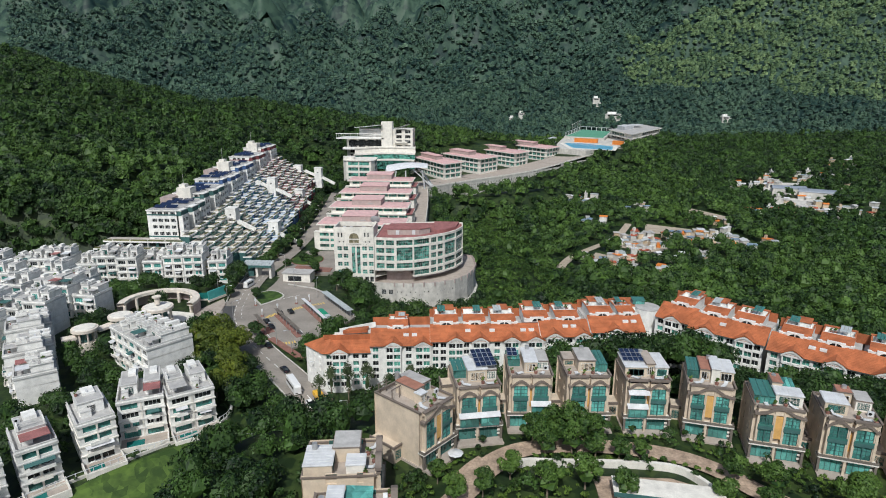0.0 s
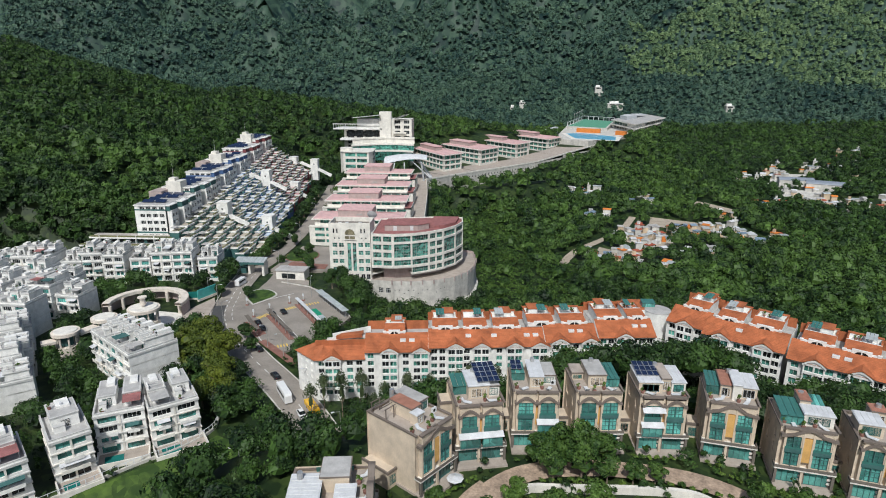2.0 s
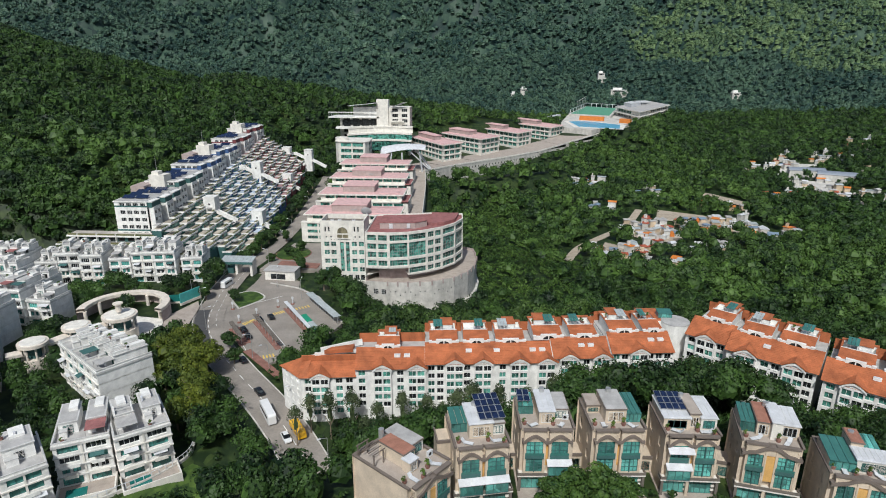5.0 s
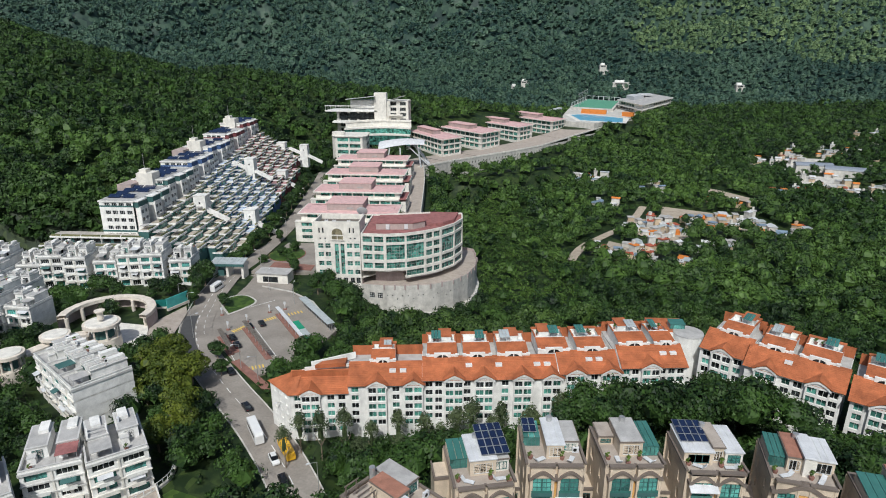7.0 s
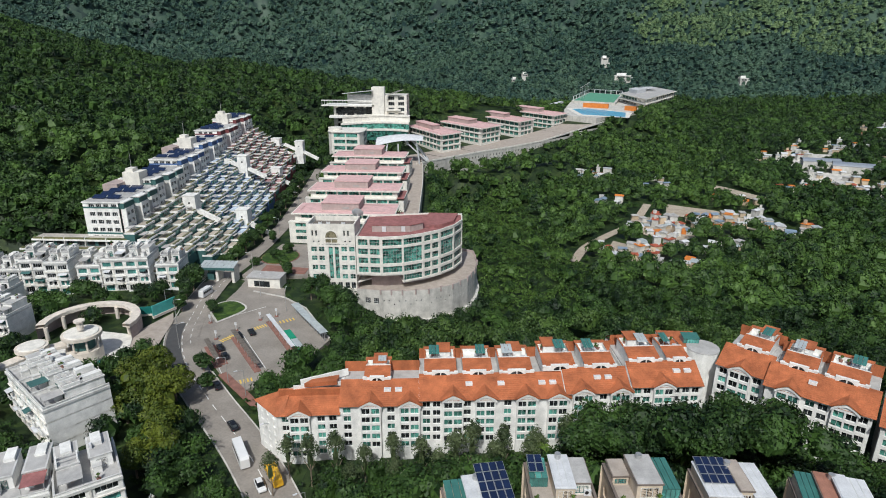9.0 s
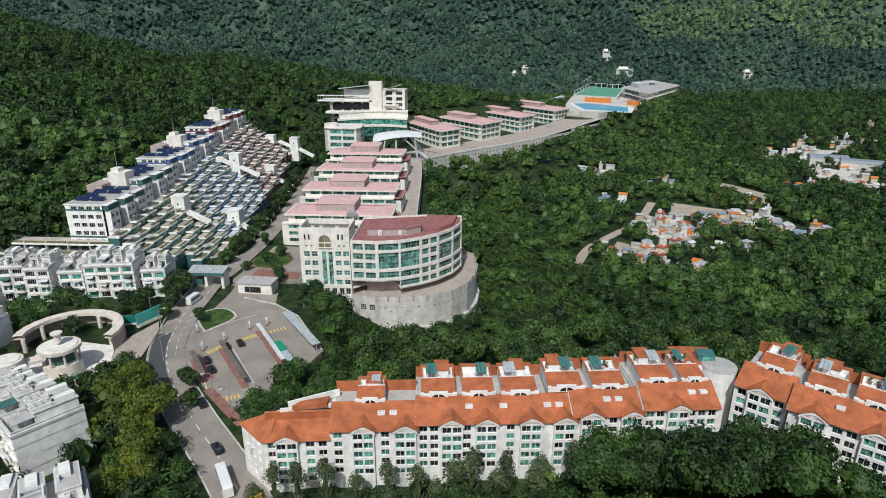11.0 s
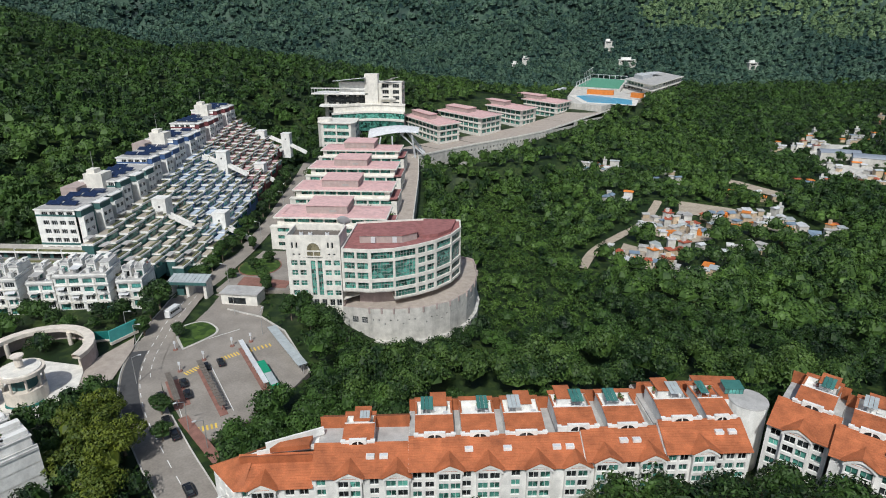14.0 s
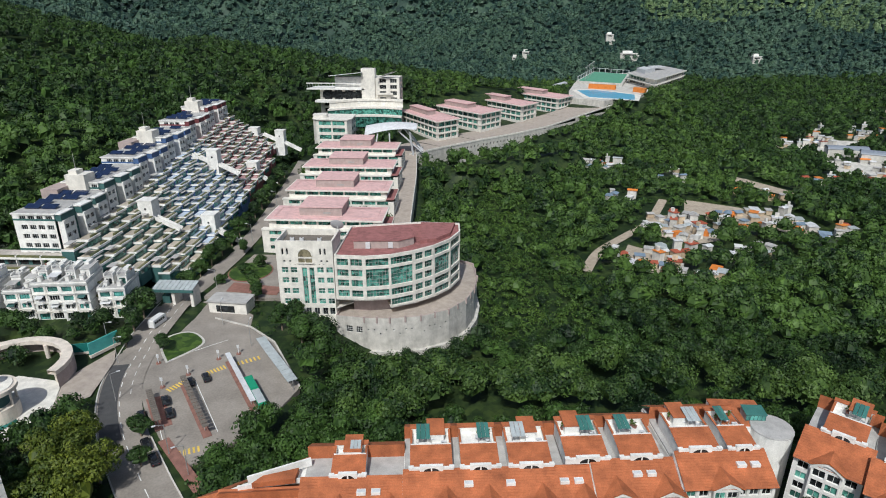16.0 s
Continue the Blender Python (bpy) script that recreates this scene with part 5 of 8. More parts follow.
# bowed wing on its terrace
wing = thing("school_wing", "bowed cream school wing with long green glass bands", "school building", pose(-20, 265, 13.8))
_arc = [(-40.8, 251.4), (-31.5, 250.9), (-24.0, 252.6), (-17.0, 256.5), (-11.0, 261.4), (-6.0, 267.8), (-3.0, 275.5), (-3.4, 284.0), (-17.0, 284.5), (-40.8, 279.0)]
_zb = [19.4, 19.4, 16.3, 16.3, 16.3, 16.3, 16.3, 16.3, 16.3, 16.3]
under(part("body", Shape().prism(inset(_arc, 0.7), 19.5, 33.6), M_CREAM), wing)
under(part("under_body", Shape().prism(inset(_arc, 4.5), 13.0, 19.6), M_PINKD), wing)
_rows = ((30.9, 2.3), (27.4, 2.3), (24.0, 2.3), (20.5, 2.3), (17.2, 2.1))
for i in range(len(_arc)):
    a, b = _arc[i], _arc[(i + 1) % len(_arc)]
    L = math.hypot(b[0] - a[0], b[1] - a[1])
    holes = []
    if i in (0, 3):
        for z, h in _rows[: 4 if i == 0 else 5]:
            holes += [(L * 0.08, L * 0.46, z, z + h, "band", 3, 2), (L * 0.54, L * 0.92, z, z + h, "band", 3, 2)]
    elif i in (1, 2, 4, 5, 6):
        holes = [(0.4, L - 0.35, 30.8, 33.2, "band", 7, 2), (0.4, L - 0.35, 24.0, 29.9, "band", 7, 5), (0.4, L - 0.35, 20.5, 22.9, "band", 7, 2)]
        if i != 1:
            holes.append((0.4, L - 0.35, 17.1, 19.4, "band", 7, 2))
    facade(wing, ID, a, b, _zb[i], 34.3, holes, M_CREAM, depth=0.5)
    under(part("soffit", Shape().prism([a, b, inset(_arc, 4.6)[(i + 1) % len(_arc)], inset(_arc, 4.6)[i]], _zb[i] - 0.02, _zb[i] + 0.3), M_CREAM), wing)
_ri = inset(_arc, 0.5)
under(part("parapet", Shape().rings([(*p, 34.3) for p in _arc], [(*p, 34.3) for p in _ri], cap=False).rings([(*p, 34.3) for p in _ri], [(*p, 33.6) for p in _ri], cap=False), M_CREAM), wing)
under(part("roof", Shape().prism(_ri, 33.5, 33.75), M_DKRED, None, "dark red roofing with stains"), wing)
under(part("plant_wall", Shape().prism([(-36, 258.5), (-22, 259.5), (-17.5, 263.5), (-19, 272), (-36, 270)], 33.7, 36.2), M_PINKD), wing)
under(part("plant_roof", Shape().prism([(-36.2, 258.3), (-21.9, 259.3), (-17.2, 263.4), (-18.8, 272.2), (-36.2, 270.2)], 36.2, 36.4), M_DKRED), wing)
under(part("roof_step", Shape().prism([(-15.5, 264), (-10.5, 266), (-6.2, 272), (-5, 282), (-16.8, 282)], 33.7, 35.0), M_DKRED), wing)
for _x, _y in ((-31.5, 258.2), (-24.5, 259.0)):
    under(part("plant_door", Shape().box(_x - 0.7, _y - 0.15, 34.0, _x + 0.7, _y + 0.5, 35.9), M_PALER), wing)
# railed deck over the big retaining wall
_wall = [(-41.0, 250.2), (-32.0, 248.8), (-24.0, 248.8), (-14.5, 250.8), (-6.0, 255.8), (-0.5, 263.5), (2.2, 272.0), (3.2, 282.0), (1.9, 295.0), (-6, 300), (-30, 296), (-41, 280)]
podium = thing("retaining_wall", "stained pale concrete retaining wall with small drain openings", "retaining wall", pose(-20, 252, 3), kind="structure")
under(part("wall_body", Shape().prism(inset(_wall, 0.35), -2, 13.6), M_CONC), podium)
for i in range(len(_wall)):
    a, b = _wall[i], _wall[(i + 1) % len(_wall)]
    L = math.hypot(b[0] - a[0], b[1] - a[1])
    holes = []
    if i < 8:
        k = 0
        while 1.2 + k * 1.9 < L - 1:
            u = 1.2 + k * 1.9
            holes.append((u - 0.25, u + 0.25, 10.2 - 1.4 * ((k + i) % 3 == 0), 10.7 - 1.4 * ((k + i) % 3 == 0) + 0.1, "dark", 1, 1))
            k += 1
        if i == 0:
            holes = [(3.2, 5.2, 9.2, 11.4, "dark", 3, 3), (6.4, 8.4, 9.2, 11.4, "dark", 3, 3)]
    facade(podium, ID, a, b, -2, 14.6, holes, M_CONC, depth=0.25)
under(part("coping", Shape().rings([(*p, 14.6) for p in _wall], [(*p, 14.6) for p in inset(_wall, 0.35)], cap=False).rings([(*p, 14.6) for p in inset(_wall, 0.35)], [(*p, 13.6) for p in inset(_wall, 0.35)], cap=False), M_PINKD), podium)
under(part("deck", Shape().prism(inset(_wall, 0.3), 13.55, 13.75), M_PAVE), podium)
under(part("footing", Shape().prism(inset(_wall[:9] + [(-41, 290)], -1.2), -3, 3.2), M_CONC), podium)
for i in range(1, 8):
    for f in (0.0, 0.5):
        x, y = _wall[i][0] * (1 - f) + _wall[i + 1][0] * f, _wall[i][1] * (1 - f) + _wall[i + 1][1] * f
        under(part("pilaster", Shape().tube(x, y, 13.0, 15.1, 0.35, n=8), M_PINKD), podium)

# four classroom blocks stepping up the slope
for i in range(4):
    z1 = 27.0 + 2.5 * i
    x0, x1, y0 = -80.0 - 1.4 * i, -33.4 - 2.0 * i, 304.0 + 33.6 * i
    blk = thing("classroom_block", "cream classroom block with pink flat roof", "school building", pose((x0 + x1) / 2, y0 + 9, z1 - 12), "stepped classroom blocks")
    ring = rect(x0 + 1.2, y0 + 1.2, x1 - 1.2, y0 + 17.5)
    zt = ring_block(blk, ring, z1 - 12.0, 4, 3.0, M_CREAM, pitch=5.6, width=4.9, win_h=1.55, sill=1.1, skip=(2, 3))
    under(part("floor_band", Shape().box(x0 - 1.2, y0 - 1.6, z1 - 3.5, x1 + 2.4, y0 + 1.3, z1 - 3.0).box(x1 - 1.3, y0 - 1.6, z1 - 3.5, x1 + 2.4, y0 + 17, z1 - 3.0), M_CREAM), blk)
    low = rect(x0 - 1.0, y0 - 1.4, x1 + 2.2, y0 + 1.35)
    facade(blk, ID, low[0], low[1], z1 - 14, z1 - 3.5, [h for k in range(3) for h in even_holes(low[1][0] - low[0][0], z1 - 12 + 3.0 * k + 0.7, 1.6, 5.6, 4.9)], M_CREAM, name="lower_wall", depth=0.4)
    under(part("lower_body", Shape().box(low[0][0] + 0.5, low[0][1] + 0.55, z1 - 14, low[1][0] - 0.5, y0 + 1.3, z1 - 3.55), M_CREAM), blk)
    facade(blk, ID, low[1], (low[1][0], y0 + 17.0), z1 - 14, z1 - 3.5, [h for k in range(3) for h in even_holes(18, z1 - 12 + 3.0 * k + 0.7, 1.6, 4.0, 2.8)], M_CREAM, name="lower_side", depth=0.4)
    under(part("lower_fill", Shape().box(x1 - 1.0, y0 + 1.4, z1 - 14, x1 + 1.7, y0 + 16.8, z1 - 3.55), M_CREAM), blk)
    under(part("gallery_floor", Shape().box(x1 - 1.1, y0 - 1.2, z1 - 3.0, x1 + 2.2, y0 + 16.8, z1 - 2.9), M_DKRED), blk)
    roof_slab(blk, ring, z1, M_PINK, M_CREAM, over=1.3)
    px = x0 + 12.5
    under(part("plant_room", Shape().box(px, y0 + 5.5, z1 + 0.5, px + 17.0, y0 + 20.5, z1 + 3.9), M_PINKD), blk)
    under(part("plant_roof", Shape().box(px - 0.3, y0 + 5.2, z1 + 3.9, px + 17.3, y0 + 20.8, z1 + 4.15), M_PINK), blk)
    under(part("plant_vent", Shape().box(px + 9.5, y0 + 5.42, z1 + 1.4, px + 12.5, y0 + 5.6, z1 + 2.2), M_GREYT), blk)

# pink-roofed fingers along the ridge road
for (p0, p1, p2, zt) in (((-51.5, 537), (-22.3, 487.3), (-8.5, 502.5), 36.0), ((-27, 563), (7.1, 520.9), (22.6, 542.4), 36.5), ((2, 610), (39.2, 561.3), (52.9, 581.1), 37.0), ((37, 650), (73.3, 603.7), (87.9, 626.1), 37.5)):
    p3 = (p0[0] + p2[0] - p1[0], p0[1] + p2[1] - p1[1])
    blk = thing("ridge_block", "cream teaching block with pink hipped roof slab", "school building", pose(p1[0], p1[1], zt - 12), "ridge teaching blocks")
    ring = [p0, p1, p2, p3]
    ring_block(blk, ring, zt - 12.0, 3, 4.0, M_CREAM, pitch=6.0, width=5.2, win_h=2.6, sill=0.9, skip=(2, 3))
    roof_slab(blk, ring, zt, M_PINK, M_CREAM, over=1.6, thick=0.6)
    c = [(0.62 * p[0] + 0.38 * (p0[0] + p3[0]) / 2, 0.62 * p[1] + 0.38 * (p0[1] + p3[1]) / 2) for p in inset(ring, 4)]
    under(part("plant_room", Shape().prism(c, zt + 0.6, zt + 3.8), M_PINKD), blk)
    under(part("plant_roof", Shape().prism(inset(c, -0.4), zt + 3.8, zt + 4.1), M_PINK), blk)
    for k in (1, 2):
        under(part("floor_band", Shape().prism(inset(ring, -0.35), zt - 12 + 4 * k - 0.2, zt - 12 + 4 * k + 0.35), M_CREAM), blk)

# round-fronted hall with the concave glass tiers
hall = thing("school_hall", "cream round-fronted hall with concave green glass tiers", "school building", pose(-80, 470, 22))
_lw = [(-96.5, 452), (-94, 448.5), (-75, 447.5), (-73, 452), (-74, 470), (-97, 470)]
ring_block(hall, _lw, 22, 5, 4.2, M_CREAM, pitch=8.5, width=7.6, win_h=2.5, sill=1.1)
under(part("round_corner", Shape().tube(-93.0, 456, 22, 45.5, 4.6, n=24), M_CREAM), hall)
under(part("terrace", Shape().prism(inset(_lw, -0.6), 43.0, 43.5), M_CREAM), hall)
_n = 10
_ct = lambda k, r: (-97 + 62 * k / _n, 505 - r + 14 * math.sin(math.pi * k / _n))
for lev, (z0, z1, r, mat) in enumerate(((30, 37, 30, M_GLASS), (38, 42, 26, M_GLASS), (43, 46.5, 20, M_CREAM))):
    s, band = Shape(), Shape()
    for k in range(_n):
        a, b = _ct(k, r - 14), _ct(k + 1, r - 14)
        if b[0] > -46:
            continue
        s.add([(*a, z0), (*b, z0), (*b, z1), (*a, z1)], [(0, 1, 2, 3)])
        band.add([(a[0], a[1] - 0.6, z1), (b[0], b[1] - 0.6, z1), (b[0], b[1] - 0.6, z1 + 1.1), (a[0], a[1] - 0.6, z1 + 1.1), (a[0], a[1] + 6, z1 + 1.1), (b[0], b[1] + 6, z1 + 1.1)], [(0, 1, 2, 3), (3, 2, 5, 4)])
    under(part("glass_tier" if mat == M_GLASS else "upper_wall", s, mat), hall)
    under(part("tier_band", band, M_CREAM), hall)
# upper rooms behind
upper = thing("school_annex", "tall pale annex with flat sail roofs and terraces", "school building", pose(-80, 525, 24))
ring_block(upper, rect(-74, 516, -50.5, 535), 24, 9, 4.2, M_CREAM, pitch=7.5, width=4.6, win_h=2.6, sill=0.9, kind="dark", skip=(2, 3))
ring_block(upper, rect(-108, 520, -74, 540), 24, 7, 4.2, M_CREAM, pitch=7.5, width=5.6, win_h=2.6, sill=0.9, kind="dark", skip=(1, 2, 3))
under(part("lift_tower", Shape().box(-77, 514, 40, -67.5, 522, 68), M_CREAM), upper)
under(part("terrace_deck", Shape().prism([(-116, 514), (-75, 514), (-75, 530), (-112, 530)], 53.6, 54.6), M_WHITE), upper)
under(part("terrace_rail", Shape().beam((-116, 514.2, 58.0), (-77, 514.2, 58.0), 0.5, 0.6), M_WHITE), upper)
under(part("window_strip", Shape().box(-106, 519.6, 47.5, -78, 519.9, 51.8), M_DARK), upper)
under(part("lower_ledge", Shape().prism([(-110, 512), (-78, 510), (-78, 520), (-110, 520)], 45.0, 46.4), M_WHITE), upper)
under(part("sail_roof", Shape().add([(-99, 510, 63.5), (-76, 510, 66), (-76, 524, 65), (-97, 526, 62.5), (-99, 510, 63.1), (-76, 510, 65.6), (-76, 524, 64.6), (-97, 526, 62.1)], [(0, 1, 2, 3), (7, 6, 5, 4), (0, 4, 5, 1), (1, 5, 6, 2), (3, 0, 4, 7)]), M_PALER), upper)
under(part("roof_room", Shape().box(-96, 516, 54.6, -76, 526, 62.2), M_WHITE), upper)
under(part("wing_roof", Shape().add([(-66, 512, 62.2), (-56, 512, 66), (-52, 520, 66), (-62, 524, 62.2)], [(0, 1, 2, 3), (3, 2, 1, 0)]), M_PALER), upper)
for _k in range(10):
    under(part("railing_post", Shape().box(-115.5 + 2 * _k, 514, 54.6, -115.3 + 2 * _k, 514.2, 58.2), M_PALER), upper)
for _z in (41.5, 46, 50.5):
    under(part("balcony", Shape().box(-66, 513.4, _z, -55, 516, _z + 1.1), M_CREAM), upper)
# white tent roof
tent = thing("tent_roof", "white tent roof on slanting steel masts", "canopy", pose(-48, 446, 24))
_t = Shape()
_nu, _nv = 12, 6
_tp = lambda i, j: (-63 + 31 * i / _nu, 438 + 18 * j / _nv, 37.0 + 3.6 * math.sin(math.pi * (0.15 + 0.85 * i / _nu) * 0.75) + 2.0 * math.sin(math.pi * j / _nv) - 2.5 * (abs(j / _nv - 0.5) * 2) ** 2 * (1 - i / _nu))
for i in range(_nu):
    for j in range(_nv):
        _t.quad(_tp(i, j), _tp(i + 1, j), _tp(i + 1, j + 1), _tp(i, j + 1))
_ob = under(part("fabric", _t, M_PALER), tent)
for _p in _ob.data.polygons:
    _p.use_smooth = True
for (a, b) in (((-43, 440, 38.5), (-30, 446, 25)), ((-41, 446, 40), (-29.5, 448, 25)), ((-40, 452, 39), (-29, 450, 25)), ((-62, 440, 37), (-68, 446, 24)), ((-62, 448, 38.5), (-70, 449, 24)), ((-55, 438, 37), (-58, 438, 22)), ((-48, 438, 37.5), (-48, 438, 22)), ((-36, 438, 38), (-34, 440, 22))):
    under(part("mast", Shape().beam(a, b, 0.8), M_PALER), tent)

# sports deck at the far end
deck = thing("sports_deck", "green sports court and blue swimming pool on a raised deck", "sports ground", pose(140, 690, 39.6))
under(part("deck_slab", Shape().prism([(86, 628), (112, 607), (146, 649), (180, 694), (246, 801), (242, 890), (152, 878), (112, 762), (93, 678)], 26, 36.0), M_CONC), deck)
under(part("court_base", Shape().prism([(111, 749), (154, 723), (189, 835), (152, 871)], 36.0, 38.9), M_CONC), deck)
under(part("court", Shape().prism([(114, 751), (153, 727), (185, 834), (152, 866)], 38.9, 39.1), material("green_court", (0.10, 0.30, 0.20), 0.9)), deck)
for _a, _b in (((113, 750), (152, 868)), ((152, 868), (187, 835))):
    for _k in range(7):
        _x, _y = _a[0] + (_b[0] - _a[0]) * _k / 6, _a[1] + (_b[1] - _a[1]) * _k / 6
        under(part("fence_post", Shape().box(_x - 0.3, _y - 0.3, 38.9, _x + 0.3, _y + 0.3, 43.5), M_PALER), deck)
    under(part("fence_rail", Shape().beam((*_a, 43.4), (*_b, 43.4), 0.4), M_PALER), deck)
under(part("pool", Shape().prism([(102, 684), (104, 633), (140, 616), (149, 653), (119, 691)], 36.0, 36.2), material("blue_pool", (0.13, 0.42, 0.62), 0.3)), deck)
under(part("pool_edge", Shape().prism([(97, 690), (99, 629), (142, 610), (155, 653), (120, 698)], 36.0, 36.1), M_CREAM), deck)
M_ORANGE = material("orange_paint", (0.62, 0.20, 0.04), 0.7)
under(part("stand", Shape().prism([(116, 703), (140, 692), (142, 698), (118, 710)], 36, 40.2), M_ORANGE, None, "orange tiered stand"), deck)
under(part("stand", Shape().prism([(153, 676), (162, 667), (165, 673), (156, 683)], 36, 40), M_ORANGE, None, "orange tiered stand"), deck)
under(part("low_store", Shape().prism([(84, 700), (100, 735), (97, 740), (80, 704)], 33, 39), M_PALER), deck)
club = thing("pavilion", "flat-roofed white pavilion with dark window strips", "building", pose(205, 780, 36))
_pv = [(178, 694), (242, 806), (236, 880), (170, 766)]
ring_block(club, _pv, 36, 2, 4.6, M_CREAM, pitch=9, width=8.5, win_h=3.0, sill=0.9, kind="dark", skip=(1, 2))
under(part("floor_slab", Shape().prism(inset(_pv, -3.5), 40.2, 41.0), M_CREAM), club)
under(part("roof", Shape().prism(inset(_pv, -2.5), 45.2, 46.0), M_CREAM), club)
under(part("roof_deck", Shape().prism(inset(_pv, -1.5), 46.0, 46.1), M_GREYR), club)
under(part("upper_room", Shape().prism([(183, 752), (202, 782), (194, 800), (180, 775)], 46.0, 50.5), M_PALER), club)
under(part("upper_canopy", Shape().prism([(204, 800), (222, 812), (220, 830), (204, 822)], 49.0, 49.6), M_PALER), club)
for _k in range(6):
    _mast = thing("floodlight_mast", "slim grey court floodlight mast", "lamp post", pose(118 + 5 * _k, 735 + 18 * _k, 40), "court masts")
    part("pole", Shape().tube(0, 0, 0, 14, 0.2, 0.1, 8), M_METAL, _mast)
    part("lamp_head", Shape().box(-0.8, -0.2, 13.6, 0.8, 0.2, 14.2), M_METAL, _mast)
# ridge road and its retaining wall
ridge = thing("ridge_wall", "pale retaining wall with arched niches under the road", "retaining wall", pose(40, 540, 18), kind="structure")
_rw = [(-36.4, 440), (-15, 466), (7, 489.5), (30.6, 512), (57, 538.5), (83, 570), (114, 605), (148, 646), (181, 692), (246, 799)]
_rz = [23.4, 23.4, 23.5, 23.7, 24.5, 27.0, 30.6, 34.0, 36.0, 36.4]
for i in range(len(_rw) - 1):
    a, b = _rw[i], _rw[i + 1]
    L = math.hypot(b[0] - a[0], b[1] - a[1])
    zl = min(_rz[i], _rz[i + 1])
    facade(ridge, ID, a, b, 4, zl + 0.6, even_holes(L, zl - 3.6, 1.7, 3.4, 1.2, "dark", 1) if 1 <= i <= 4 else [], M_CONC, depth=0.5)
    under(part("balustrade", Shape().beam((a[0], a[1], _rz[i] + 0.9), (b[0], b[1], _rz[i + 1] + 0.9), 0.5, 1.1), M_CREAM), ridge)
road_r = Shape()
for (a, b), (z0, z1) in zip(zip(_rw, _rw[1:]), zip(_rz, _rz[1:])):
    d = Vector((b[0] - a[0], b[1] - a[1])).normalized()
    n = Vector((-d.y, d.x)) * 30
    road_r.add([(a[0], a[1], z0), (b[0], b[1], z1), (b[0] + n.x, b[1] + n.y, z1), (a[0] + n.x, a[1] + n.y, z0)], [(0, 1, 2, 3)])
part("ridge_road", road_r, M_PAVE, None)
tagged(bpy.data.objects["ridge_road"], "pale paved ridge road in front of the teaching blocks", "road", kind="structure")

# ---- stepped terrace flats on the hillside ----
M_PLANT = foliage("planter_shrubs", (0.07, 0.085, 0.035), (0.24, 0.22, 0.11), clump=1.5, island=0.3)
M_DECKT = material("terrace_tiles", (0.36, 0.33, 0.30), 0.9, var=0.25, grain=(0.15, 2.0), obrand=0.45)
rt = random.Random(11)
TINTS = (("teal", M_DTEAL), ("blue", M_BLUE), ("maroon", M_MAROON))
DECKS = {"teal": material("tan_terrace_tiles", (0.45, 0.40, 0.33), 0.9, var=0.25, grain=(0.15, 2.0), obrand=0.3), "blue": material("grey_blue_terrace_tiles", (0.38, 0.44, 0.52), 0.9, var=0.2, grain=(0.15, 2.0), obrand=0.3), "maroon": material("dusky_red_terrace_tiles", (0.40, 0.24, 0.24), 0.9, var=0.2, grain=(0.15, 2.0), obrand=0.3)}


def terrace_unit(tint, mat, k):
    """One flat of the stepped slope: low parapets, coloured walls, a planter, a glazed front and a roof deck."""
    u = thing("terrace_flat", f"stepped flat with {tint} walls and a planted terrace", "terrace flat", None, "stepped terrace flats")
    part("body", Shape().box(-2.0, -3.5, -6, 2.0, 3.5, -0.1), mat, u)
    part("deck", Shape().box(-2.0, -3.3, -0.1, 1.9, 3.5, 0.02), DECKS[tint], u)
    part("parapet", Shape().prism([(-2.0, -3.6), (2.2, -3.6), (2.2, 3.5), (1.9, 3.5), (1.9, -3.3), (-2.0, -3.3)], -0.4, 0.16 + 0.1 * k), M_WHITE, u)
    part("planter", Shape().box(1.05, -3.2 + 1.2 * k, 0, 1.88, 3.2 - 0.5 * k, 0.42 + 0.2 * k), M_PLANT, u)
    part("glazing", Shape().box(2.0, -3.1, -2.2, 2.06, 2.9, -0.6), M_GLASS, u)
    if k == 1:
        part("awning", Shape().box(-1.9, -2.5, 1.5, 0.4, 1.5, 1.6), M_GREYR, u)
    return u


_first = {}
for row in range(8):
    for j in range(24):
        y = 258 + 7.05 * j
        if row >= 5 and y < 262 + (row - 4) * 4:
            continue
        if row == 7 and y > 400:
            continue
        sec = min(2, int((j + row * 0.45) // 8.5))
        x = -128.4 + 3.8 * row - 0.07 * (y - 300) + (0.55 if (j + row) % 2 else -0.45)
        z = 32.9 + 0.1 * (y - 260) - 2.45 * row
        key = (sec, rt.randrange(3))
        if key not in _first:
            _first[key] = terrace_unit(*TINTS[sec], key[1])
            _first[key].matrix_basis = pose(x, y, z, 0, 0, 0)
        else:
            copy_thing(_first[key], pose(x, y, z, 0, 0, 0))

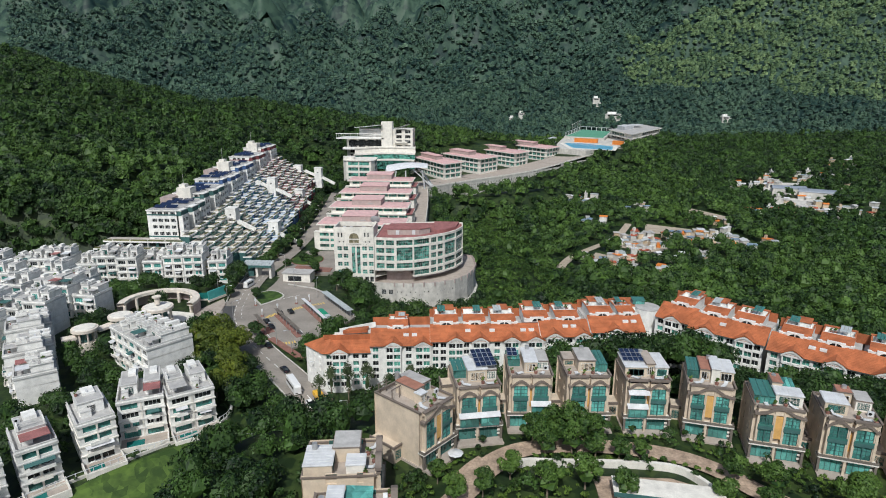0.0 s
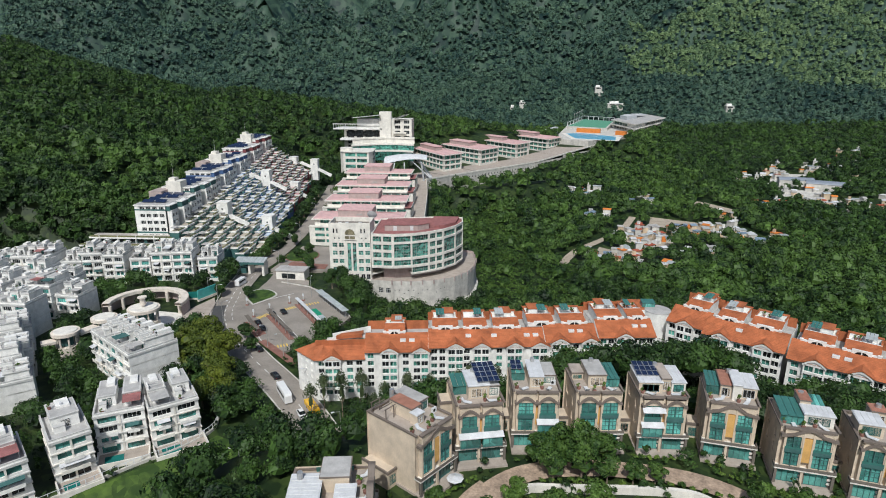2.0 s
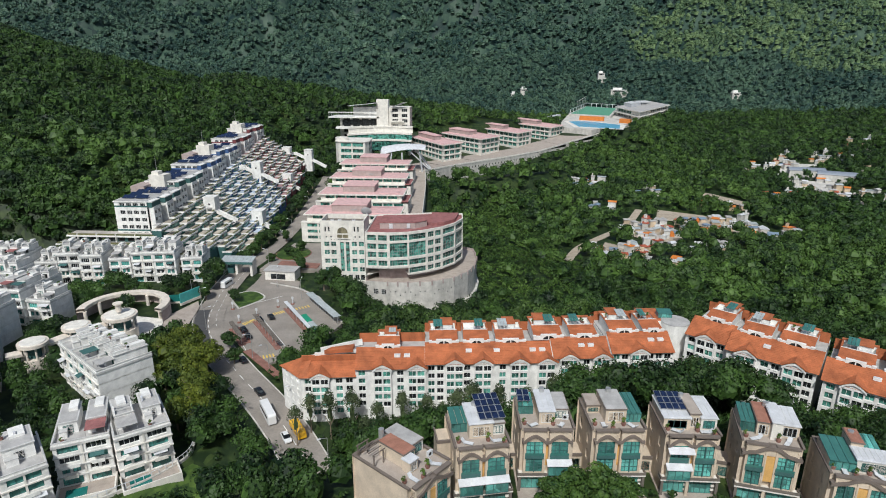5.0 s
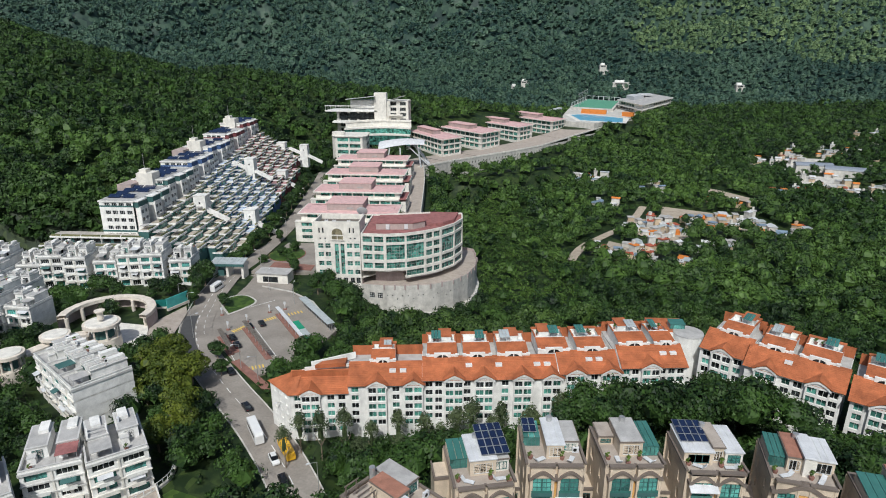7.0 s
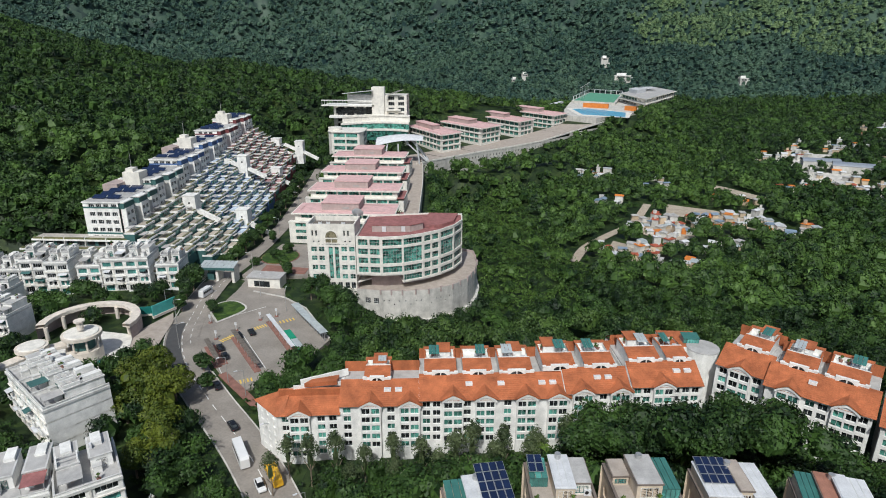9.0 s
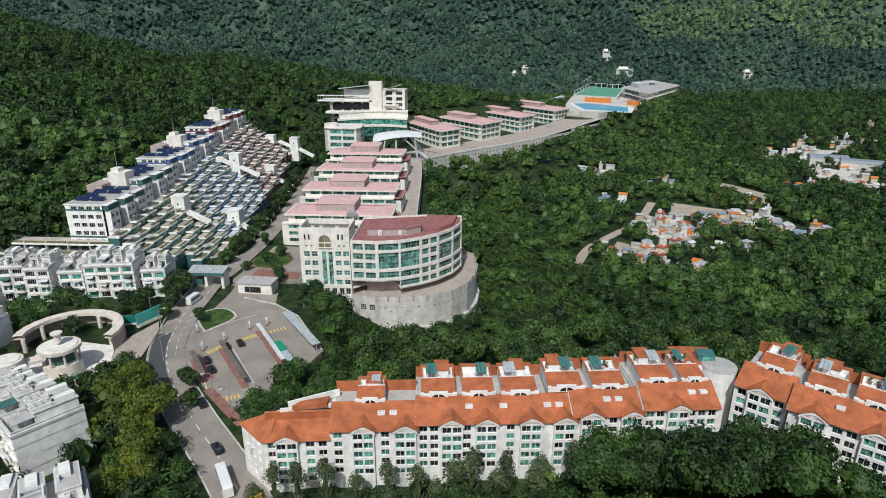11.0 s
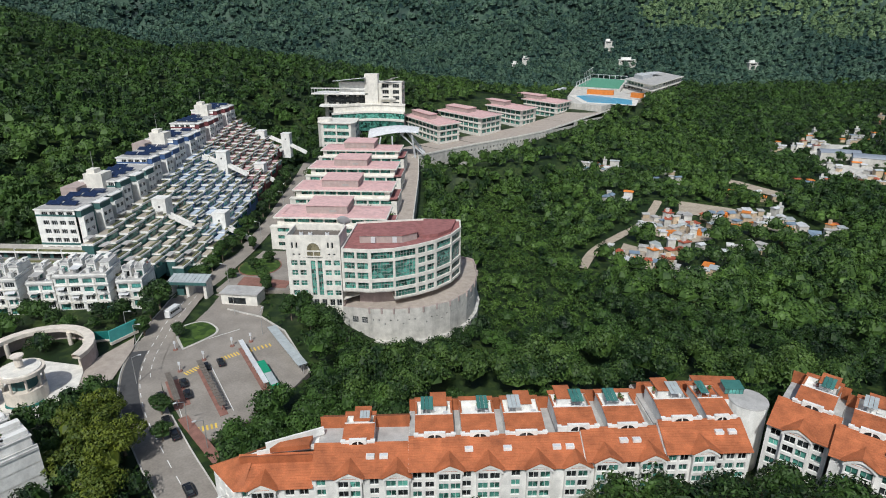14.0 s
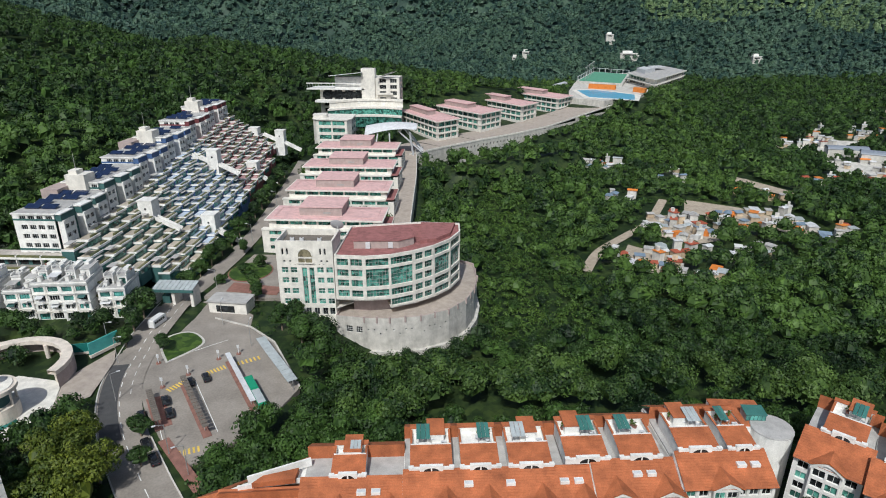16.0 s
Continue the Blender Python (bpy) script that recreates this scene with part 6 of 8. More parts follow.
# upper slab, section by section
for k in range(6):
    tint, mat = TINTS[min(2, k // 2)]
    y0, z1 = 258.5 + 28 * k, 43.2 + 2.75 * k
    x0, x1 = -144.2 - 1.6 * k, -129.6 - 1.9 * k
    s = thing("terrace_slab", f"white slab of flats with {tint} bands and rooftop solar panels", "apartment block", pose((x0 + x1) / 2, y0 + 14, z1 - 16), "hillside slab sections")
    zb = z1 - 15.2
    if k == 0:
        under(part("base", Shape().box(x0 + 0.5, y0 + 0.5, 14, x1 - 0.5, y0 + 28, zb + 0.5), M_WHITE), s)
    else:
        under(part("base", Shape().box(x0 + 0.5, y0, 14, x1 - 0.5, y0 + 28, zb + 0.5), M_WHITE), s)
    under(part("core", Shape().box(x0 + 0.5, y0 + 0.6, zb, x1 - 0.6, y0 + 27.6, z1 - 0.4), mat), s)
    front = [(u - 1.05, u + 1.05, zb + 3.05 * f + 0.85, zb + 3.05 * f + 2.4, "dark", 3, 1) for f in range(5) for u in (3.2, 6.0, 8.8, 11.8)]
    facade(s, ID, (x0, y0), (x1 - 1.0, y0), zb, z1, front, M_WHITE)
    under(part("band", Shape().box(x0 - 0.06, y0 - 0.07, zb + 3.0, x1 - 0.94, y0 + 0.1, zb + 3.7).box(x0 - 0.06, y0 - 0.07, z1 - 2.2, x1 - 0.94, y0 + 0.1, z1 - 1.6), mat, None, f"{tint} band"), s)
    under(part("base_glazing", Shape().box(x1 - 0.45, y0 + 0.8, zb - 2.4, x1 - 0.3, y0 + 27.4, zb + 2.2), M_GLASS, None, "dark green glazed lower floors"), s)
    under(part("base_ledge", Shape().box(x1 - 0.5, y0 + 0.3, zb - 0.2, x1 + 1.3, y0 + 27.8, zb + 0.45), mat, None, f"{tint} ledge"), s)
    under(part("ledge_coping", Shape().box(x1 + 1.05, y0 + 0.2, zb + 0.45, x1 + 1.4, y0 + 27.9, zb + 0.7), M_LGREY), s)
    for b in range(3):
        ya, yb = y0 + 0.6 + 9.3 * b, y0 + 0.6 + 9.3 * b + 5.6
        out = x1 + 1.4 + (0.9 if b == 1 else 0)
        holes = [(u - 0.95, u + 0.95, zb + 3.05 * f + 0.9, zb + 3.05 * f + 2.4, "dark", 3, 1) for f in range(1, 4) for u in (1.5, 4.1)]
        facade(s, ID, (out, ya), (out, yb), zb + 2.6, z1 - 2.3, holes, M_WHITE, name="bay_wall")
        facade(s, ID, (x1 - 1.2, ya), (out, ya), zb + 2.6, z1 - 2.3, [], M_WHITE, name="bay_side")
        under(part("bay_body", Shape().box(x1 - 1.2, ya + 0.35, zb + 2.6, out - 0.35, yb, z1 - 2.32).box(x1 - 1.2, ya + 0.02, z1 - 2.6, out - 0.02, yb, z1 - 2.25), M_WHITE), s)
        under(part("air_conditioner", Shape().box(out, ya + 2.4, zb + 4.2, out + 0.5, ya + 3.2, zb + 4.8), M_PALER), s)
        under(part("air_conditioner", Shape().box(out, ya + 2.4, zb + 7.3, out + 0.5, ya + 3.2, zb + 7.9), M_PALER), s)
        under(part("setback", Shape().box(x1 - 5.5, ya - 0.2, z1 - 2.4, out - 0.5, yb + 0.2, z1 - 0.2), mat), s)
        under(part("setback_roof", Shape().box(x1 - 5.8, ya - 0.5, z1 - 0.2, out - 0.2, yb + 0.5, z1 + 0.15), M_WHITE), s)
    under(part("top_slab", Shape().box(x0 - 0.3, y0 - 0.3, z1 - 0.15, x1 - 0.6, y0 + 27.8, z1 + 0.25), M_WHITE), s)
    under(part("roof", Shape().box(x0 + 0.1, y0 + 0.1, z1 + 0.2, x1 - 1.0, y0 + 27.5, z1 + 0.34), M_GREYR), s)
    for b in range(4):
        for a in range(2):
            yp, xp = y0 + 4 + 5.4 * b, x0 + 1.2 + 5.6 * a
            pan = Shape().add([(xp, yp, z1 + 0.7), (xp + 5.0, yp, z1 + 0.7), (xp + 5.0, yp + 2.6, z1 + 1.5), (xp, yp + 2.6, z1 + 1.5), (xp, yp, z1 + 0.6), (xp + 5.0, yp, z1 + 0.6), (xp + 5.0, yp + 2.6, z1 + 1.4), (xp, yp + 2.6, z1 + 1.4)],
                              [(0, 1, 2, 3), (7, 6, 5, 4), (0, 4, 5, 1), (1, 5, 6, 2), (2, 6, 7, 3), (3, 7, 4, 0)])
            if rt.random() < 0.85:
                under(part("solar_array", pan, M_SOLAR, None, "tilted blue solar array"), s)
    if k in (1, 3, 5):
        under(part("lift_house", Shape().box(x0 + 3, y0 - 2, z1 - 3, x0 + 10, y0 + 4.5, z1 + 3.2).box(x0 + 4, y0 - 1, z1 + 3.2, x0 + 7, y0 + 3, z1 + 4.6), M_CREAM), s)
        under(part("aerial", Shape().tube(x0 + 5, y0 + 2, z1 + 4.6, z1 + 11, 0.12, 0.06, 6), M_METAL), s)
    if k in (0, 2):
        under(part("grey_store", Shape().box(x0 - 4, y0 + 20, z1 - 4, x0 + 2, y0 + 30, z1 + 2.2), M_PINKD), s)

# low tiers at the near end
for i, (xa, xb, ya, z) in enumerate(((-163, -127, 254.5, 30.0), (-166, -121, 251.5, 27.2), (-164, -113, 248.5, 24.4), (-160, -106, 246.0, 21.0))):
    t = thing("terrace_tier", "long white tier of flats with hedge-topped ledge", "terrace flat", pose((xa + xb) / 2, ya, z - 3), "near terrace tiers")
    under(part("body", Shape().box(xa, ya + 0.5, 13.5, xb, ya + 6, z - 0.2), M_DTEAL), t)
    under(part("ledge", Shape().box(xa - 0.4, ya - 0.6, z - 0.5, xb + 0.4, ya + 6, z + 0.1), M_WHITE), t)
    under(part("hedge", Shape().box(xa, ya - 0.3, z + 0.1, xb, ya + 0.7, z + 0.6), M_PLANT), t)
    under(part("deck", Shape().box(xa, ya + 0.8, z + 0.1, xb, ya + 6, z + 0.2), M_DECKT), t)
    for u in range(int((xb - xa) / 4)):
        under(part("glazing", Shape().box(xa + 4 * u + 0.5, ya + 0.42, z - 2.4, xa + 4 * u + 3.2, ya + 0.52, z - 0.6), M_DARK), t)
        if u % 2:
            under(part("partition", Shape().box(xa + 4 * u - 0.1, ya - 0.5, z - 2.6, xa + 4 * u + 0.15, ya + 0.5, z + 0.8), M_WHITE), t)

# white stair towers with their covered flights
for x, y, z, w in ((-120.5, 293, 37.4, 5.4), (-104.2, 308, 27.4, 5.4), (-119.6, 354, 43.6, 5.0), (-110.5, 378, 32.5, 5.4), (-122.0, 417, 43.0, 5.2), (-108.6, 421, 41.0, 5.0)):
    t = thing("stair_tower", "plain white stair tower standing out of the terraces", "stair tower", pose(x, y, z - 12), "terrace stair towers")
    under(part("shaft", Shape().box(x - w / 2, y - 0.3, z - 14, x + w / 2, y + w - 0.3, z), M_WHITE), t)
    under(part("cap", Shape().box(x - w / 2 - 0.15, y - 0.45, z, x + w / 2 + 0.15, y + w - 0.15, z + 0.3), M_WHITE), t)
    under(part("slit_window", Shape().box(x - 0.35, y - 0.36, z - 3.4, x + 0.35, y - 0.28, z - 2.6), M_DARK), t)
    for d0, d1, h0, h1 in ((w / 2, w / 2 + 9, -6.5, -11.0), (-w / 2 - 7, -w / 2, 1.0 - 3, -5.0)):
        f = Shape()
        for dy in (0.2, 2.4):
            f.beam((x + d0, y + dy, z + h0), (x + d1, y + dy, z + h1), 0.3, 1.5)
        under(part("flight_wall", f, M_WHITE), t)
        under(part("flight", Shape().beam((x + d0, y + 1.3, z + h0 - 0.7), (x + d1, y + 1.3, z + h1 - 0.7), 2.2, 0.4), M_GREYR), t)

# ---- white town houses ----
def white_house(M, w, d, floors, seed, label, group, units=2, storey=2.9, pent=True, garden=False, blank_right=False, balcony=True):
    r = random.Random(seed)
    h = thing("town_house", label, "house", M, group)
    z1 = floors * storey
    part("body", Shape().box(0.4, 0.45, -2, w - 0.4, d - 0.4, z1 - 0.1), M_WHITE, h)
    uw = w / units
    holes = []
    for f in range(floors):
        for u in range(units):
            c = uw * (u + 0.5)
            half = uw * (0.36 if f != 1 else 0.33)
            z = storey * f + 0.6
            kind = "teal" if r.random() < 0.6 else "dark"
            if f == 1:
                holes += [(c - half, c - 0.25, z, z + 1.5, kind, 2, 1), (c + 0.25, c + half, z, z + 1.5, kind, 2, 1)]
            else:
                holes.append((c - half, c + half, z - (0.4 if f == 0 else 0), z + 1.6, kind, 4, 1))
    facade(h, M, (0, 0), (w, 0), -2, z1, holes, M_WHITE, depth=0.35)
    facade(h, M, (0, d), (0, 0), -2, z1, [(d * 0.4, d * 0.4 + 0.7, storey * f + 1, storey * f + 2.1, "dark", 1, 1) for f in range(floors)] if garden else [], M_WHITE, name="side_wall")
    facade(h, M, (w, 0), (w, d), -2, z1, [] if blank_right or not garden else [(d * 0.5, d * 0.5 + 0.7, storey * f + 1, storey * f + 2.1, "dark", 1, 1) for f in range(floors)], M_WHITE, name="side_wall")
    facade(h, M, (w, d), (0, d), -2, z1, [], M_WHITE, name="rear_wall")
    for f in range(1, floors + 1):
        z, e = storey * f, 0.18
        side = w + e if f == floors or not blank_right else w
        inner = w - 0.05 if f == floors or not blank_right else w - 0.2
        line = [(-e, -0.3), (side, -0.3), (side, d), (inner, d), (inner, 0.1), (0.05, 0.1), (0.05, d), (-e, d)]
        part("cornice", Shape().prism(line, z - 0.26, z + (0.3 if f == floors else 0.02)), M_LGREY if f == floors or seed % 2 else M_CREAM, h)
    part("pier", Shape().box(w / 2 - 0.2, -0.2, -1, w / 2 + 0.2, 0.06, z1), M_CREAM, h)
    if balcony:
        for f in (1, 2)[: floors - 1]:
            for u in range(units):
                c, q = uw * (u + 0.5), uw * (0.36 if (f + u + seed) % 2 else 0.24)
                z = storey * f
                part("balcony", Shape().box(c - q, -1.1, z - 0.12, c + q, 0.02, z + 0.1).box(c - q, -1.1, z + 0.1, c + q, -0.98, z + 0.72).weld(), M_CREAM if f == 1 else M_WHITE, h)
                if (seed + u + f) % 3 == 0:
                    part("awning", slab(Shape(), c - q - 0.1, c + q + 0.1, -1.5, 0.0, z + 1.95, z + 2.3, 0.08), M_DTEAL if seed % 2 else M_PALER, h, "small balcony awning")
    part("roof_deck", Shape().box(0.1, 0.1, z1 - 0.1, w - 0.1, d - 0.1, z1 + 0.02), M_GREYR, h)
    if pent:
        for u in range(units):
            x0, x1 = u * uw + uw * 0.18, u * uw + uw * 0.86
            y0 = d * r.uniform(0.3, 0.42)
            hh = r.uniform(2.5, 3.2)
            part("penthouse", Shape().box(x0, y0, z1, x1, d - 0.6, z1 + hh), M_WHITE, h)
            part("penthouse_coping", Shape().box(x0 - 0.2, y0 - 0.2, z1 + hh, x1 + 0.2, d - 0.4, z1 + hh + 0.22), M_LGREY, h)
            part("penthouse_roof", Shape().box(x0 + 0.15, y0 + 0.15, z1 + hh + 0.2, x1 - 0.15, d - 0.75, z1 + hh + 0.26), M_GREYR, h)
            ux = x0 + (x1 - x0) * r.uniform(0.05, 0.45)
            part("stair_head", Shape().box(ux, d * 0.66, z1 + hh, ux + (x1 - x0) * 0.5, d - 0.7, z1 + hh + r.uniform(0.6, 1.3)), M_WHITE, h)
            if r.random() < 0.6:
                for k in range(2):
                    part("roof_beam", Shape().box(x0 + 0.3, y0 + 0.7 + 1.3 * k, z1 + hh + 0.9, x1 - 0.3, y0 + 0.85 + 1.3 * k, z1 + hh + 1.05), M_LGREY, h)
                part("beam_wall", Shape().box(x0, y0, z1 + hh + 0.2, x0 + 0.25, d * 0.6, z1 + hh + 1.05), M_WHITE, h)
                part("beam_wall", Shape().box(x1 - 0.25, y0, z1 + hh + 0.2, x1, d * 0.6, z1 + hh + 1.05), M_WHITE, h)
            part("penthouse_window", window_mesh("teal" if r.random() < 0.5 else "dark", 1.8, 1.9, 2, 1), None, h).matrix_basis = pose((x0 + x1) / 2, y0 - 0.03, z1 + 0.2)
            for k in range(r.randrange(1, 4)):
                ROOF_SPOTS.append((M, x0 + 0.5 + 1.1 * k, d * 0.62 + r.uniform(0, 2), z1 + hh + 0.3))
            if r.random() < 0.45:
                cov = Shape().box(x0 - 0.1, 0.6, z1 + 2.1, x1 + 0.2, y0 + 0.2, z1 + 2.2)
                part("terrace_cover", cov, r.choice((M_PALER, M_DTEAL, M_GREYR, M_DKRED)), h)
                for px in (x0, x1):
                    part("cover_post", Shape().box(px, 0.7, z1, px + 0.08, 0.78, z1 + 2.1), M_METAL, h)
            part("roof_step", Shape().box(x0 + 0.2, y0 - 1.6, z1, x0 + 0.2 + (x1 - x0) * 0.4, y0, z1 + 1.5), M_WHITE, h)
            part("step_coping", Shape().box(x0 + 0.1, y0 - 1.7, z1 + 1.5, x0 + 0.3 + (x1 - x0) * 0.4, y0 - 0.02, z1 + 1.62), M_LGREY, h)
            ROOF_SPOTS.append((M, x0 + 0.8, 1.4, z1 + 0.02))
        part("parapet", Shape().prism([(0, 0), (w, 0), (w, d), (w - 0.18, d), (w - 0.18, 0.18), (0.18, 0.18), (0.18, d), (0, d)], z1, z1 + 0.8), M_WHITE, h)
        part("parapet_coping", Shape().prism([(-0.08, -0.08), (w + 0.08, -0.08), (w + 0.08, d), (w - 0.26, d), (w - 0.26, 0.26), (0.26, 0.26), (0.26, d), (-0.08, d)], z1 + 0.8, z1 + 0.92), M_LGREY, h)
    if garden:
        gy = -5.5
        part("garden_wall", Shape().prism([(-0.3, gy - 0.3), (w + 0.3, gy - 0.3), (w + 0.3, 0), (w, 0), (w, gy), (0, gy), (0, 0), (-0.3, 0)], -2.5, 0.95), M_CREAM, h)
        part("garden_paving", Shape().box(0, gy, -0.3, w, 0, 0.0), M_PAVE, h)
        part("garden_pool", Shape().box(w * 0.12, gy + 0.7, 0.0, w * 0.5, -1.4, 0.06), M_WATER, h, "small turquoise pool")
    return h


ROOF_SPOTS = []
LW = "white town house with teal windows and roof rooms"
# houses along the fence
white_house(placed(-93.0, 107.6, 12.9, 45), 7.6, 12, 4, 1, "white detached house with red roof awning and terrace", "houses along the fence", units=1, garden=True, storey=2.45)
white_house(placed(-86.8, 118.2, 12.9, 43), 7.8, 13, 4, 2, LW, "houses along the fence", units=1, garden=True, storey=2.45)
white_house(placed(-83.8, 128.6, 12.9, 27), 10.4, 13, 4, 3, LW, "houses along the fence", garden=True, storey=2.45)
white_house(placed(-72.6, 131.9, 12.9, 37), 10.8, 13, 4, 4, LW, "houses along the fence", garden=True, storey=2.45)
white_house(placed(-98.6, 99.0, 12.9, 47), 7.6, 12, 4, 5, LW, "houses along the fence", units=1, garden=True, storey=2.45)
# rows behind, each ending in a blank wall
_t = Vector((0.795, -0.607))
for i in range(3):
    p = Vector((-90.0, 154.6)) - _t * 8.4 * (i + 1)
    white_house(placed(p.x, p.y, 13.2, -37.4), 8.3, 13.5 - 1.4 * i, 4, 20 + i, LW, "row beside the clubhouse", blank_right=i == 0)
_t = Vector((0.60, -0.80))
for i in range(5):
    p = Vector((-119.5, 141.0)) - _t * 10.2 * (i + 1)
    white_house(placed(p.x - 1.6 * (i % 2), p.y - 1.2 * (i % 2), 12.6, -53), 9.2, 10.0, 3 + (i % 2), 40 + i, LW, "inner row", blank_right=i == 0)
for j, (cx, cy, n, head) in enumerate(((-137, 205, 4, -6), (-143, 188, 4, -4), (-152, 172, 3, -8), (-160, 156, 3, -10), (-150, 221, 5, 2))):
    for i in range(n):
        p = Vector((cx, cy)) - Vector((math.cos(radians(head)), math.sin(radians(head)))) * 9.7 * (i + 1)
        white_house(placed(p.x, p.y - 1.2 * (i % 2), 12.8 + 0.6 * ((i + j) % 3), head), 9.0, 9.5 + 1.5 * (i % 2), 3 + (i + j) % 2, 60 + 10 * j + i, LW, "packed rows", blank_right=i == 0)
# long row under the terraces
for i in range(12):
    p = Vector((-103.4, 244.2)) + Vector((-0.987, -0.16)) * 8.9 * (i + 1)
    white_house(placed(p.x, p.y + (1.8, -0.6, 0.9)[i % 3], 15.2 + 0.5 * (i % 2), 9.2), 7.9, 11.5, 4 if i % 3 else 3, 110 + i, "white row house with stepped balconies and teal awnings", "long row", blank_right=i == 0)

# ---- clubhouse ----
club = thing("clubhouse", "cream clubhouse with round canopies and a curved arcade", "clubhouse", pose(-115, 200, 13))
for x, y, z, r in ((-123.6, 177.4, 21.4, 4.0), (-118.4, 189.0, 21.4, 4.0), (-109.6, 197.2, 21.6, 5.2)):
    under(part("round_canopy", Shape().tube(x, y, z - 0.9, z, r, r, 32), M_SAND), club)
    under(part("canopy_cap", Shape().tube(x, y, z, z + 0.25, r - 0.7, r - 0.8, 32), M_CREAM), club)
    under(part("drum", Shape().tube(x, y, 12.5, z - 0.9, r - 2.3, n=28), M_DTEAL), club)
    under(part("drum_base", Shape().tube(x, y, 12.5, z - 4.6, r - 0.5, n=28), M_SAND), club)
    for k in range(8):
        a = k * math.pi / 4
        under(part("column", Shape().tube(x + (r - 0.9) * math.cos(a), y + (r - 0.9) * math.sin(a), 12.5, z - 0.9, 0.28, n=10), M_SAND), club)
under(part("lantern", Shape().tube(-109.6, 197.2, 22.5, 25.0, 0.9, n=12).tube(-109.6, 197.2, 25.0, 25.4, 1.5, n=14), M_SAND), club)
for (a, b) in (((-122, 180.5), (-119.5, 186)), ((-117, 191), (-112.5, 194.5)), ((-128, 172), (-125, 174.5))):
    under(part("link_roof", Shape().beam((*a, 19.2), (*b, 19.2), 3.4, 0.8), M_SAND), club)
arc = Shape()
inner = Shape()
_n = 16
_pt = lambda k, r: (-117.0 + r * math.cos(math.radians(200 - 210 * k / _n)), 211.5 + r * math.sin(math.radians(200 - 210 * k / _n)))
for k in range(_n):
    o0, o1, i0, i1 = _pt(k, 14.5), _pt(k + 1, 14.5), _pt(k, 11.9), _pt(k + 1, 11.9)
    arc.add([(*i0, 17.4), (*i1, 17.4), (*o1, 17.4), (*o0, 17.4), (*i0, 18.5), (*i1, 18.5), (*o1, 18.5), (*o0, 18.5)], [(3, 2, 1, 0), (4, 5, 6, 7), (0, 1, 5, 4), (2, 3, 7, 6)])
    inner.quad((*o0, 13), (*o1, 13), (*o1, 17.4), (*o0, 17.4))
    if k % 3 == 0:
        under(part("arcade_pier", Shape().tube(i0[0], i0[1], 12.5, 17.4, 0.6, n=10), M_SAND), club)
under(part("arcade_roof", arc.weld(), M_SAND), club)
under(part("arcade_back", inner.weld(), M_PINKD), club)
for (a, b, z0, z1, m, lab) in (((-111.6, 224.6), (-104.0, 226.6), 14, 16.6, M_WATER, "green water wall"), ((-103.2, 223.0), (-99.5, 231.0), 14.6, 18.2, material("turquoise_panel", (0.07, 0.36, 0.34), 0.3), "turquoise glass wall")):
    under(part("feature_wall", Shape().beam((*a, (z0 + z1) / 2), (*b, (z0 + z1) / 2), 0.4, z1 - z0), m, None, lab), club)
    under(part("wall_base", Shape().beam((*a, z0 - 0.4), (*b, z0 - 0.4), 0.9, 0.9), M_SAND), club)
under(part("plaza", Shape().prism([(-120, 188), (-101, 189), (-99, 200), (-104, 212), (-117, 214), (-124, 206)], 12.6, 13.5), M_CREAM), club)
_pool = Shape()
_pool.add([(-108.7 + (4.6 + 0.7 * math.sin(3 * a)) * math.cos(a), 194.3 + (3.0 + 0.5 * math.cos(2 * a)) * math.sin(a), 13.56) for a in [2 * math.pi * i / 28 for i in range(28)]], [tuple(range(28))])
pool = part("swimming_pool", _pool, M_WATER)
tagged(pool, "kidney-shaped turquoise pool beside the clubhouse", "pool")

# ---- village in the valley ----
rv = random.Random(21)
V_WALLS = [material("village_wall_white", (0.58, 0.56, 0.52), 0.85, obrand=0.15, dirt=0.3), material("village_wall_tan", (0.56, 0.44, 0.31), 0.85, obrand=0.2, dirt=0.3)]
V_ROOFS = [(material("rust_red_sheet", (0.36, 0.09, 0.05), 0.8, obrand=0.3), "rust-red"), (M_ORANGE, "orange"), (M_PALER, "pale metal"), (material("blue_sheet", (0.20, 0.27, 0.35), 0.6, dirt=0.2), "grey-blue"), (M_GREYR, "grey"), (material("white_sheet", (0.60, 0.60, 0.59), 0.6, obrand=0.2, dirt=0.35), "white"), (M_PBLUE, "pale blue")]


def village_house(x, y, w, d, h, turn, wall, roof, gable):
    mat, word = roof
    z = ground_z(x, y)
    v = thing("village_house", f"small village house with {word} {'pitched' if gable else 'flat'} roof", "house", pose(x, y, z, 0, 0, turn), "village houses")
    part("wall", Shape().box(-w / 2, -d / 2, -2, w / 2, d / 2, h), wall, v)
    if gable:
        part("roof", Shape().add([(-w / 2 - 0.4, -d / 2 - 0.4, h), (w / 2 + 0.4, -d / 2 - 0.4, h), (w / 2 + 0.4, 0, h + d * 0.22), (-w / 2 - 0.4, 0, h + d * 0.22), (w / 2 + 0.4, d / 2 + 0.4, h), (-w / 2 - 0.4, d / 2 + 0.4, h)],
                                 [(0, 1, 2, 3), (3, 2, 4, 5), (1, 4, 2), (0, 3, 5), (0, 5, 4, 1)]), mat, v)
    else:
        part("roof", Shape().box(-w / 2 - 0.3, -d / 2 - 0.3, h, w / 2 + 0.3, d / 2 + 0.3, h + 0.25), mat, v)
        if h > 4:
            part("stair_hood", Shape().box(-w / 4, 0, h + 0.25, w / 6, d / 3, h + 2.2), wall, v)
    return v


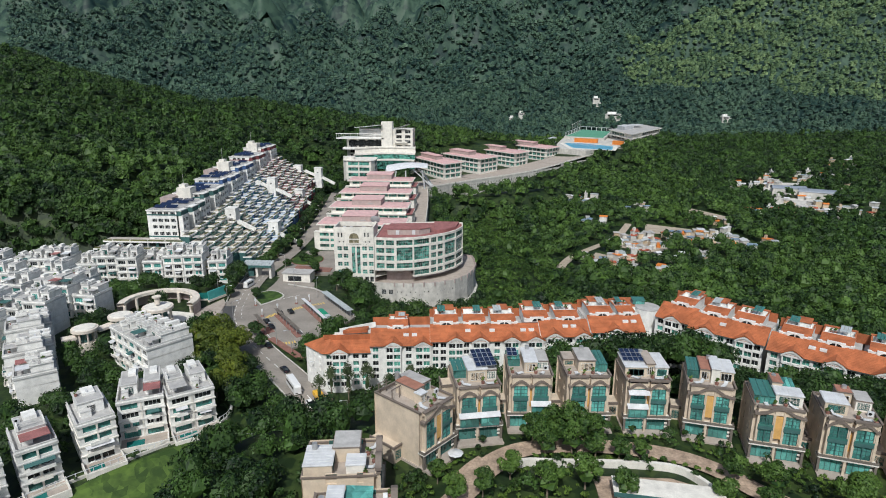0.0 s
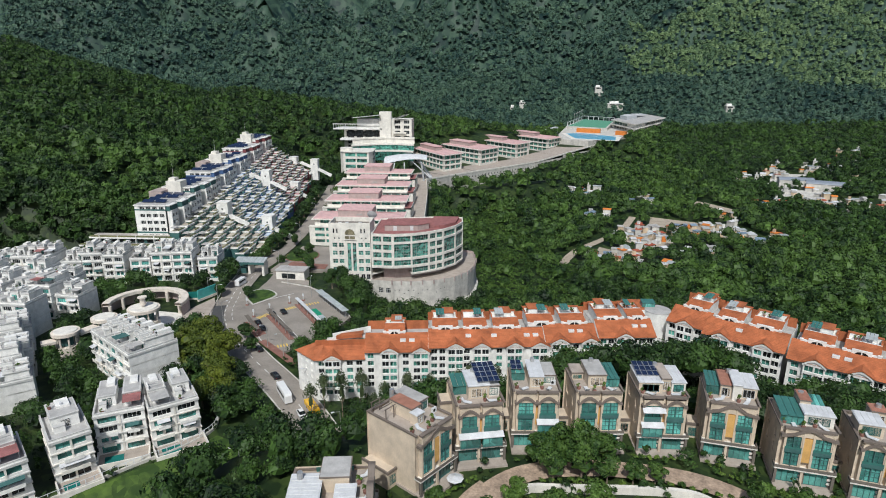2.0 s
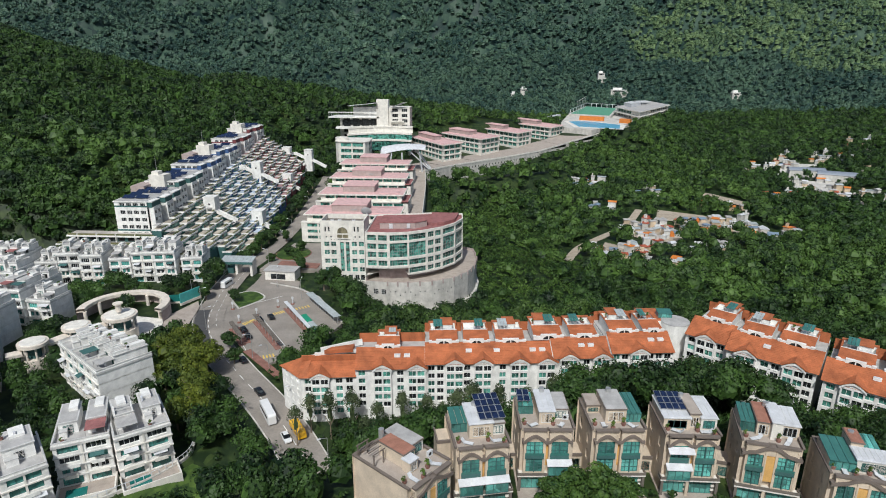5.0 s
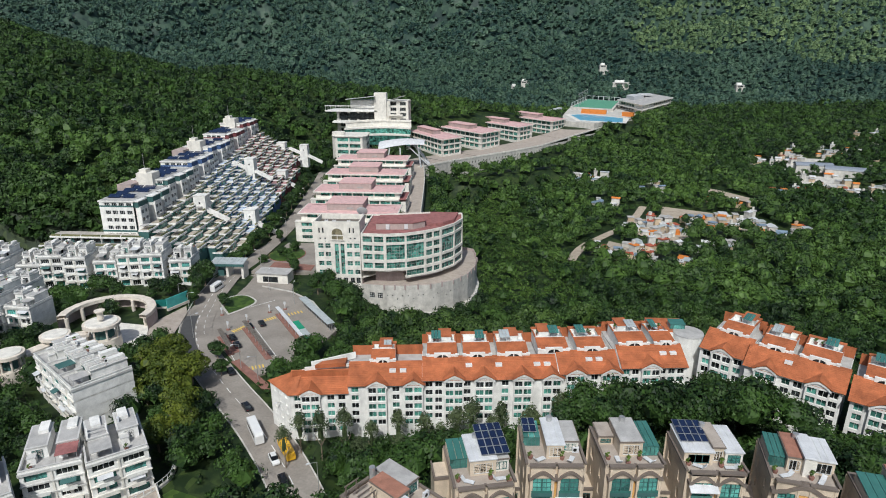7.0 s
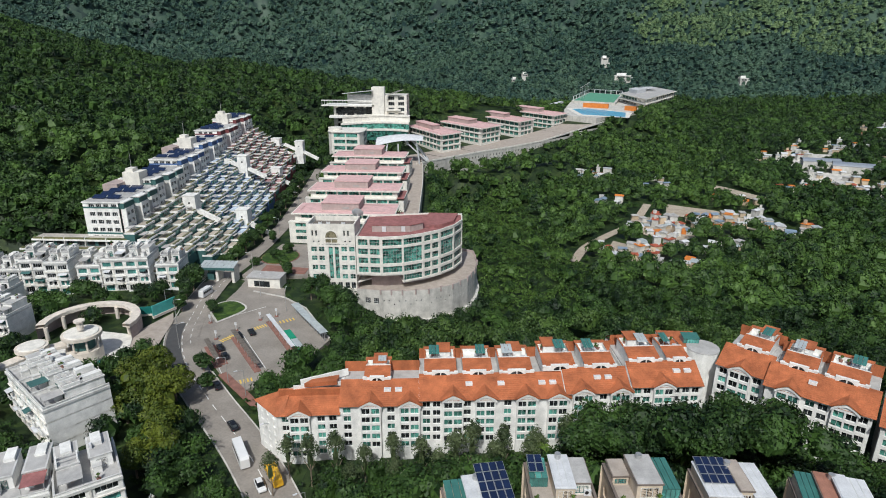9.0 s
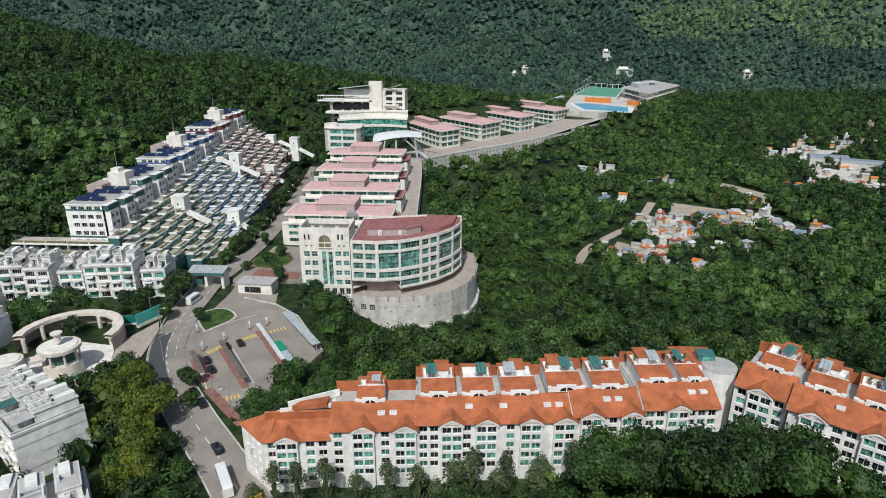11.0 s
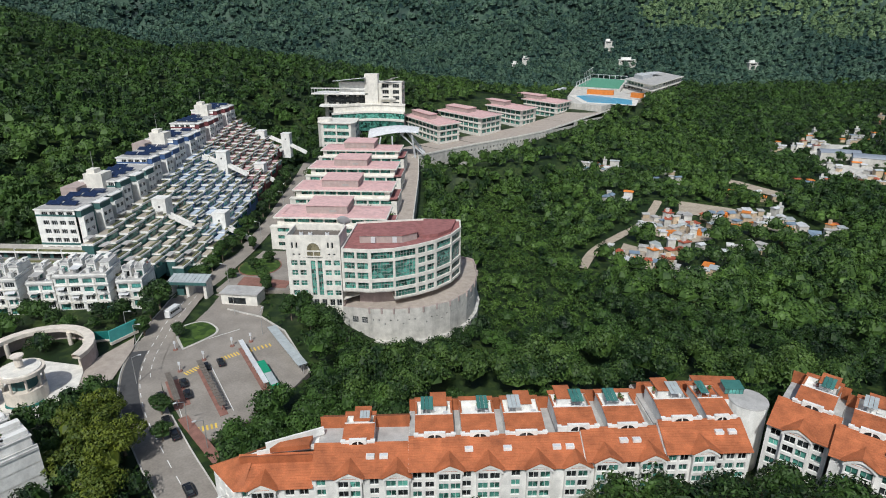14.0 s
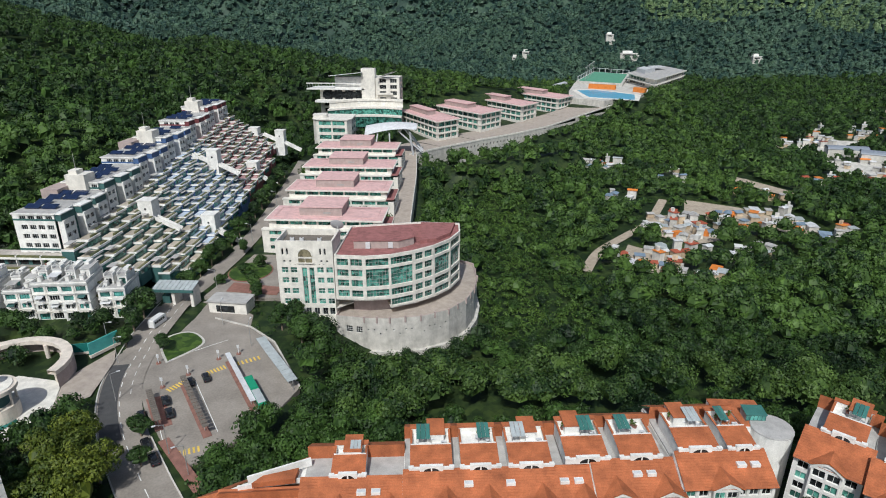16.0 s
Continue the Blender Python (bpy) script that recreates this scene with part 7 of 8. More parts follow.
setting("village_track", ribbon(smooth_line([(50, 322), (60, 345), (76, 366), (94, 388), (104, 408), (112, 424)]), -2.4, 2.4, 0.6), M_SOIL, "pale earth village track", "track")
lot([(90, 372), (108, 358), (122, 364), (124, 384), (110, 402), (96, 400)], M_SOIL, "bare concrete yard with stacked goods")
lot([(64, 326), (86, 320), (92, 342), (76, 356)], M_SOIL, "bare tan earth yard")
lot([(118, 405), (132, 398), (164, 372), (178, 378), (150, 412), (124, 424)], M_SOIL, "bare tan earth yard in the village")
lot([(165, 480), (178, 470), (196, 440), (186, 434), (160, 470)], M_SOIL, "pale earth track on the slope")
lot([(246, 520), (280, 500), (262, 452), (244, 470)], M_CONC, "pale village lane")
lot([(240, 545), (275, 570), (300, 560), (260, 530)], M_CONC, "pale yard above the village")
_spots = []


def cluster(cx, cy, rx, ry, n, tan=0.3, big=1.0):
    for _ in range(n):
        for _try in range(12):
            x, y = cx + rx * rv.uniform(-1, 1), cy + ry * rv.uniform(-1, 1)
            if all(math.hypot(x - a, y - b) > 3.7 * big for a, b in _spots):
                break
        else:
            continue
        _spots.append((x, y))
        w, d, h = rv.uniform(2.6, 6.0) * big, rv.uniform(2.4, 4.6) * big, rv.choice((2.4, 2.6, 2.8, 3.0, 4.8))
        village_house(x, y, w, d, h, rv.choice((0, 15, 30, -20, 60, 80)), V_WALLS[0 if rv.random() > tan else 1], rv.choice(V_ROOFS + [V_ROOFS[5], V_ROOFS[4], V_ROOFS[4], V_ROOFS[2], V_ROOFS[0]]), rv.random() < 0.4)


cluster(88, 486, 14, 9, 14)
cluster(128, 470, 9, 12, 6)
cluster(88, 425, 8, 10, 6)
cluster(108, 382, 13, 17, 24)
cluster(78, 338, 14, 12, 10, 0.4)
cluster(105, 345, 16, 8, 8)
cluster(150, 392, 24, 14, 26, 0.6)
cluster(132, 350, 10, 8, 6)
cluster(172, 362, 8, 8, 4)
cluster(250, 560, 26, 16, 16)
cluster(262, 490, 16, 28, 14)
cluster(300, 580, 26, 20, 18)
cluster(290, 470, 22, 20, 12)
cluster(340, 560, 26, 40, 16)
cluster(372, 625, 20, 20, 12)
cluster(276, 455, 14, 10, 8)
cluster(95, 322, 14, 6, 8, 0.4)
cluster(172, 436, 14, 8, 5, 0.7)
cluster(222, 462, 10, 8, 7)
cluster(187, 375, 10, 6, 6, 0.5)
for x, y, w, d, turn in ((272, 528, 26, 9, -12), (284, 506, 26, 11, -25)):
    v = thing("shed", "long grey-blue corrugated shed roof in the village", "shed", pose(x, y, ground_z(x, y), 0, 0, turn), "village sheds")
    part("wall", Shape().box(-w / 2, -d / 2, -2, w / 2, d / 2, 5), V_WALLS[0], v)
    rf = Shape()
    for i in range(8):
        a, b = math.pi * i / 8, math.pi * (i + 1) / 8
        rf.quad((-w / 2 - 0.5, -math.cos(a) * d / 2 * 1.06, 5 + 2.2 * math.sin(a)), (w / 2 + 0.5, -math.cos(a) * d / 2 * 1.06, 5 + 2.2 * math.sin(a)), (w / 2 + 0.5, -math.cos(b) * d / 2 * 1.06, 5 + 2.2 * math.sin(b)), (-w / 2 - 0.5, -math.cos(b) * d / 2 * 1.06, 5 + 2.2 * math.sin(b)))
    part("roof", rf, material("grey_blue_sheet", (0.22, 0.25, 0.30), 0.5), v)
vessels = [(96, 378), (103, 370), (112, 366), (118, 372), (92, 384), (76, 330), (70, 340), (140, 400), (158, 384), (165, 378)]
for i, (x, y) in enumerate(vessels):
    c = thing("stacked_goods", ("orange" if i % 2 else "white") + " covered stack of goods in a village yard", "goods", pose(x, y, ground_z(x, y) + 0.5, 0, 0, 25 * i), "yard goods")
    part("stack", Shape().box(-2.4, -1.2, 0, 2.4, 1.2, 2.3).box(-2.3, 1.3, 0, 0.4, 2.9, 1.5), M_ORANGE if i % 2 else V_ROOFS[5][0], c)
# lone white villas on the wooded slopes
for x, y, w, h in ((206, 925, 22, 7), (192, 985, 10, 8), (60, 965, 8, 6), (76, 985, 9, 5), (352, 880, 10, 4)):
    z = ground_z(x, y)
    v = thing("hillside_villa", "white flat-roofed villa among trees on the slope", "house", pose(x, y, z), "hillside villas")
    part("wall", Shape().box(-w / 2, -4, -6, w / 2, 4, h + 1), V_WALLS[0], v)
    part("roof", Shape().box(-w / 2 - 0.6, -4.6, h + 1, w / 2 + 0.6, 4.6, h + 1.4), M_WHITE, v)
    part("upper_floor", Shape().box(-w / 3, -1, h + 1.4, w / 4, 3.5, h + 4.2), M_WHITE, v)
    part("side_wing", Shape().box(w / 2, -2, -6, w * 0.8, 3, h - 1.5), M_WHITE, v)
    part("window", window_mesh("dark", w * 0.7, 1.6, 4, 1), None, v).matrix_basis = pose(0, -4.05, h - 1.6)

# ---- vehicles ----
def paint(name, colour):
    return material(name, colour, 0.25, var=0.03, bump=0, spec=0.6)


M_TYRE = material("black_rubber", (0.02, 0.02, 0.02), 0.9, bump=0)
M_LAMP = material("clear_lamp", (0.7, 0.7, 0.68), 0.2, bump=0)
M_RLAMP = material("red_lamp", (0.45, 0.02, 0.02), 0.3, bump=0)


def loft(sections):
    """A body skinned over cross-sections: (x, half width, low, shoulder, top half width, top)."""
    s = Shape()
    rings = [[(x, -w, lo), (x, w, lo), (x, w, sh), (x, tw, tp), (x, -tw, tp), (x, -w, sh)] for x, w, lo, sh, tw, tp in sections]
    for a, b in zip(rings, rings[1:]):
        s.rings(a, b, cap=False)
    s.add(rings[0], [(5, 4, 3, 2, 1, 0)]).add(rings[-1], [(0, 1, 2, 3, 4, 5)])
    return s


def wheels(v, xs, half, r):
    for x in xs:
        for sd in (-1, 1):
            w = part("wheel", Shape().add([(x + r * math.cos(a), sd * half - 0.11, r + r * math.sin(a)) for a in [i * 0.5236 for i in range(12)]] + [(x + r * math.cos(a), sd * half + 0.11, r + r * math.sin(a)) for a in [i * 0.5236 for i in range(12)]],
                     [tuple(range(12)), tuple(range(23, 11, -1))] + [(i, i + 12, (i + 1) % 12 + 12, (i + 1) % 12) for i in range(12)]), M_TYRE, v)
            part("rim", Shape().add([(x + 0.6 * r * math.cos(a), sd * (half + 0.13), r + 0.6 * r * math.sin(a)) for a in [i * 0.785 for i in range(8)]], [tuple(range(8)) if sd < 0 else tuple(range(7, -1, -1))]), M_METAL, w)


def car(m, mat, word):
    v = thing("car", f"{word} saloon car on the asphalt", "car", m, "cars")
    part("body", loft([(-2.2, 0.72, 0.35, 0.7, 0.66, 0.78), (-2.0, 0.86, 0.25, 0.82, 0.74, 0.95), (-0.9, 0.9, 0.22, 0.85, 0.78, 0.98), (0.9, 0.9, 0.22, 0.85, 0.78, 0.96), (1.9, 0.86, 0.25, 0.76, 0.72, 0.84), (2.2, 0.7, 0.35, 0.62, 0.6, 0.68)]), mat, v)
    part("cabin", loft([(-1.75, 0.74, 0.93, 0.96, 0.7, 0.98), (-1.1, 0.8, 0.93, 1.1, 0.6, 1.42), (0.3, 0.8, 0.93, 1.1, 0.6, 1.45), (1.15, 0.76, 0.9, 0.94, 0.7, 0.97)]), M_DARK, v)
    part("roof_panel", loft([(-1.15, 0.58, 1.38, 1.42, 0.5, 1.46), (0.3, 0.58, 1.4, 1.45, 0.5, 1.49)]), mat, v)
    wheels(v, (-1.35, 1.4), 0.8, 0.32)
    for sd in (-1, 1):
        part("headlight", Shape().box(2.08, sd * 0.6 - 0.15, 0.55, 2.19, sd * 0.6 + 0.15, 0.68), M_LAMP, v)
        part("tail_light", Shape().box(-2.2, sd * 0.6 - 0.12, 0.6, -2.1, sd * 0.6 + 0.12, 0.75), M_RLAMP, v)
    return v


def bus(m, mat, roof, word, length=7.0, h=2.7, name="minibus"):
    v = thing(name, word, "bus", m)
    half = length / 2
    part("body", loft([(-half, 0.98, 0.4, 1.5, 0.92, h - 0.3), (-half + 0.15, 1.05, 0.32, 1.6, 1.0, h - 0.05), (half - 0.4, 1.05, 0.32, 1.6, 1.0, h - 0.05), (half, 0.95, 0.4, 1.2, 0.85, h - 0.5)]), mat, v)
    part("roof_panel", Shape().box(-half + 0.25, -0.92, h - 0.05, half - 0.6, 0.92, h + 0.06), roof, v)
    for sd in (-1, 1):
        for k in range(5):
            x = -half + 0.5 + (length - 1.4) * k / 5
            part("window", Shape().box(x, sd * 1.05 - 0.03, 1.45, x + (length - 1.4) / 5 - 0.15, sd * 1.05 + 0.03, 2.2), M_DARK, v)
    part("windscreen", Shape().add([(half - 0.02, -0.85, 1.3), (half - 0.02, 0.85, 1.3), (half - 0.28, 0.8, h - 0.35), (half - 0.28, -0.8, h - 0.35)], [(0, 1, 2, 3)]), M_DARK, v)
    wheels(v, (-half * 0.6, half * 0.62), 0.92, 0.42)
    return v


P_BLACK, P_WHITE, P_GREEN, P_YEL, P_SILV = paint("black_paint", (0.015, 0.016, 0.02)), paint("white_paint", (0.75, 0.75, 0.75)), paint("green_bus_paint", (0.02, 0.28, 0.15)), paint("yellow_truck_paint", (0.75, 0.42, 0.02)), paint("silver_paint", (0.42, 0.43, 0.45))
for x, y, head, mat, word in ((-71.1, 213.5, 124, P_BLACK, "black"), (-67.9, 215.8, 124, P_BLACK, "black"), (-73.6, 205.3, 124, P_BLACK, "black"), (-70.3, 200.5, 124, P_BLACK, "black"), (-76.4, 199.1, 122, P_BLACK, "black"), (-66.1, 184.7, 128, P_BLACK, "black"), (-70.3, 189.4, 128, P_BLACK, "black")):
    car(pose(x, y, PZ + 0.02 if y > 195 else ground_z(x, y) + 0.25, 0, 0, head), mat, word)
for x, y, head, mat, word in ((-42.3, 149.0, -57, P_WHITE, "white"), (-38.2, 142.6, -58, P_BLACK, "black"), (-55.5, 168.3, 130, P_BLACK, "black")):
    car(pose(x, y, ground_z(x, y) + 0.23, 0, 0, head), mat, word)
bus(pose(-54.2, 211.2, PZ, 0, 0, 124), P_GREEN, P_GREEN, "green minibus waiting beside the white walkway roof")
bus(pose(-50.4, 205.6, PZ, 0, 0, 124), P_GREEN, M_PBLUE, "green minibus with pale roof in the bus lane")
bus(pose(-49.4, 157.4, ground_z(-49.4, 157.4) + 0.23, 0, 0, -57), P_WHITE, P_WHITE, "white coach on the road beside the flats", 8.5, 3.0, "coach")
v = bus(pose(-94.0, 242.5, ground_z(-94, 242.5) + 0.23, 0, 0, 80), P_WHITE, P_WHITE, "white delivery van with pink rear near the gate", 6.0, 2.8, "van")
lor = thing("lorry", "yellow open lorry on the road beside the flats", "lorry", pose(-40.2, 151.6, ground_z(-40.2, 151.6) + 0.23, 0, 0, -56))
part("cab", loft([(2.2, 1.0, 0.4, 1.6, 0.95, 2.3), (3.4, 1.0, 0.4, 1.4, 0.85, 2.2)]), P_YEL, lor)
part("bed", Shape().box(-3.4, -1.1, 0.7, 2.1, 1.1, 1.9), P_YEL, lor)
wheels(lor, (-2.2, 2.5), 0.95, 0.45)


# ---- lamp posts ----
def lamp_post(x, y, head, tall=8.0):
    p = thing("street_lamp", "tall grey street lamp with a curved arm", "lamp post", pose(x, y, ground_z(x, y), 0, 0, head), "street lamps")
    part("pole", Shape().tube(0, 0, 0, tall, 0.11, 0.07, 8), M_METAL, p)
    part("arm", Shape().beam((0, 0, tall - 0.05), (1.7, 0, tall + 0.35), 0.09), M_METAL, p)
    part("lamp_head", Shape().box(1.5, -0.16, tall + 0.25, 2.3, 0.16, tall + 0.42), M_PALER, p)


for x, y, h in ((-52.2, 131.5, 200), (-50.0, 127.5, 200), (-101.5, 229, 0), (-86, 205, 30), (-95, 222, 0), (-64, 187, 215), (-57, 181, 215), (-43, 160, 215), (-30, 140, 215), (-86, 268, 180), (-88, 310, 180), (-90, 350, 180), (-62, 233, 90), (-75, 245, 90)):
    lamp_post(x, y, h)
for x, y in ((-64.0, 228.5), (-68.5, 225.5), (-73.5, 217.5), (-77.5, 211.5), (-84, 222.5)):
    b = thing("bay_sign", "white post sign with red base at the bays", "sign", pose(x, y, PZ), "bay signs")
    part("base", Shape().tube(0, 0, 0, 0.35, 0.7, 0.6, 10), M_REDP, b)
    part("post", Shape().tube(0, 0, 0.35, 2.6, 0.12, n=8), M_PALER, b)
    part("board", Shape().box(-0.35, -0.06, 1.9, 0.35, 0.06, 2.9), M_PALER, b)

# ---- woods and trees ----
bpy.context.view_layer.update()
CELL, OX, OY, NX, NY = 1.5, -330.0, 40.0, 470, 560
taken = np.zeros((NY, NX), bool)
for ob in list(scene.objects):
    if ob.type != "MESH" or ob.name.startswith(("ground", "window", "lane_lines", "crossing", "bay_lines")) or max(ob.dimensions) < 2.5:
        continue
    me = ob.data
    co = np.empty(len(me.vertices) * 3, np.float32)
    me.vertices.foreach_get("co", co)
    w = np.array(ob.matrix_world)
    co = co.reshape(-1, 3) @ w[:3, :3].T + w[:3, 3]
    for p in me.polygons:
        vs = co[list(p.vertices)][:, :2]
        for t in range(1, len(vs) - 1):
            a, b, c = vs[0], vs[t], vs[t + 1]
            k = int(min(60, max(2, max(np.abs(b - a).max(), np.abs(c - a).max()) / CELL * 1.5)))
            s = np.linspace(0, 1, k)
            uu, vv = np.meshgrid(s, s)
            ok = uu + vv <= 1.001
            q = a + uu[ok][:, None] * (b - a) + vv[ok][:, None] * (c - a)
            i, j = ((q[:, 1] - OY) / CELL).astype(int), ((q[:, 0] - OX) / CELL).astype(int)
            g = (i >= 0) & (i < NY) & (j >= 0) & (j < NX)
            taken[i[g], j[g]] = True


def grown(mask, n):
    for _ in range(n):
        m = mask.copy()
        m[1:] |= mask[:-1]
        m[:-1] |= mask[1:]
        m[:, 1:] |= mask[:, :-1]
        m[:, :-1] |= mask[:, 1:]
        mask = m
    return mask


def free(x, y, mask):
    i, j = ((y - OY) / CELL).astype(int), ((x - OX) / CELL).astype(int)
    inside = (i >= 0) & (i < NY) & (j >= 0) & (j < NX)
    return ~(inside & mask[i.clip(0, NY - 1), j.clip(0, NX - 1)])


def in_poly(x, y, ring):
    out = np.zeros(x.shape, bool)
    for (x0, y0), (x1, y1) in zip(ring, ring[1:] + ring[:1]):
        c = ((y0 > y) != (y1 > y)) & (x < (x1 - x0) * (y - y0) / (y1 - y0 + 1e-9) + x0)
        out ^= c
    return out


def crown(seed, clumps, size, lobes=6, flat=0.75):
    """Leaf clumps as small tilted blades over an uneven set of lobes; unit width, foot at the origin."""
    r = np.random.RandomState(seed)
    cs = np.c_[r.uniform(-0.31, 0.31, (lobes, 2)), r.uniform(-0.07, 0.07, lobes)]
    cs[:, 2] += 0.84 - 2.6 * (cs[:, 0] ** 2 + cs[:, 1] ** 2)
    cs[0] = (0, 0, 0.84)
    rad = r.uniform(0.15, 0.25, lobes)
    which = r.randint(0, lobes, clumps)
    d = r.normal(size=(clumps, 3))
    d[:, 2] = np.abs(d[:, 2]) * 1.1 - 0.35
    d /= np.linalg.norm(d, axis=1)[:, None]
    p = cs[which] + d * rad[which][:, None] * r.uniform(0.8, 1.12, clumps)[:, None]
    p[:, 2] *= flat
    n = d + r.normal(size=(clumps, 3)) * 0.3
    n[:, 2] += 0.12
    n /= np.linalg.norm(n, axis=1)[:, None]
    a = np.cross(n, r.normal(size=(clumps, 3)))
    a /= np.linalg.norm(a, axis=1)[:, None]
    b = np.cross(n, a)
    s = size * r.uniform(0.6, 1.3, clumps)[:, None]
    k = r.uniform(0.6, 1.3, (4, clumps, 1))
    return np.stack([p - a * s * k[0] - n * s * 0.2, p + a * s * k[2] * 0.6 + b * s * k[1], p + a * s * k[3] * 0.6 - b * s * k[1] - n * s * 0.2], 1) * 1.0


def mass(seed, nu, nv):
    """The dense inside of a crown: a lobed, uneven dome of leaf faces."""
    r = np.random.RandomState(seed + 500)
    a = np.arange(nu) / nu * 6.283
    ph = r.uniform(0, 6.283, 3)
    out = 0.37 * (1 + 0.17 * np.sin(2 * a + ph[0]) + 0.13 * np.sin(3 * a + ph[1]) + 0.1 * np.sin(5 * a + ph[2]))
    rows = []
    for k in range(nv + 1):
        t = -0.5 + 2.0 * k / nv
        q = np.sqrt(max(0.03, 1 - min(abs(t), 1.0) ** 2)) if t > 0 else 0.86 + 0.14 * (1 + t)
        rr = out * q * r.uniform(0.84, 1.14, nu)
        rows.append(np.stack([rr * np.cos(a + 0.3 * (k % 2)), rr * np.sin(a + 0.3 * (k % 2)), np.full(nu, 0.5 + 0.3 * min(t, 1.0)) + r.uniform(-0.05, 0.05, nu)], -1))
    g = np.stack(rows)
    n = np.roll(g, -1, 1)
    return np.concatenate([np.stack(c, 2).reshape(-1, 3, 3) for c in ((g[:-1], n[:-1], n[1:]), (g[:-1], n[1:], g[1:]))])


def wood(name, label, xs, ys, widths, templates, mat, lift=0.0, seed=1, category="woodland"):
    """Many crowns joined into one mesh."""
    r = np.random.RandomState(seed)
    zs = height(xs, ys)
    pick = r.randint(0, len(templates), len(xs))
    parts = []
    for k, t in enumerate(templates):
        m = pick == k
        n = m.sum()
        if not n:
            continue
        a = r.uniform(0, 6.283, n)
        c, s = np.cos(a), np.sin(a)
        w = widths[m]
        hgt = w * r.uniform(0.85, 1.25, n)
        q = t[None] * np.ones((n, 1, 1, 1))
        x = (q[..., 0] * c[:, None, None] - q[..., 1] * s[:, None, None]) * w[:, None, None] + xs[m][:, None, None]
        y = (q[..., 0] * s[:, None, None] + q[..., 1] * c[:, None, None]) * w[:, None, None] + ys[m][:, None, None]
        z = q[..., 2] * hgt[:, None, None] + (zs[m] + lift)[:, None, None]
        parts.append(np.stack([x, y, z], -1).reshape(-1, 3))
    co = np.concatenate(parts)
    ob = new(name, array_mesh(name, co, np.arange(len(co)).reshape(-1, 3), mat))
    return tagged(ob, label, category, kind="stuff")


def scatter(x0, x1, y0, y1, step, seed, jitter=0.45):
    r = np.random.RandomState(seed)
    gx, gy = np.meshgrid(np.arange(x0, x1, step), np.arange(y0, y1, step * 0.87))
    gx = gx + (np.arange(gx.shape[0]) % 2)[:, None] * step / 2
    return (gx + r.uniform(-jitter, jitter, gx.shape) * step).ravel(), (gy + r.uniform(-jitter, jitter, gx.shape) * step).ravel(), r


def seen(x, y):
    """Within the wedge ahead of the path."""
    return (np.abs(x) < 0.755 * y + 16) & (y > 80)


ROADSIDE = [(-30, 118), (-12, 116), (-24, 136), (-32, 150), (-44, 160), (-52, 156), (-42, 140)]
GRASSES = [ROADSIDE, [(-96, 92), (-60, 100), (-52, 118), (-60, 140), (-66, 131), (-80, 116)], [(22, 474), (60, 496), (76, 514), (76, 540), (56, 526), (26, 500)], [(-95, 214), (-86, 200), (-100, 200)], [(-100, 226), (-93, 215), (-98, 240)],
           [(-36, 440), (-15, 467), (7, 490), (30, 513), (57, 540), (83, 571), (114, 606), (148, 647), (181, 693), (150, 700), (100, 660), (60, 650), (20, 610), (-20, 570), (-50, 530), (-50, 470)]]
SCRUB = [(6, 252), (28, 256), (48, 270), (56, 311), (44, 353), (36, 412), (8, 434), (-2, 380), (4, 310)]
ROW = [(-34, 206), (-10, 214), (20, 219), (60, 225), (112, 220), (122, 232), (90, 244), (60, 243), (20, 238), (-12, 232), (-34, 224)]
t_near = [np.concatenate([crown(k, 430, 0.04, lobes=11), mass(k, 8, 3) * (0.78, 0.78, 0.84)]) for k in range(7)]
t_big = [np.concatenate([crown(100 + k, 760, 0.032, lobes=16), mass(k, 9, 3) * (0.8, 0.8, 0.86)]) for k in range(5)]
t_mid = [np.concatenate([crown(20 + k, 74, 0.066, lobes=9), mass(20 + k, 6, 2) * (0.8, 0.8, 0.86)]) for k in range(9)]
close2, close1 = grown(taken, 2), grown(taken, 1)
GARDEN = [(-12, 80), (88, 80), (88, 100), (62, 108), (44, 115), (0, 113), (-12, 98)]
x, y, r = scatter(-260, 260, 55, 330, 5.8, 1)
d = np.hypot(x, y - 60)
ok = seen(x, y) & free(x, y, close2) & (d < 235)
for g in GRASSES:
    ok &= ~in_poly(x, y, g)
ok &= ~in_poly(x, y, GARDEN) & ~in_poly(x, y, ROW) & (~in_poly(x, y, SCRUB) | (r.rand(len(x)) < 0.2))
x, y = x[ok], y[ok]
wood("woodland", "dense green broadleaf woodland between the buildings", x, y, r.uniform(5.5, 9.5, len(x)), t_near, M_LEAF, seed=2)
x, y, r = scatter(-470, 560, 200, 820, 7.5, 3)
d = np.hypot(x, y - 60)
ok = seen(x, y) & free(x, y, close2) & (d >= 235)
for g in GRASSES:
    ok &= ~in_poly(x, y, g)
ok &= ~in_poly(x, y, ROW) & (~in_poly(x, y, SCRUB) | (r.rand(len(x)) < 0.2))
x, y = x[ok], y[ok]
_d, _w = np.hypot(x, y - 60), r.uniform(7, 12.5, len(x))
t_half = [np.concatenate([crown(30 + k, 200, 0.052, lobes=10), mass(30 + k, 7, 3) * (0.8, 0.8, 0.86)]) for k in range(7)]
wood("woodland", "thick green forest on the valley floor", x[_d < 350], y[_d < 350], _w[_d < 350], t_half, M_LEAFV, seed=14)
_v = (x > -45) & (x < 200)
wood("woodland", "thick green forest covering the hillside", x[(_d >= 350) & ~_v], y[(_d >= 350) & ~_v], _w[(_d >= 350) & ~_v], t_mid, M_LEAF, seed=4)
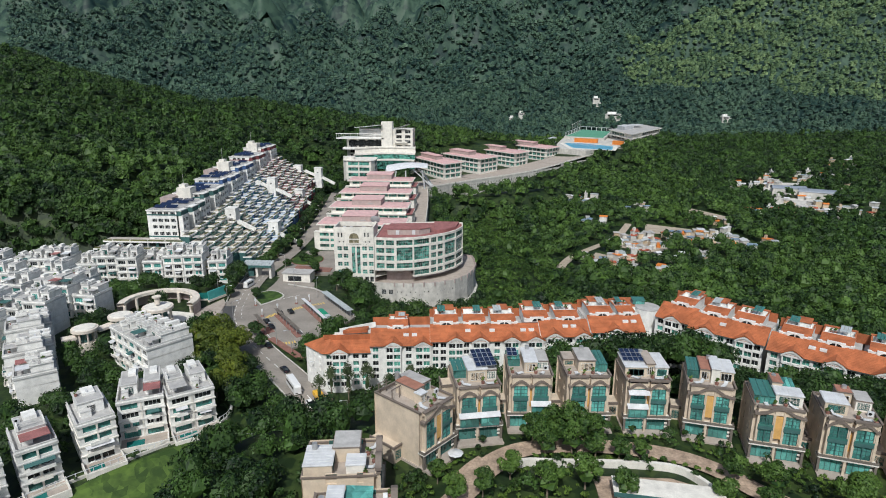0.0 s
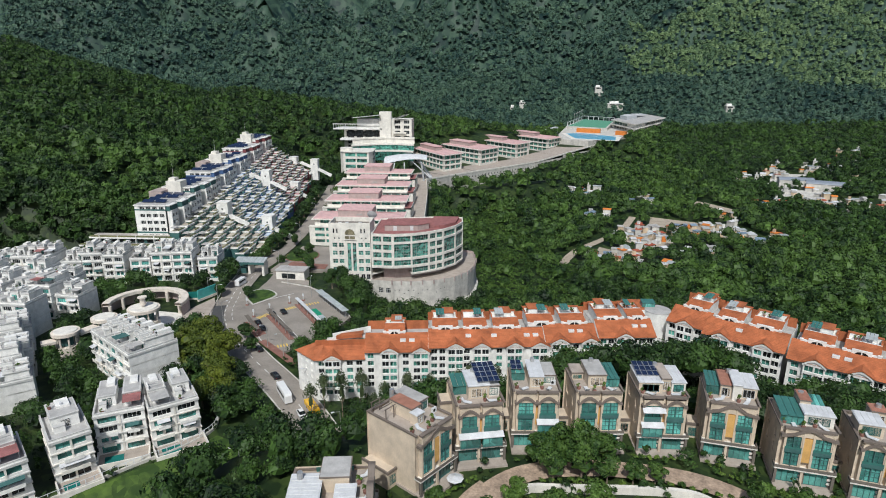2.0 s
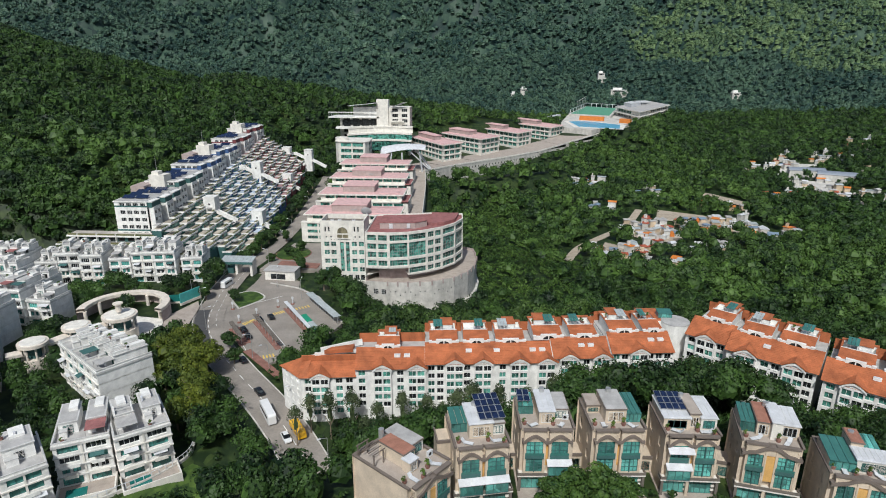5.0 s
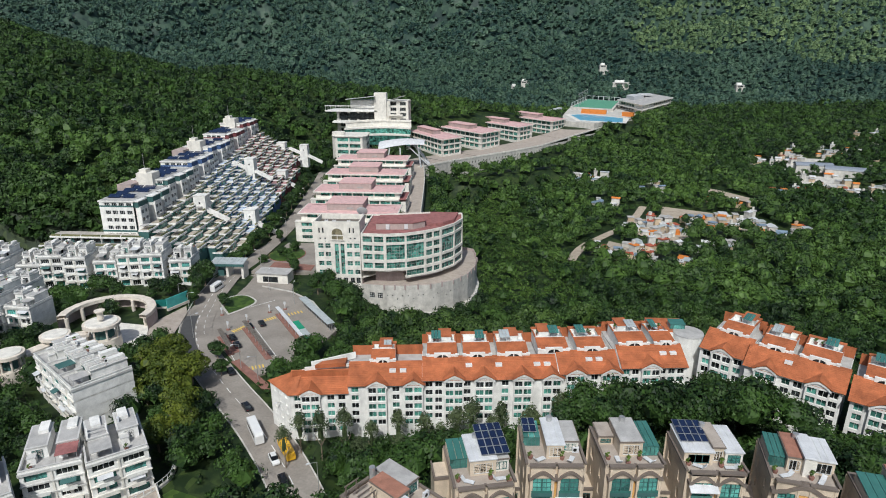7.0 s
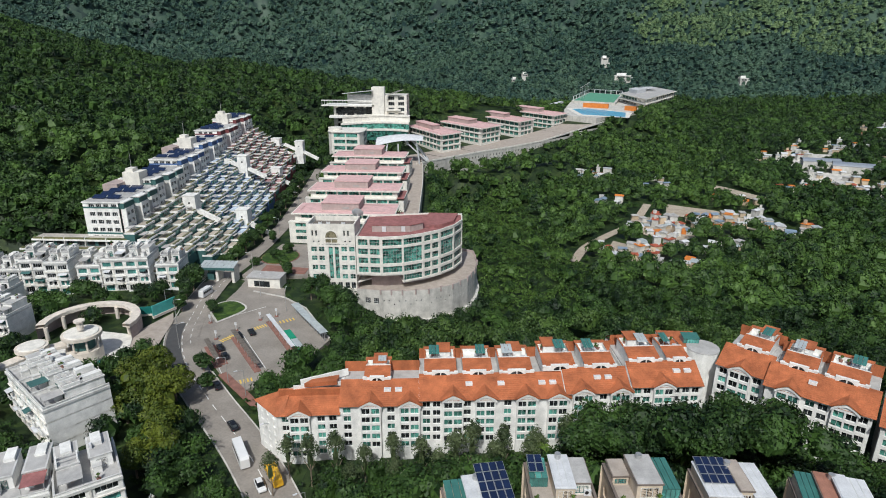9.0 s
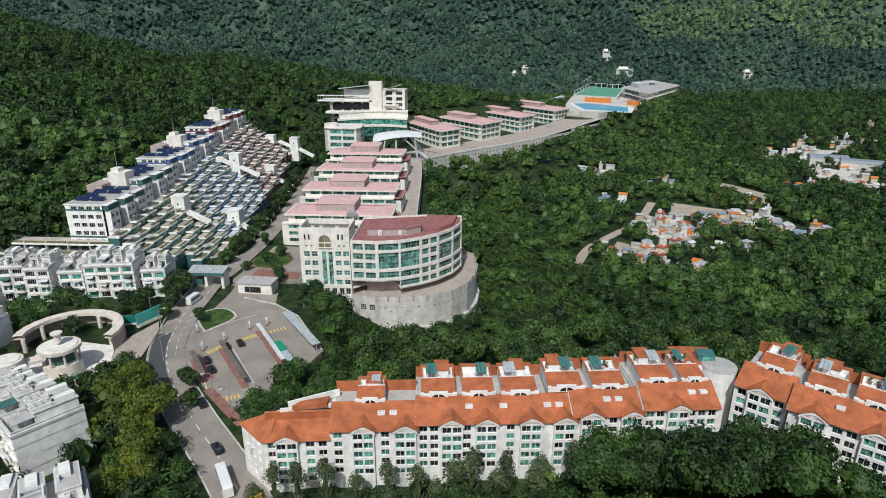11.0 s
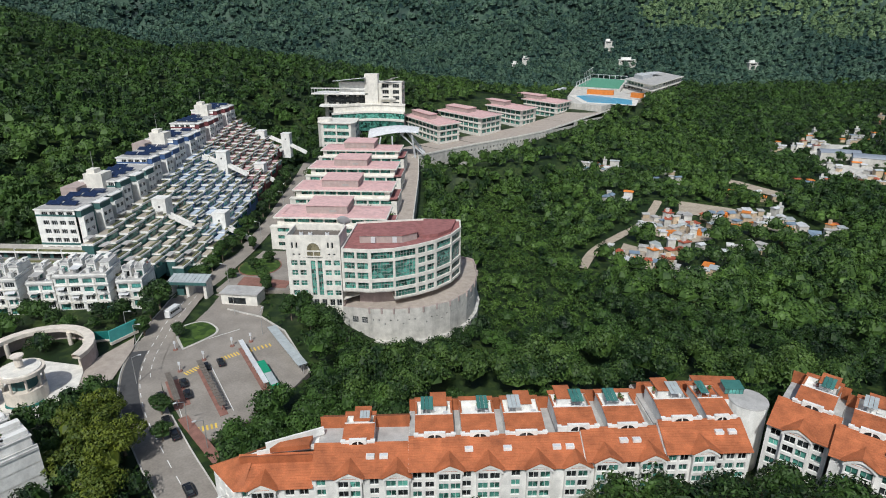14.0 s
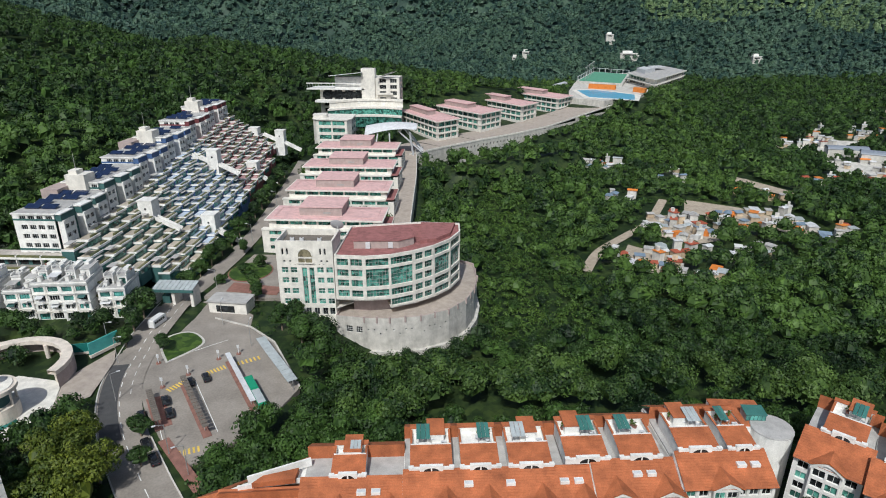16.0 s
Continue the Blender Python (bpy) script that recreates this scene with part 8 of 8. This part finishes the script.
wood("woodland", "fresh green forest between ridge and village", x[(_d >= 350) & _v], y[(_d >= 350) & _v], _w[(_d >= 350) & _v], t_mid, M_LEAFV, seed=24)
# mountain forest: one uneven canopy sheet over the far slopes, crown beside crown
def domes(px, py, size):
    """Round crowns of uneven height, one for each jittered cell."""
    ci, cj = np.floor(px / size), np.floor(py / size)
    best = np.zeros_like(px)
    for di in (-1, 0, 1):
        for dj in (-1, 0, 1):
            i, j = ci + di, cj + dj
            h = np.sin(i * 127.1 + j * 311.7) * 43758.5453
            h2 = np.sin(i * 269.5 + j * 183.3) * 28001.83
            h, h2 = h - np.floor(h), h2 - np.floor(h2)
            d = np.hypot(px - (i + 0.2 + 0.6 * h) * size, py - (j + 0.2 + 0.6 * h2) * size) / (size * (0.55 + 0.3 * h2))
            best = np.maximum(best, (0.5 + 0.5 * h) * np.sqrt(np.maximum(1 - d * d, 0)))
    return best


def canopy(x0, x1, y0, y1, step, seed, top, size, low):
    r = np.random.RandomState(seed)
    gx, gy = np.meshgrid(np.arange(x0, x1, step), np.arange(y0, y1, step))
    px, py = gx + r.uniform(-0.42, 0.42, gx.shape) * step, gy + r.uniform(-0.42, 0.42, gx.shape) * step
    pz = height(px, py) + low + top * domes(px, py, size) + r.uniform(-0.5, 0.5, gx.shape)
    n = gx.shape[1]
    i = (np.arange(gx.shape[0] - 1)[:, None] * n + np.arange(n - 1)[None]).ravel()
    quads = np.stack([i, i + 1, i + n + 1, i + n], -1)
    mid = np.stack([px.ravel()[quads].mean(1), py.ravel()[quads].mean(1)], -1)
    quads = quads[(np.abs(mid[:, 0]) < 0.76 * mid[:, 1] + 60)]
    return np.stack([px, py, pz], -1).reshape(-1, 3), quads


_c1, _q1 = canopy(-1190, 1190, 800, 1420, 8.0, 31, 3.0, 13.0, -3.0)
_c2, _q2 = canopy(-2150, 2150, 1410, 1800, 10.5, 32, 3.0, 20.0, -4.0)
_c3, _q3 = canopy(-2150, 2150, 1780, 2700, 10.5, 33, 11.0, 18.0, 1.0)
_far = new("woodland", array_mesh("woodland", np.concatenate([_c1, _c2, _c3]), np.concatenate([_q1, _q2 + len(_c1), _q3 + len(_c1) + len(_c2)]), M_HAZEF))
tagged(_far, "distant mountain forest in folds, haze painted into its bluish green", "woodland", kind="stuff")
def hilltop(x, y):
    """On the round hill, where sunlight is put into paler leaf colours."""
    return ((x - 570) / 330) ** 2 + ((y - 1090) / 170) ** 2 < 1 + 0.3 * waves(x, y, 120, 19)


t_slope = [np.concatenate([crown(50 + k, 18, 0.12, lobes=5), mass(50 + k, 5, 2) * 0.84]) for k in range(6)]
t_peak = [np.concatenate([crown(70 + k, 12, 0.14, lobes=5), mass(70 + k, 5, 2) * 0.92]) for k in range(6)]
for x0, x1, y0, y1, step, low, high, kinds, words, seed in ((-900, 1000, 640, 1130, 8.2, 8, 13, t_slope, "green forest on the far slopes above the valley", 5), (-1300, 1300, 1125, 1760, 10.5, 11, 16.5, t_peak, "mountain forest of rounded crowns on steep slopes", 15)):
    x, y, r = scatter(x0, x1, y0, y1, step, seed)
    ok = (np.abs(x) < 0.745 * y + 20) & ((y > 815) | (np.abs(x - 45) > 500)) & free(x, y, close2) & ~in_poly(x, y, GRASSES[-1])
    x, y = x[ok], y[ok]
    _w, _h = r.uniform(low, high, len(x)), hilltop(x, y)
    wood("woodland", words, x[~_h], y[~_h], _w[~_h], kinds, M_HAZEM, seed=seed + 1)
    wood("woodland", "forest on the round hill, sunlight painted as pale green", x[_h], y[_h], _w[_h], kinds, M_SUNHILL, seed=seed + 2)
# low scrub in the grass and at the edges
x, y, r = scatter(-110, 120, 80, 330, 2.4, 7)
ok = seen(x, y) & free(x, y, taken) & ~free(x, y, grown(taken, 3)) & (r.rand(len(x)) < 0.55) & (height(x, y) < 60)
ok &= np.hypot(x, y - 60) < 240
x, y = x[ok], y[ok]
def planting(ring, step, seed, lo, hi, density, mask, templates, label, mat, lift=0.0, name="woodland", category="woodland"):
    x, y, r = scatter(min(p[0] for p in ring), max(p[0] for p in ring), min(p[1] for p in ring), max(p[1] for p in ring), step, seed)
    ok = in_poly(x, y, ring) & free(x, y, mask) & (r.rand(len(x)) < density)
    wood(name, label, x[ok], y[ok], r.uniform(lo, hi, ok.sum()), templates, mat, lift, seed, category)


t_shrub = [crown(60 + k, 70, 0.1, lobes=4) for k in range(3)]
planting([(60, 126), (116, 98), (128, 106), (98, 127), (74, 142), (60, 155)], 5.0, 81, 6.5, 10.5, 0.9, close2, t_big, "tall dark trees before the stepping block", M_LEAF, 1.0)
planting([(20, 146), (60, 134), (62, 156), (48, 161), (20, 157)], 4.6, 80, 8.5, 12.0, 0.95, close1, t_big, "tall dark trees before the long block", M_LEAF, 8.5)
planting([(-225, 243), (-148, 248), (-138, 278), (-215, 290)], 2.9, 88, 6.5, 9.5, 0.97, close1, t_mid, "dense trees on the steep foot of the hill", M_LEAF)
planting([(-30, 128), (24, 132), (24, 152), (-10, 151), (-34, 147)], 4.6, 82, 5.0, 8.0, 0.9, close2, t_near, "dense trees behind the villas", M_LEAF)
planting([(-41, 206), (-50, 190), (-52, 178), (-46, 170), (-30, 178), (-12, 190), (-14, 226), (-36, 232), (-43, 216)], 4.6, 89, 7.0, 10.0, 0.95, close1, t_near, "tall dark trees beside the stopping area", M_LEAF, 1.0)
planting(ROW, 9.0, 91, 10.5, 13.5, 1.0, close1, t_big, "row of big rounded trees behind the long block", M_LEAFR, 2.0)
planting(SCRUB, 3.0, 92, 2.6, 5.2, 0.95, close1, [crown(130 + k, 80, 0.075, lobes=6) for k in range(4)], "bright green scrub and creepers on the bank", M_LEAFL, name="shrubs", category="shrubs")
planting(GARDEN, 1.7, 83, 1.0, 2.2, 0.75, close1, t_shrub, "mixed green shrubs in the villa garden beds", M_LEAFP, name="shrubs", category="shrubs")
planting(GARDEN, 4.4, 84, 3.0, 5.4, 0.5, close1, [crown(90 + k, 280, 0.05) for k in range(3)], "small leafy trees in the villa garden", M_LEAF)
planting(GRASSES[1], 4.0, 85, 1.6, 4.6, 0.42, close1, t_shrub, "shrubs and saplings on the grass slope", M_LEAF, name="shrubs", category="shrubs")
planting([(44, 305), (190, 330), (210, 420), (150, 500), (60, 515), (50, 400)], 5.0, 86, 3.0, 5.5, 0.3, close1, t_mid, "small trees between the village houses", M_LEAF)
planting([(215, 440), (330, 440), (400, 640), (240, 590)], 5.5, 87, 3.5, 6.0, 0.35, close1, t_mid, "small trees between the outer village houses", M_LEAF)
wood("shrubs", "low shrubs along walls and kerbs", x, y, r.uniform(1.2, 2.8, len(x)), [crown(60 + k, 40, 0.13, lobes=3) for k in range(3)], M_LEAF, seed=8, category="shrubs")


def tree_template(name, label, seed, clumps, size, mat, stem=0.45, lobes=7, flat=0.8, limbs=4, core=0.72):
    """A single tree of unit width: tapered trunk with limbs, and a crown of leaf clumps."""
    t = thing(name, label, "tree", pose(0, 0, -500))
    s = Shape()
    rr = random.Random(seed)
    s.tube(0, 0, -0.05, stem + 0.12, 0.035, 0.02, 7)
    for k in range(limbs):
        a = 6.28 * k / limbs + rr.random()
        s.beam((0, 0, stem * 0.75), (0.25 * math.cos(a), 0.25 * math.sin(a), stem + 0.25), 0.022)
    part("trunk", s, M_TRUNK, t)
    q = np.concatenate([crown(seed, clumps * 2, size, lobes + 3, flat), mass(seed, 8, 3) * (core, core, 0.8 * flat)])
    q[..., 2] += stem - 0.28
    part("crown", array_mesh("crown", q.reshape(-1, 3), np.arange(len(q) * 3).reshape(-1, 3), mat), None, t)
    return t


def plant(template, spots, group):
    for k, (x, y, w) in enumerate(spots):
        m = pose(x, y, ground_z(x, y), 0, 0, 47 * k) @ Matrix.Diagonal((w, w, w * (0.95 + 0.1 * (k % 3)), 1))
        t = template if k == 0 else copy_thing(template, m)
        t.matrix_basis = m
        tagged(t, group=group)


_yel = tree_template("tree", "yellow-green flowering tree beside the road", 71, 1100, 0.025, M_LEAFY, stem=0.4)
plant(_yel, [(-70, 162, 11), (-77, 172, 12), (-72, 170, 11), (-79, 181, 11), (-66, 156, 10), (-83, 187, 10), (-74, 178, 11), (-69, 150, 9), (-86, 180, 10), (-81, 168, 10)], "yellow-green trees")
_gum = tree_template("tree", "slender grey-green gum tree before the white flats", 72, 520, 0.04, M_LEAFG, stem=0.9, lobes=9, flat=1.7, core=0.3)
plant(_gum, [(-37, 152, 4.7), (-32, 151, 5.0), (-27, 153, 5.0), (-21, 153, 4.7), (-15, 154, 5.0), (-9, 153, 4.7), (-2, 154, 5.8), (1.5, 155, 5.8), (8, 155, 5.0), (15, 156, 5.4), (-39, 147, 4.3), (21, 156, 5.8), (-23, 148, 4.7), (6, 150, 5.0), (27, 156, 5.8), (-14, 149, 4.3), (13, 150, 5.0), (-5, 148, 4.3)], "gum trees")
_round = tree_template("tree", "round dark green shade tree by the kerb", 73, 800, 0.036, M_LEAF, stem=0.38)
plant(_round, [(-86, 229.5, 6), (-73, 192.5, 6), (-68, 183, 5), (-97, 230, 7), (-99, 238, 9), (-100, 246, 10), (-103, 250, 9), (-70, 262, 7), (-74, 270, 6), (-80, 280, 6), (-77, 287, 6), (-88, 300, 6), (-97, 270, 8), (-96.5, 279, 7), (-96, 288, 8), (-95.5, 297, 8), (-95, 306, 7), (-95.5, 316, 8), (-95.5, 326, 8), (-96, 337, 8), (-96.5, 348, 9), (-97.5, 360, 9), (-98.5, 372, 9), (-99.5, 385, 9), (-100.5, 398, 9), (-86, 272, 5), (-52, 245, 9), (-47, 243, 10), (-43, 238, 10), (-56, 243, 8), (-48, 236, 9)], "shade trees")
_gard = tree_template("tree", "bright green garden tree among the villas", 74, 1000, 0.034, M_LEAFL, stem=0.45, flat=0.9)
plant(_gard, [(14, 108, 6.5), (18, 109.5, 6.5), (22, 109, 7), (26.5, 109.5, 6), (16, 103.5, 6), (21, 104, 6.5), (25.5, 104, 5.5), (9, 97, 5), (4, 92, 4.5), (30, 104, 4.5), (22, 95, 6), (15, 92, 6), (54, 95, 6), (49, 98, 5), (65, 91, 6), (50, 88, 6), (-1, 90, 5), (28, 92, 5), (34, 104.5, 4), (69, 94, 5), (-4, 95, 4), (45, 92, 5)], "garden trees")


def palm(label):
    t = thing("palm_tree", label, "palm", pose(0, 0, -500))
    part("trunk", Shape().tube(0, 0, -0.3, 7.5, 0.22, 0.14, 8), M_TRUNK, t)
    rr = random.Random(5)
    s = Shape()
    for k in range(18):
        a, up = 6.283 * k / 18 + rr.uniform(-0.15, 0.15), rr.uniform(0.1, 1.0)
        n = 6
        pts = [(0.1 + 3.2 * i / n, 7.5 + 1.6 * up * math.sin(math.pi * 0.75 * i / n) - 1.8 * (i / n) ** 2 * (1.3 - up)) for i in range(n + 1)]
        ca, sa = math.cos(a), math.sin(a)
        for i, ((r0, z0), (r1, z1)) in enumerate(zip(pts, pts[1:])):
            w0, w1 = 0.5 * math.sin(math.pi * (i + 0.4) / (n + 0.6)), 0.5 * math.sin(math.pi * (i + 1.4) / (n + 0.6))
            for sd in (-1, 1):
                s.quad((r0 * ca, r0 * sa, z0), (r1 * ca, r1 * sa, z1), (r1 * ca - sd * sa * w1, r1 * sa + sd * ca * w1, z1 - 0.3 * w1), (r0 * ca - sd * sa * w0, r0 * sa + sd * ca * w0, z0 - 0.3 * w0))
    part("fronds", s, M_LEAFP, t)
    return t


_palm = palm("tall palm with arching fronds before the flats")
for k, (x, y) in enumerate(((33, 156), (36, 157), (39, 155.5), (42, 157), (45, 155), (37, 153), (48, 157), (41, 152), (44, 151), (15, 155), (33.5, 152), (75, 186), (98, 172), (104, 167), (110, 163))):
    m = pose(x, y, ground_z(x, y), 0, 0, 40 * k) @ Matrix.Diagonal((1, 1, 1.0 + 0.12 * (k % 4), 1))
    p = _palm if k == 0 else copy_thing(_palm, m)
    p.matrix_basis = m
    tagged(p, group="palms")

# ---- roof terraces: furniture, pots, glass covers ----
rc = random.Random(33)


def potted_shrub(m, size):
    p = thing("potted_shrub", "bushy green shrub in a terracotta pot", "plant", m, "roof plants")
    part("pot", Shape().tube(0, 0, 0, 0.5, 0.3, 0.4, 10), M_REDP, p)
    q = crown(rc.randrange(900), 46, 0.13, lobes=4)
    q[..., :2] *= size
    q[..., 2] = q[..., 2] * size * 1.1 + 0.35
    part("leaves", array_mesh("leaves", q.reshape(-1, 3), np.arange(46 * 3).reshape(-1, 3), M_LEAFP), None, p)
    return p


def ac_unit(m):
    a = thing("air_conditioner", "white outdoor air conditioner on the roof", "air conditioner", m, "roof air conditioners")
    part("casing", Shape().box(-0.5, -0.2, 0.0, 0.5, 0.2, 0.95).use(1).add([(0.3 * math.cos(k * 0.7854) - 0.12, -0.21, 0.52 + 0.3 * math.sin(k * 0.7854)) for k in range(8)], [tuple(range(8))]), (M_PALER, M_DARK), a)
    return a


def table_set(m):
    t = thing("terrace_table", "small terrace table with white top", "table", m, "terrace tables")
    part("tabletop", Shape().tube(0, 0, 0.7, 0.75, 0.6, n=14), M_PALER, t)
    part("leg", Shape().tube(0, 0, 0, 0.7, 0.06, n=6), M_METAL, t)
    return t


def lounge_chair(m):
    c = thing("roof_chair", "white lounge chair on a roof terrace", "chair", m, "roof chairs")
    part("seat", Shape().box(-0.35, -0.9, 0.28, 0.35, 0.5, 0.38), M_PALER, c)
    part("backrest", Shape().add([(-0.35, 0.5, 0.3), (0.35, 0.5, 0.3), (0.35, 1.0, 0.95), (-0.35, 1.0, 0.95), (-0.35, 0.6, 0.26), (0.35, 0.6, 0.26), (0.35, 1.08, 0.9), (-0.35, 1.08, 0.9)], [(0, 1, 2, 3), (7, 6, 5, 4), (0, 4, 5, 1), (1, 5, 6, 2), (2, 6, 7, 3), (3, 7, 4, 0)]), M_PALER, c)
    part("leg_frame", Shape().box(-0.33, -0.8, 0, 0.33, -0.74, 0.28).box(-0.33, 0.4, 0, 0.33, 0.46, 0.28), M_METAL, c)
    return c


_ac = ac_unit(pose(-54.5, 259, 36.95))
_shrubs = [potted_shrub(pose(0, 0, -500), 1.05), potted_shrub(pose(0, 0, -500), 1.4)]
_tab, _chair = table_set(pose(0, 0, -500)), lounge_chair(pose(0, 0, -500))
_used = set()


def put(template, m):
    if template.name in _used:
        return copy_thing(template, m)
    _used.add(template.name)
    template.matrix_basis = m
    return template


for n, (F, u0, u1, y0, y1, z) in enumerate(TERRACES):
    w = u1 - u0
    for k in range(2):
        put(_shrubs[(n + k) % 2], F @ pose(u0 + 0.5 + rc.random() * (w - 1), y1 - 0.5 - 0.5 * rc.random(), z + 0.01))
    put(_tab, F @ pose(u0 + w * 0.55, (y0 + y1) / 2, z + 0.01))
    put(_ac, F @ pose(u1 - 0.8, y0 + 0.6, z + 0.01))
    cover = thing("terrace_cover", ("green glass" if n % 3 else "blue sheet") + " cover over a roof terrace", "canopy", F @ pose(0, 0, 0), "terrace covers")
    a = u0 + w * (0.1 if n % 2 else 0.5)
    s = Shape()
    for k in range(3):
        s.add([(a + w * 0.13 * k, y0, z + 2.0), (a + w * 0.13 * (k + 0.92), y0, z + 2.0), (a + w * 0.13 * (k + 0.92), y1, z + 2.4), (a + w * 0.13 * k, y1, z + 2.4), (a + w * 0.13 * k, y0, z + 1.95), (a + w * 0.13 * (k + 0.92), y0, z + 1.95), (a + w * 0.13 * (k + 0.92), y1, z + 2.35), (a + w * 0.13 * k, y1, z + 2.35)],
              [(0, 1, 2, 3), (7, 6, 5, 4), (0, 4, 5, 1), (1, 5, 6, 2), (2, 6, 7, 3), (3, 7, 4, 0)])
    part("sheet", s, M_GGLASS if n % 3 else M_PBLUE, cover)
    for x in (a + 0.1, a + w * 0.38):
        part("post", Shape().box(x - 0.05, y0 + 0.05, z, x + 0.05, y0 + 0.15, z + 2.0), M_METAL, cover)
for n, (M, x0, x1, y0, y1, z) in enumerate(VILLA_ROOFS):
    put(_shrubs[n % 2], M @ pose(x0 + 0.2, y1 - 0.3, z + 0.01))
    put(_shrubs[(n + 1) % 2], M @ pose(x1 - 0.2, y0 + 0.2, z + 0.01)) if n % 3 == 0 else None
    put(_chair, M @ pose((x0 + x1) / 2, (y0 + y1) / 2, z + 0.01, 0, 0, 30 * n))
    if n % 2:
        put(_ac, M @ pose(x1 - 0.3, y1 + 1.4, z + 0.01))
for n, (M, x, y, z) in enumerate(ROOF_SPOTS):
    if n % 7 == 3:
        put(_shrubs[n % 2], M @ pose(x, y, z))
    elif n % 5 == 0:
        put(_ac, M @ pose(x, y, z, 0, 0, 90 * (n % 2)))
umb = thing("parasol", "white garden parasol beside a villa", "parasol", pose(-1.0, 100.8, 29.3))
part("pole", Shape().tube(0, 0, 0, 2.5, 0.04, n=6), M_METAL, umb)
part("canopy", Shape().add([(1.5 * math.cos(k * 0.7854), 1.5 * math.sin(k * 0.7854), 2.1) for k in range(8)] + [(0, 0, 2.65)], [(k, (k + 1) % 8, 8) for k in range(8)]), M_PALER, umb)
for a, b in HEDGES:
    q = np.concatenate([crown(300 + k, 60, 0.12, lobes=4) * (1.7, 1.7, 1.3) + np.array([a[0] + (b[0] - a[0]) * k / 6, a[1] + (b[1] - a[1]) * k / 6, 29.3]) for k in range(7)])
    hd = new("hedge", array_mesh("hedge", q.reshape(-1, 3), np.arange(len(q) * 3).reshape(-1, 3), M_LEAFP))
    tagged(hd, "clipped green hedge along the garden path", "hedge", "garden hedges")
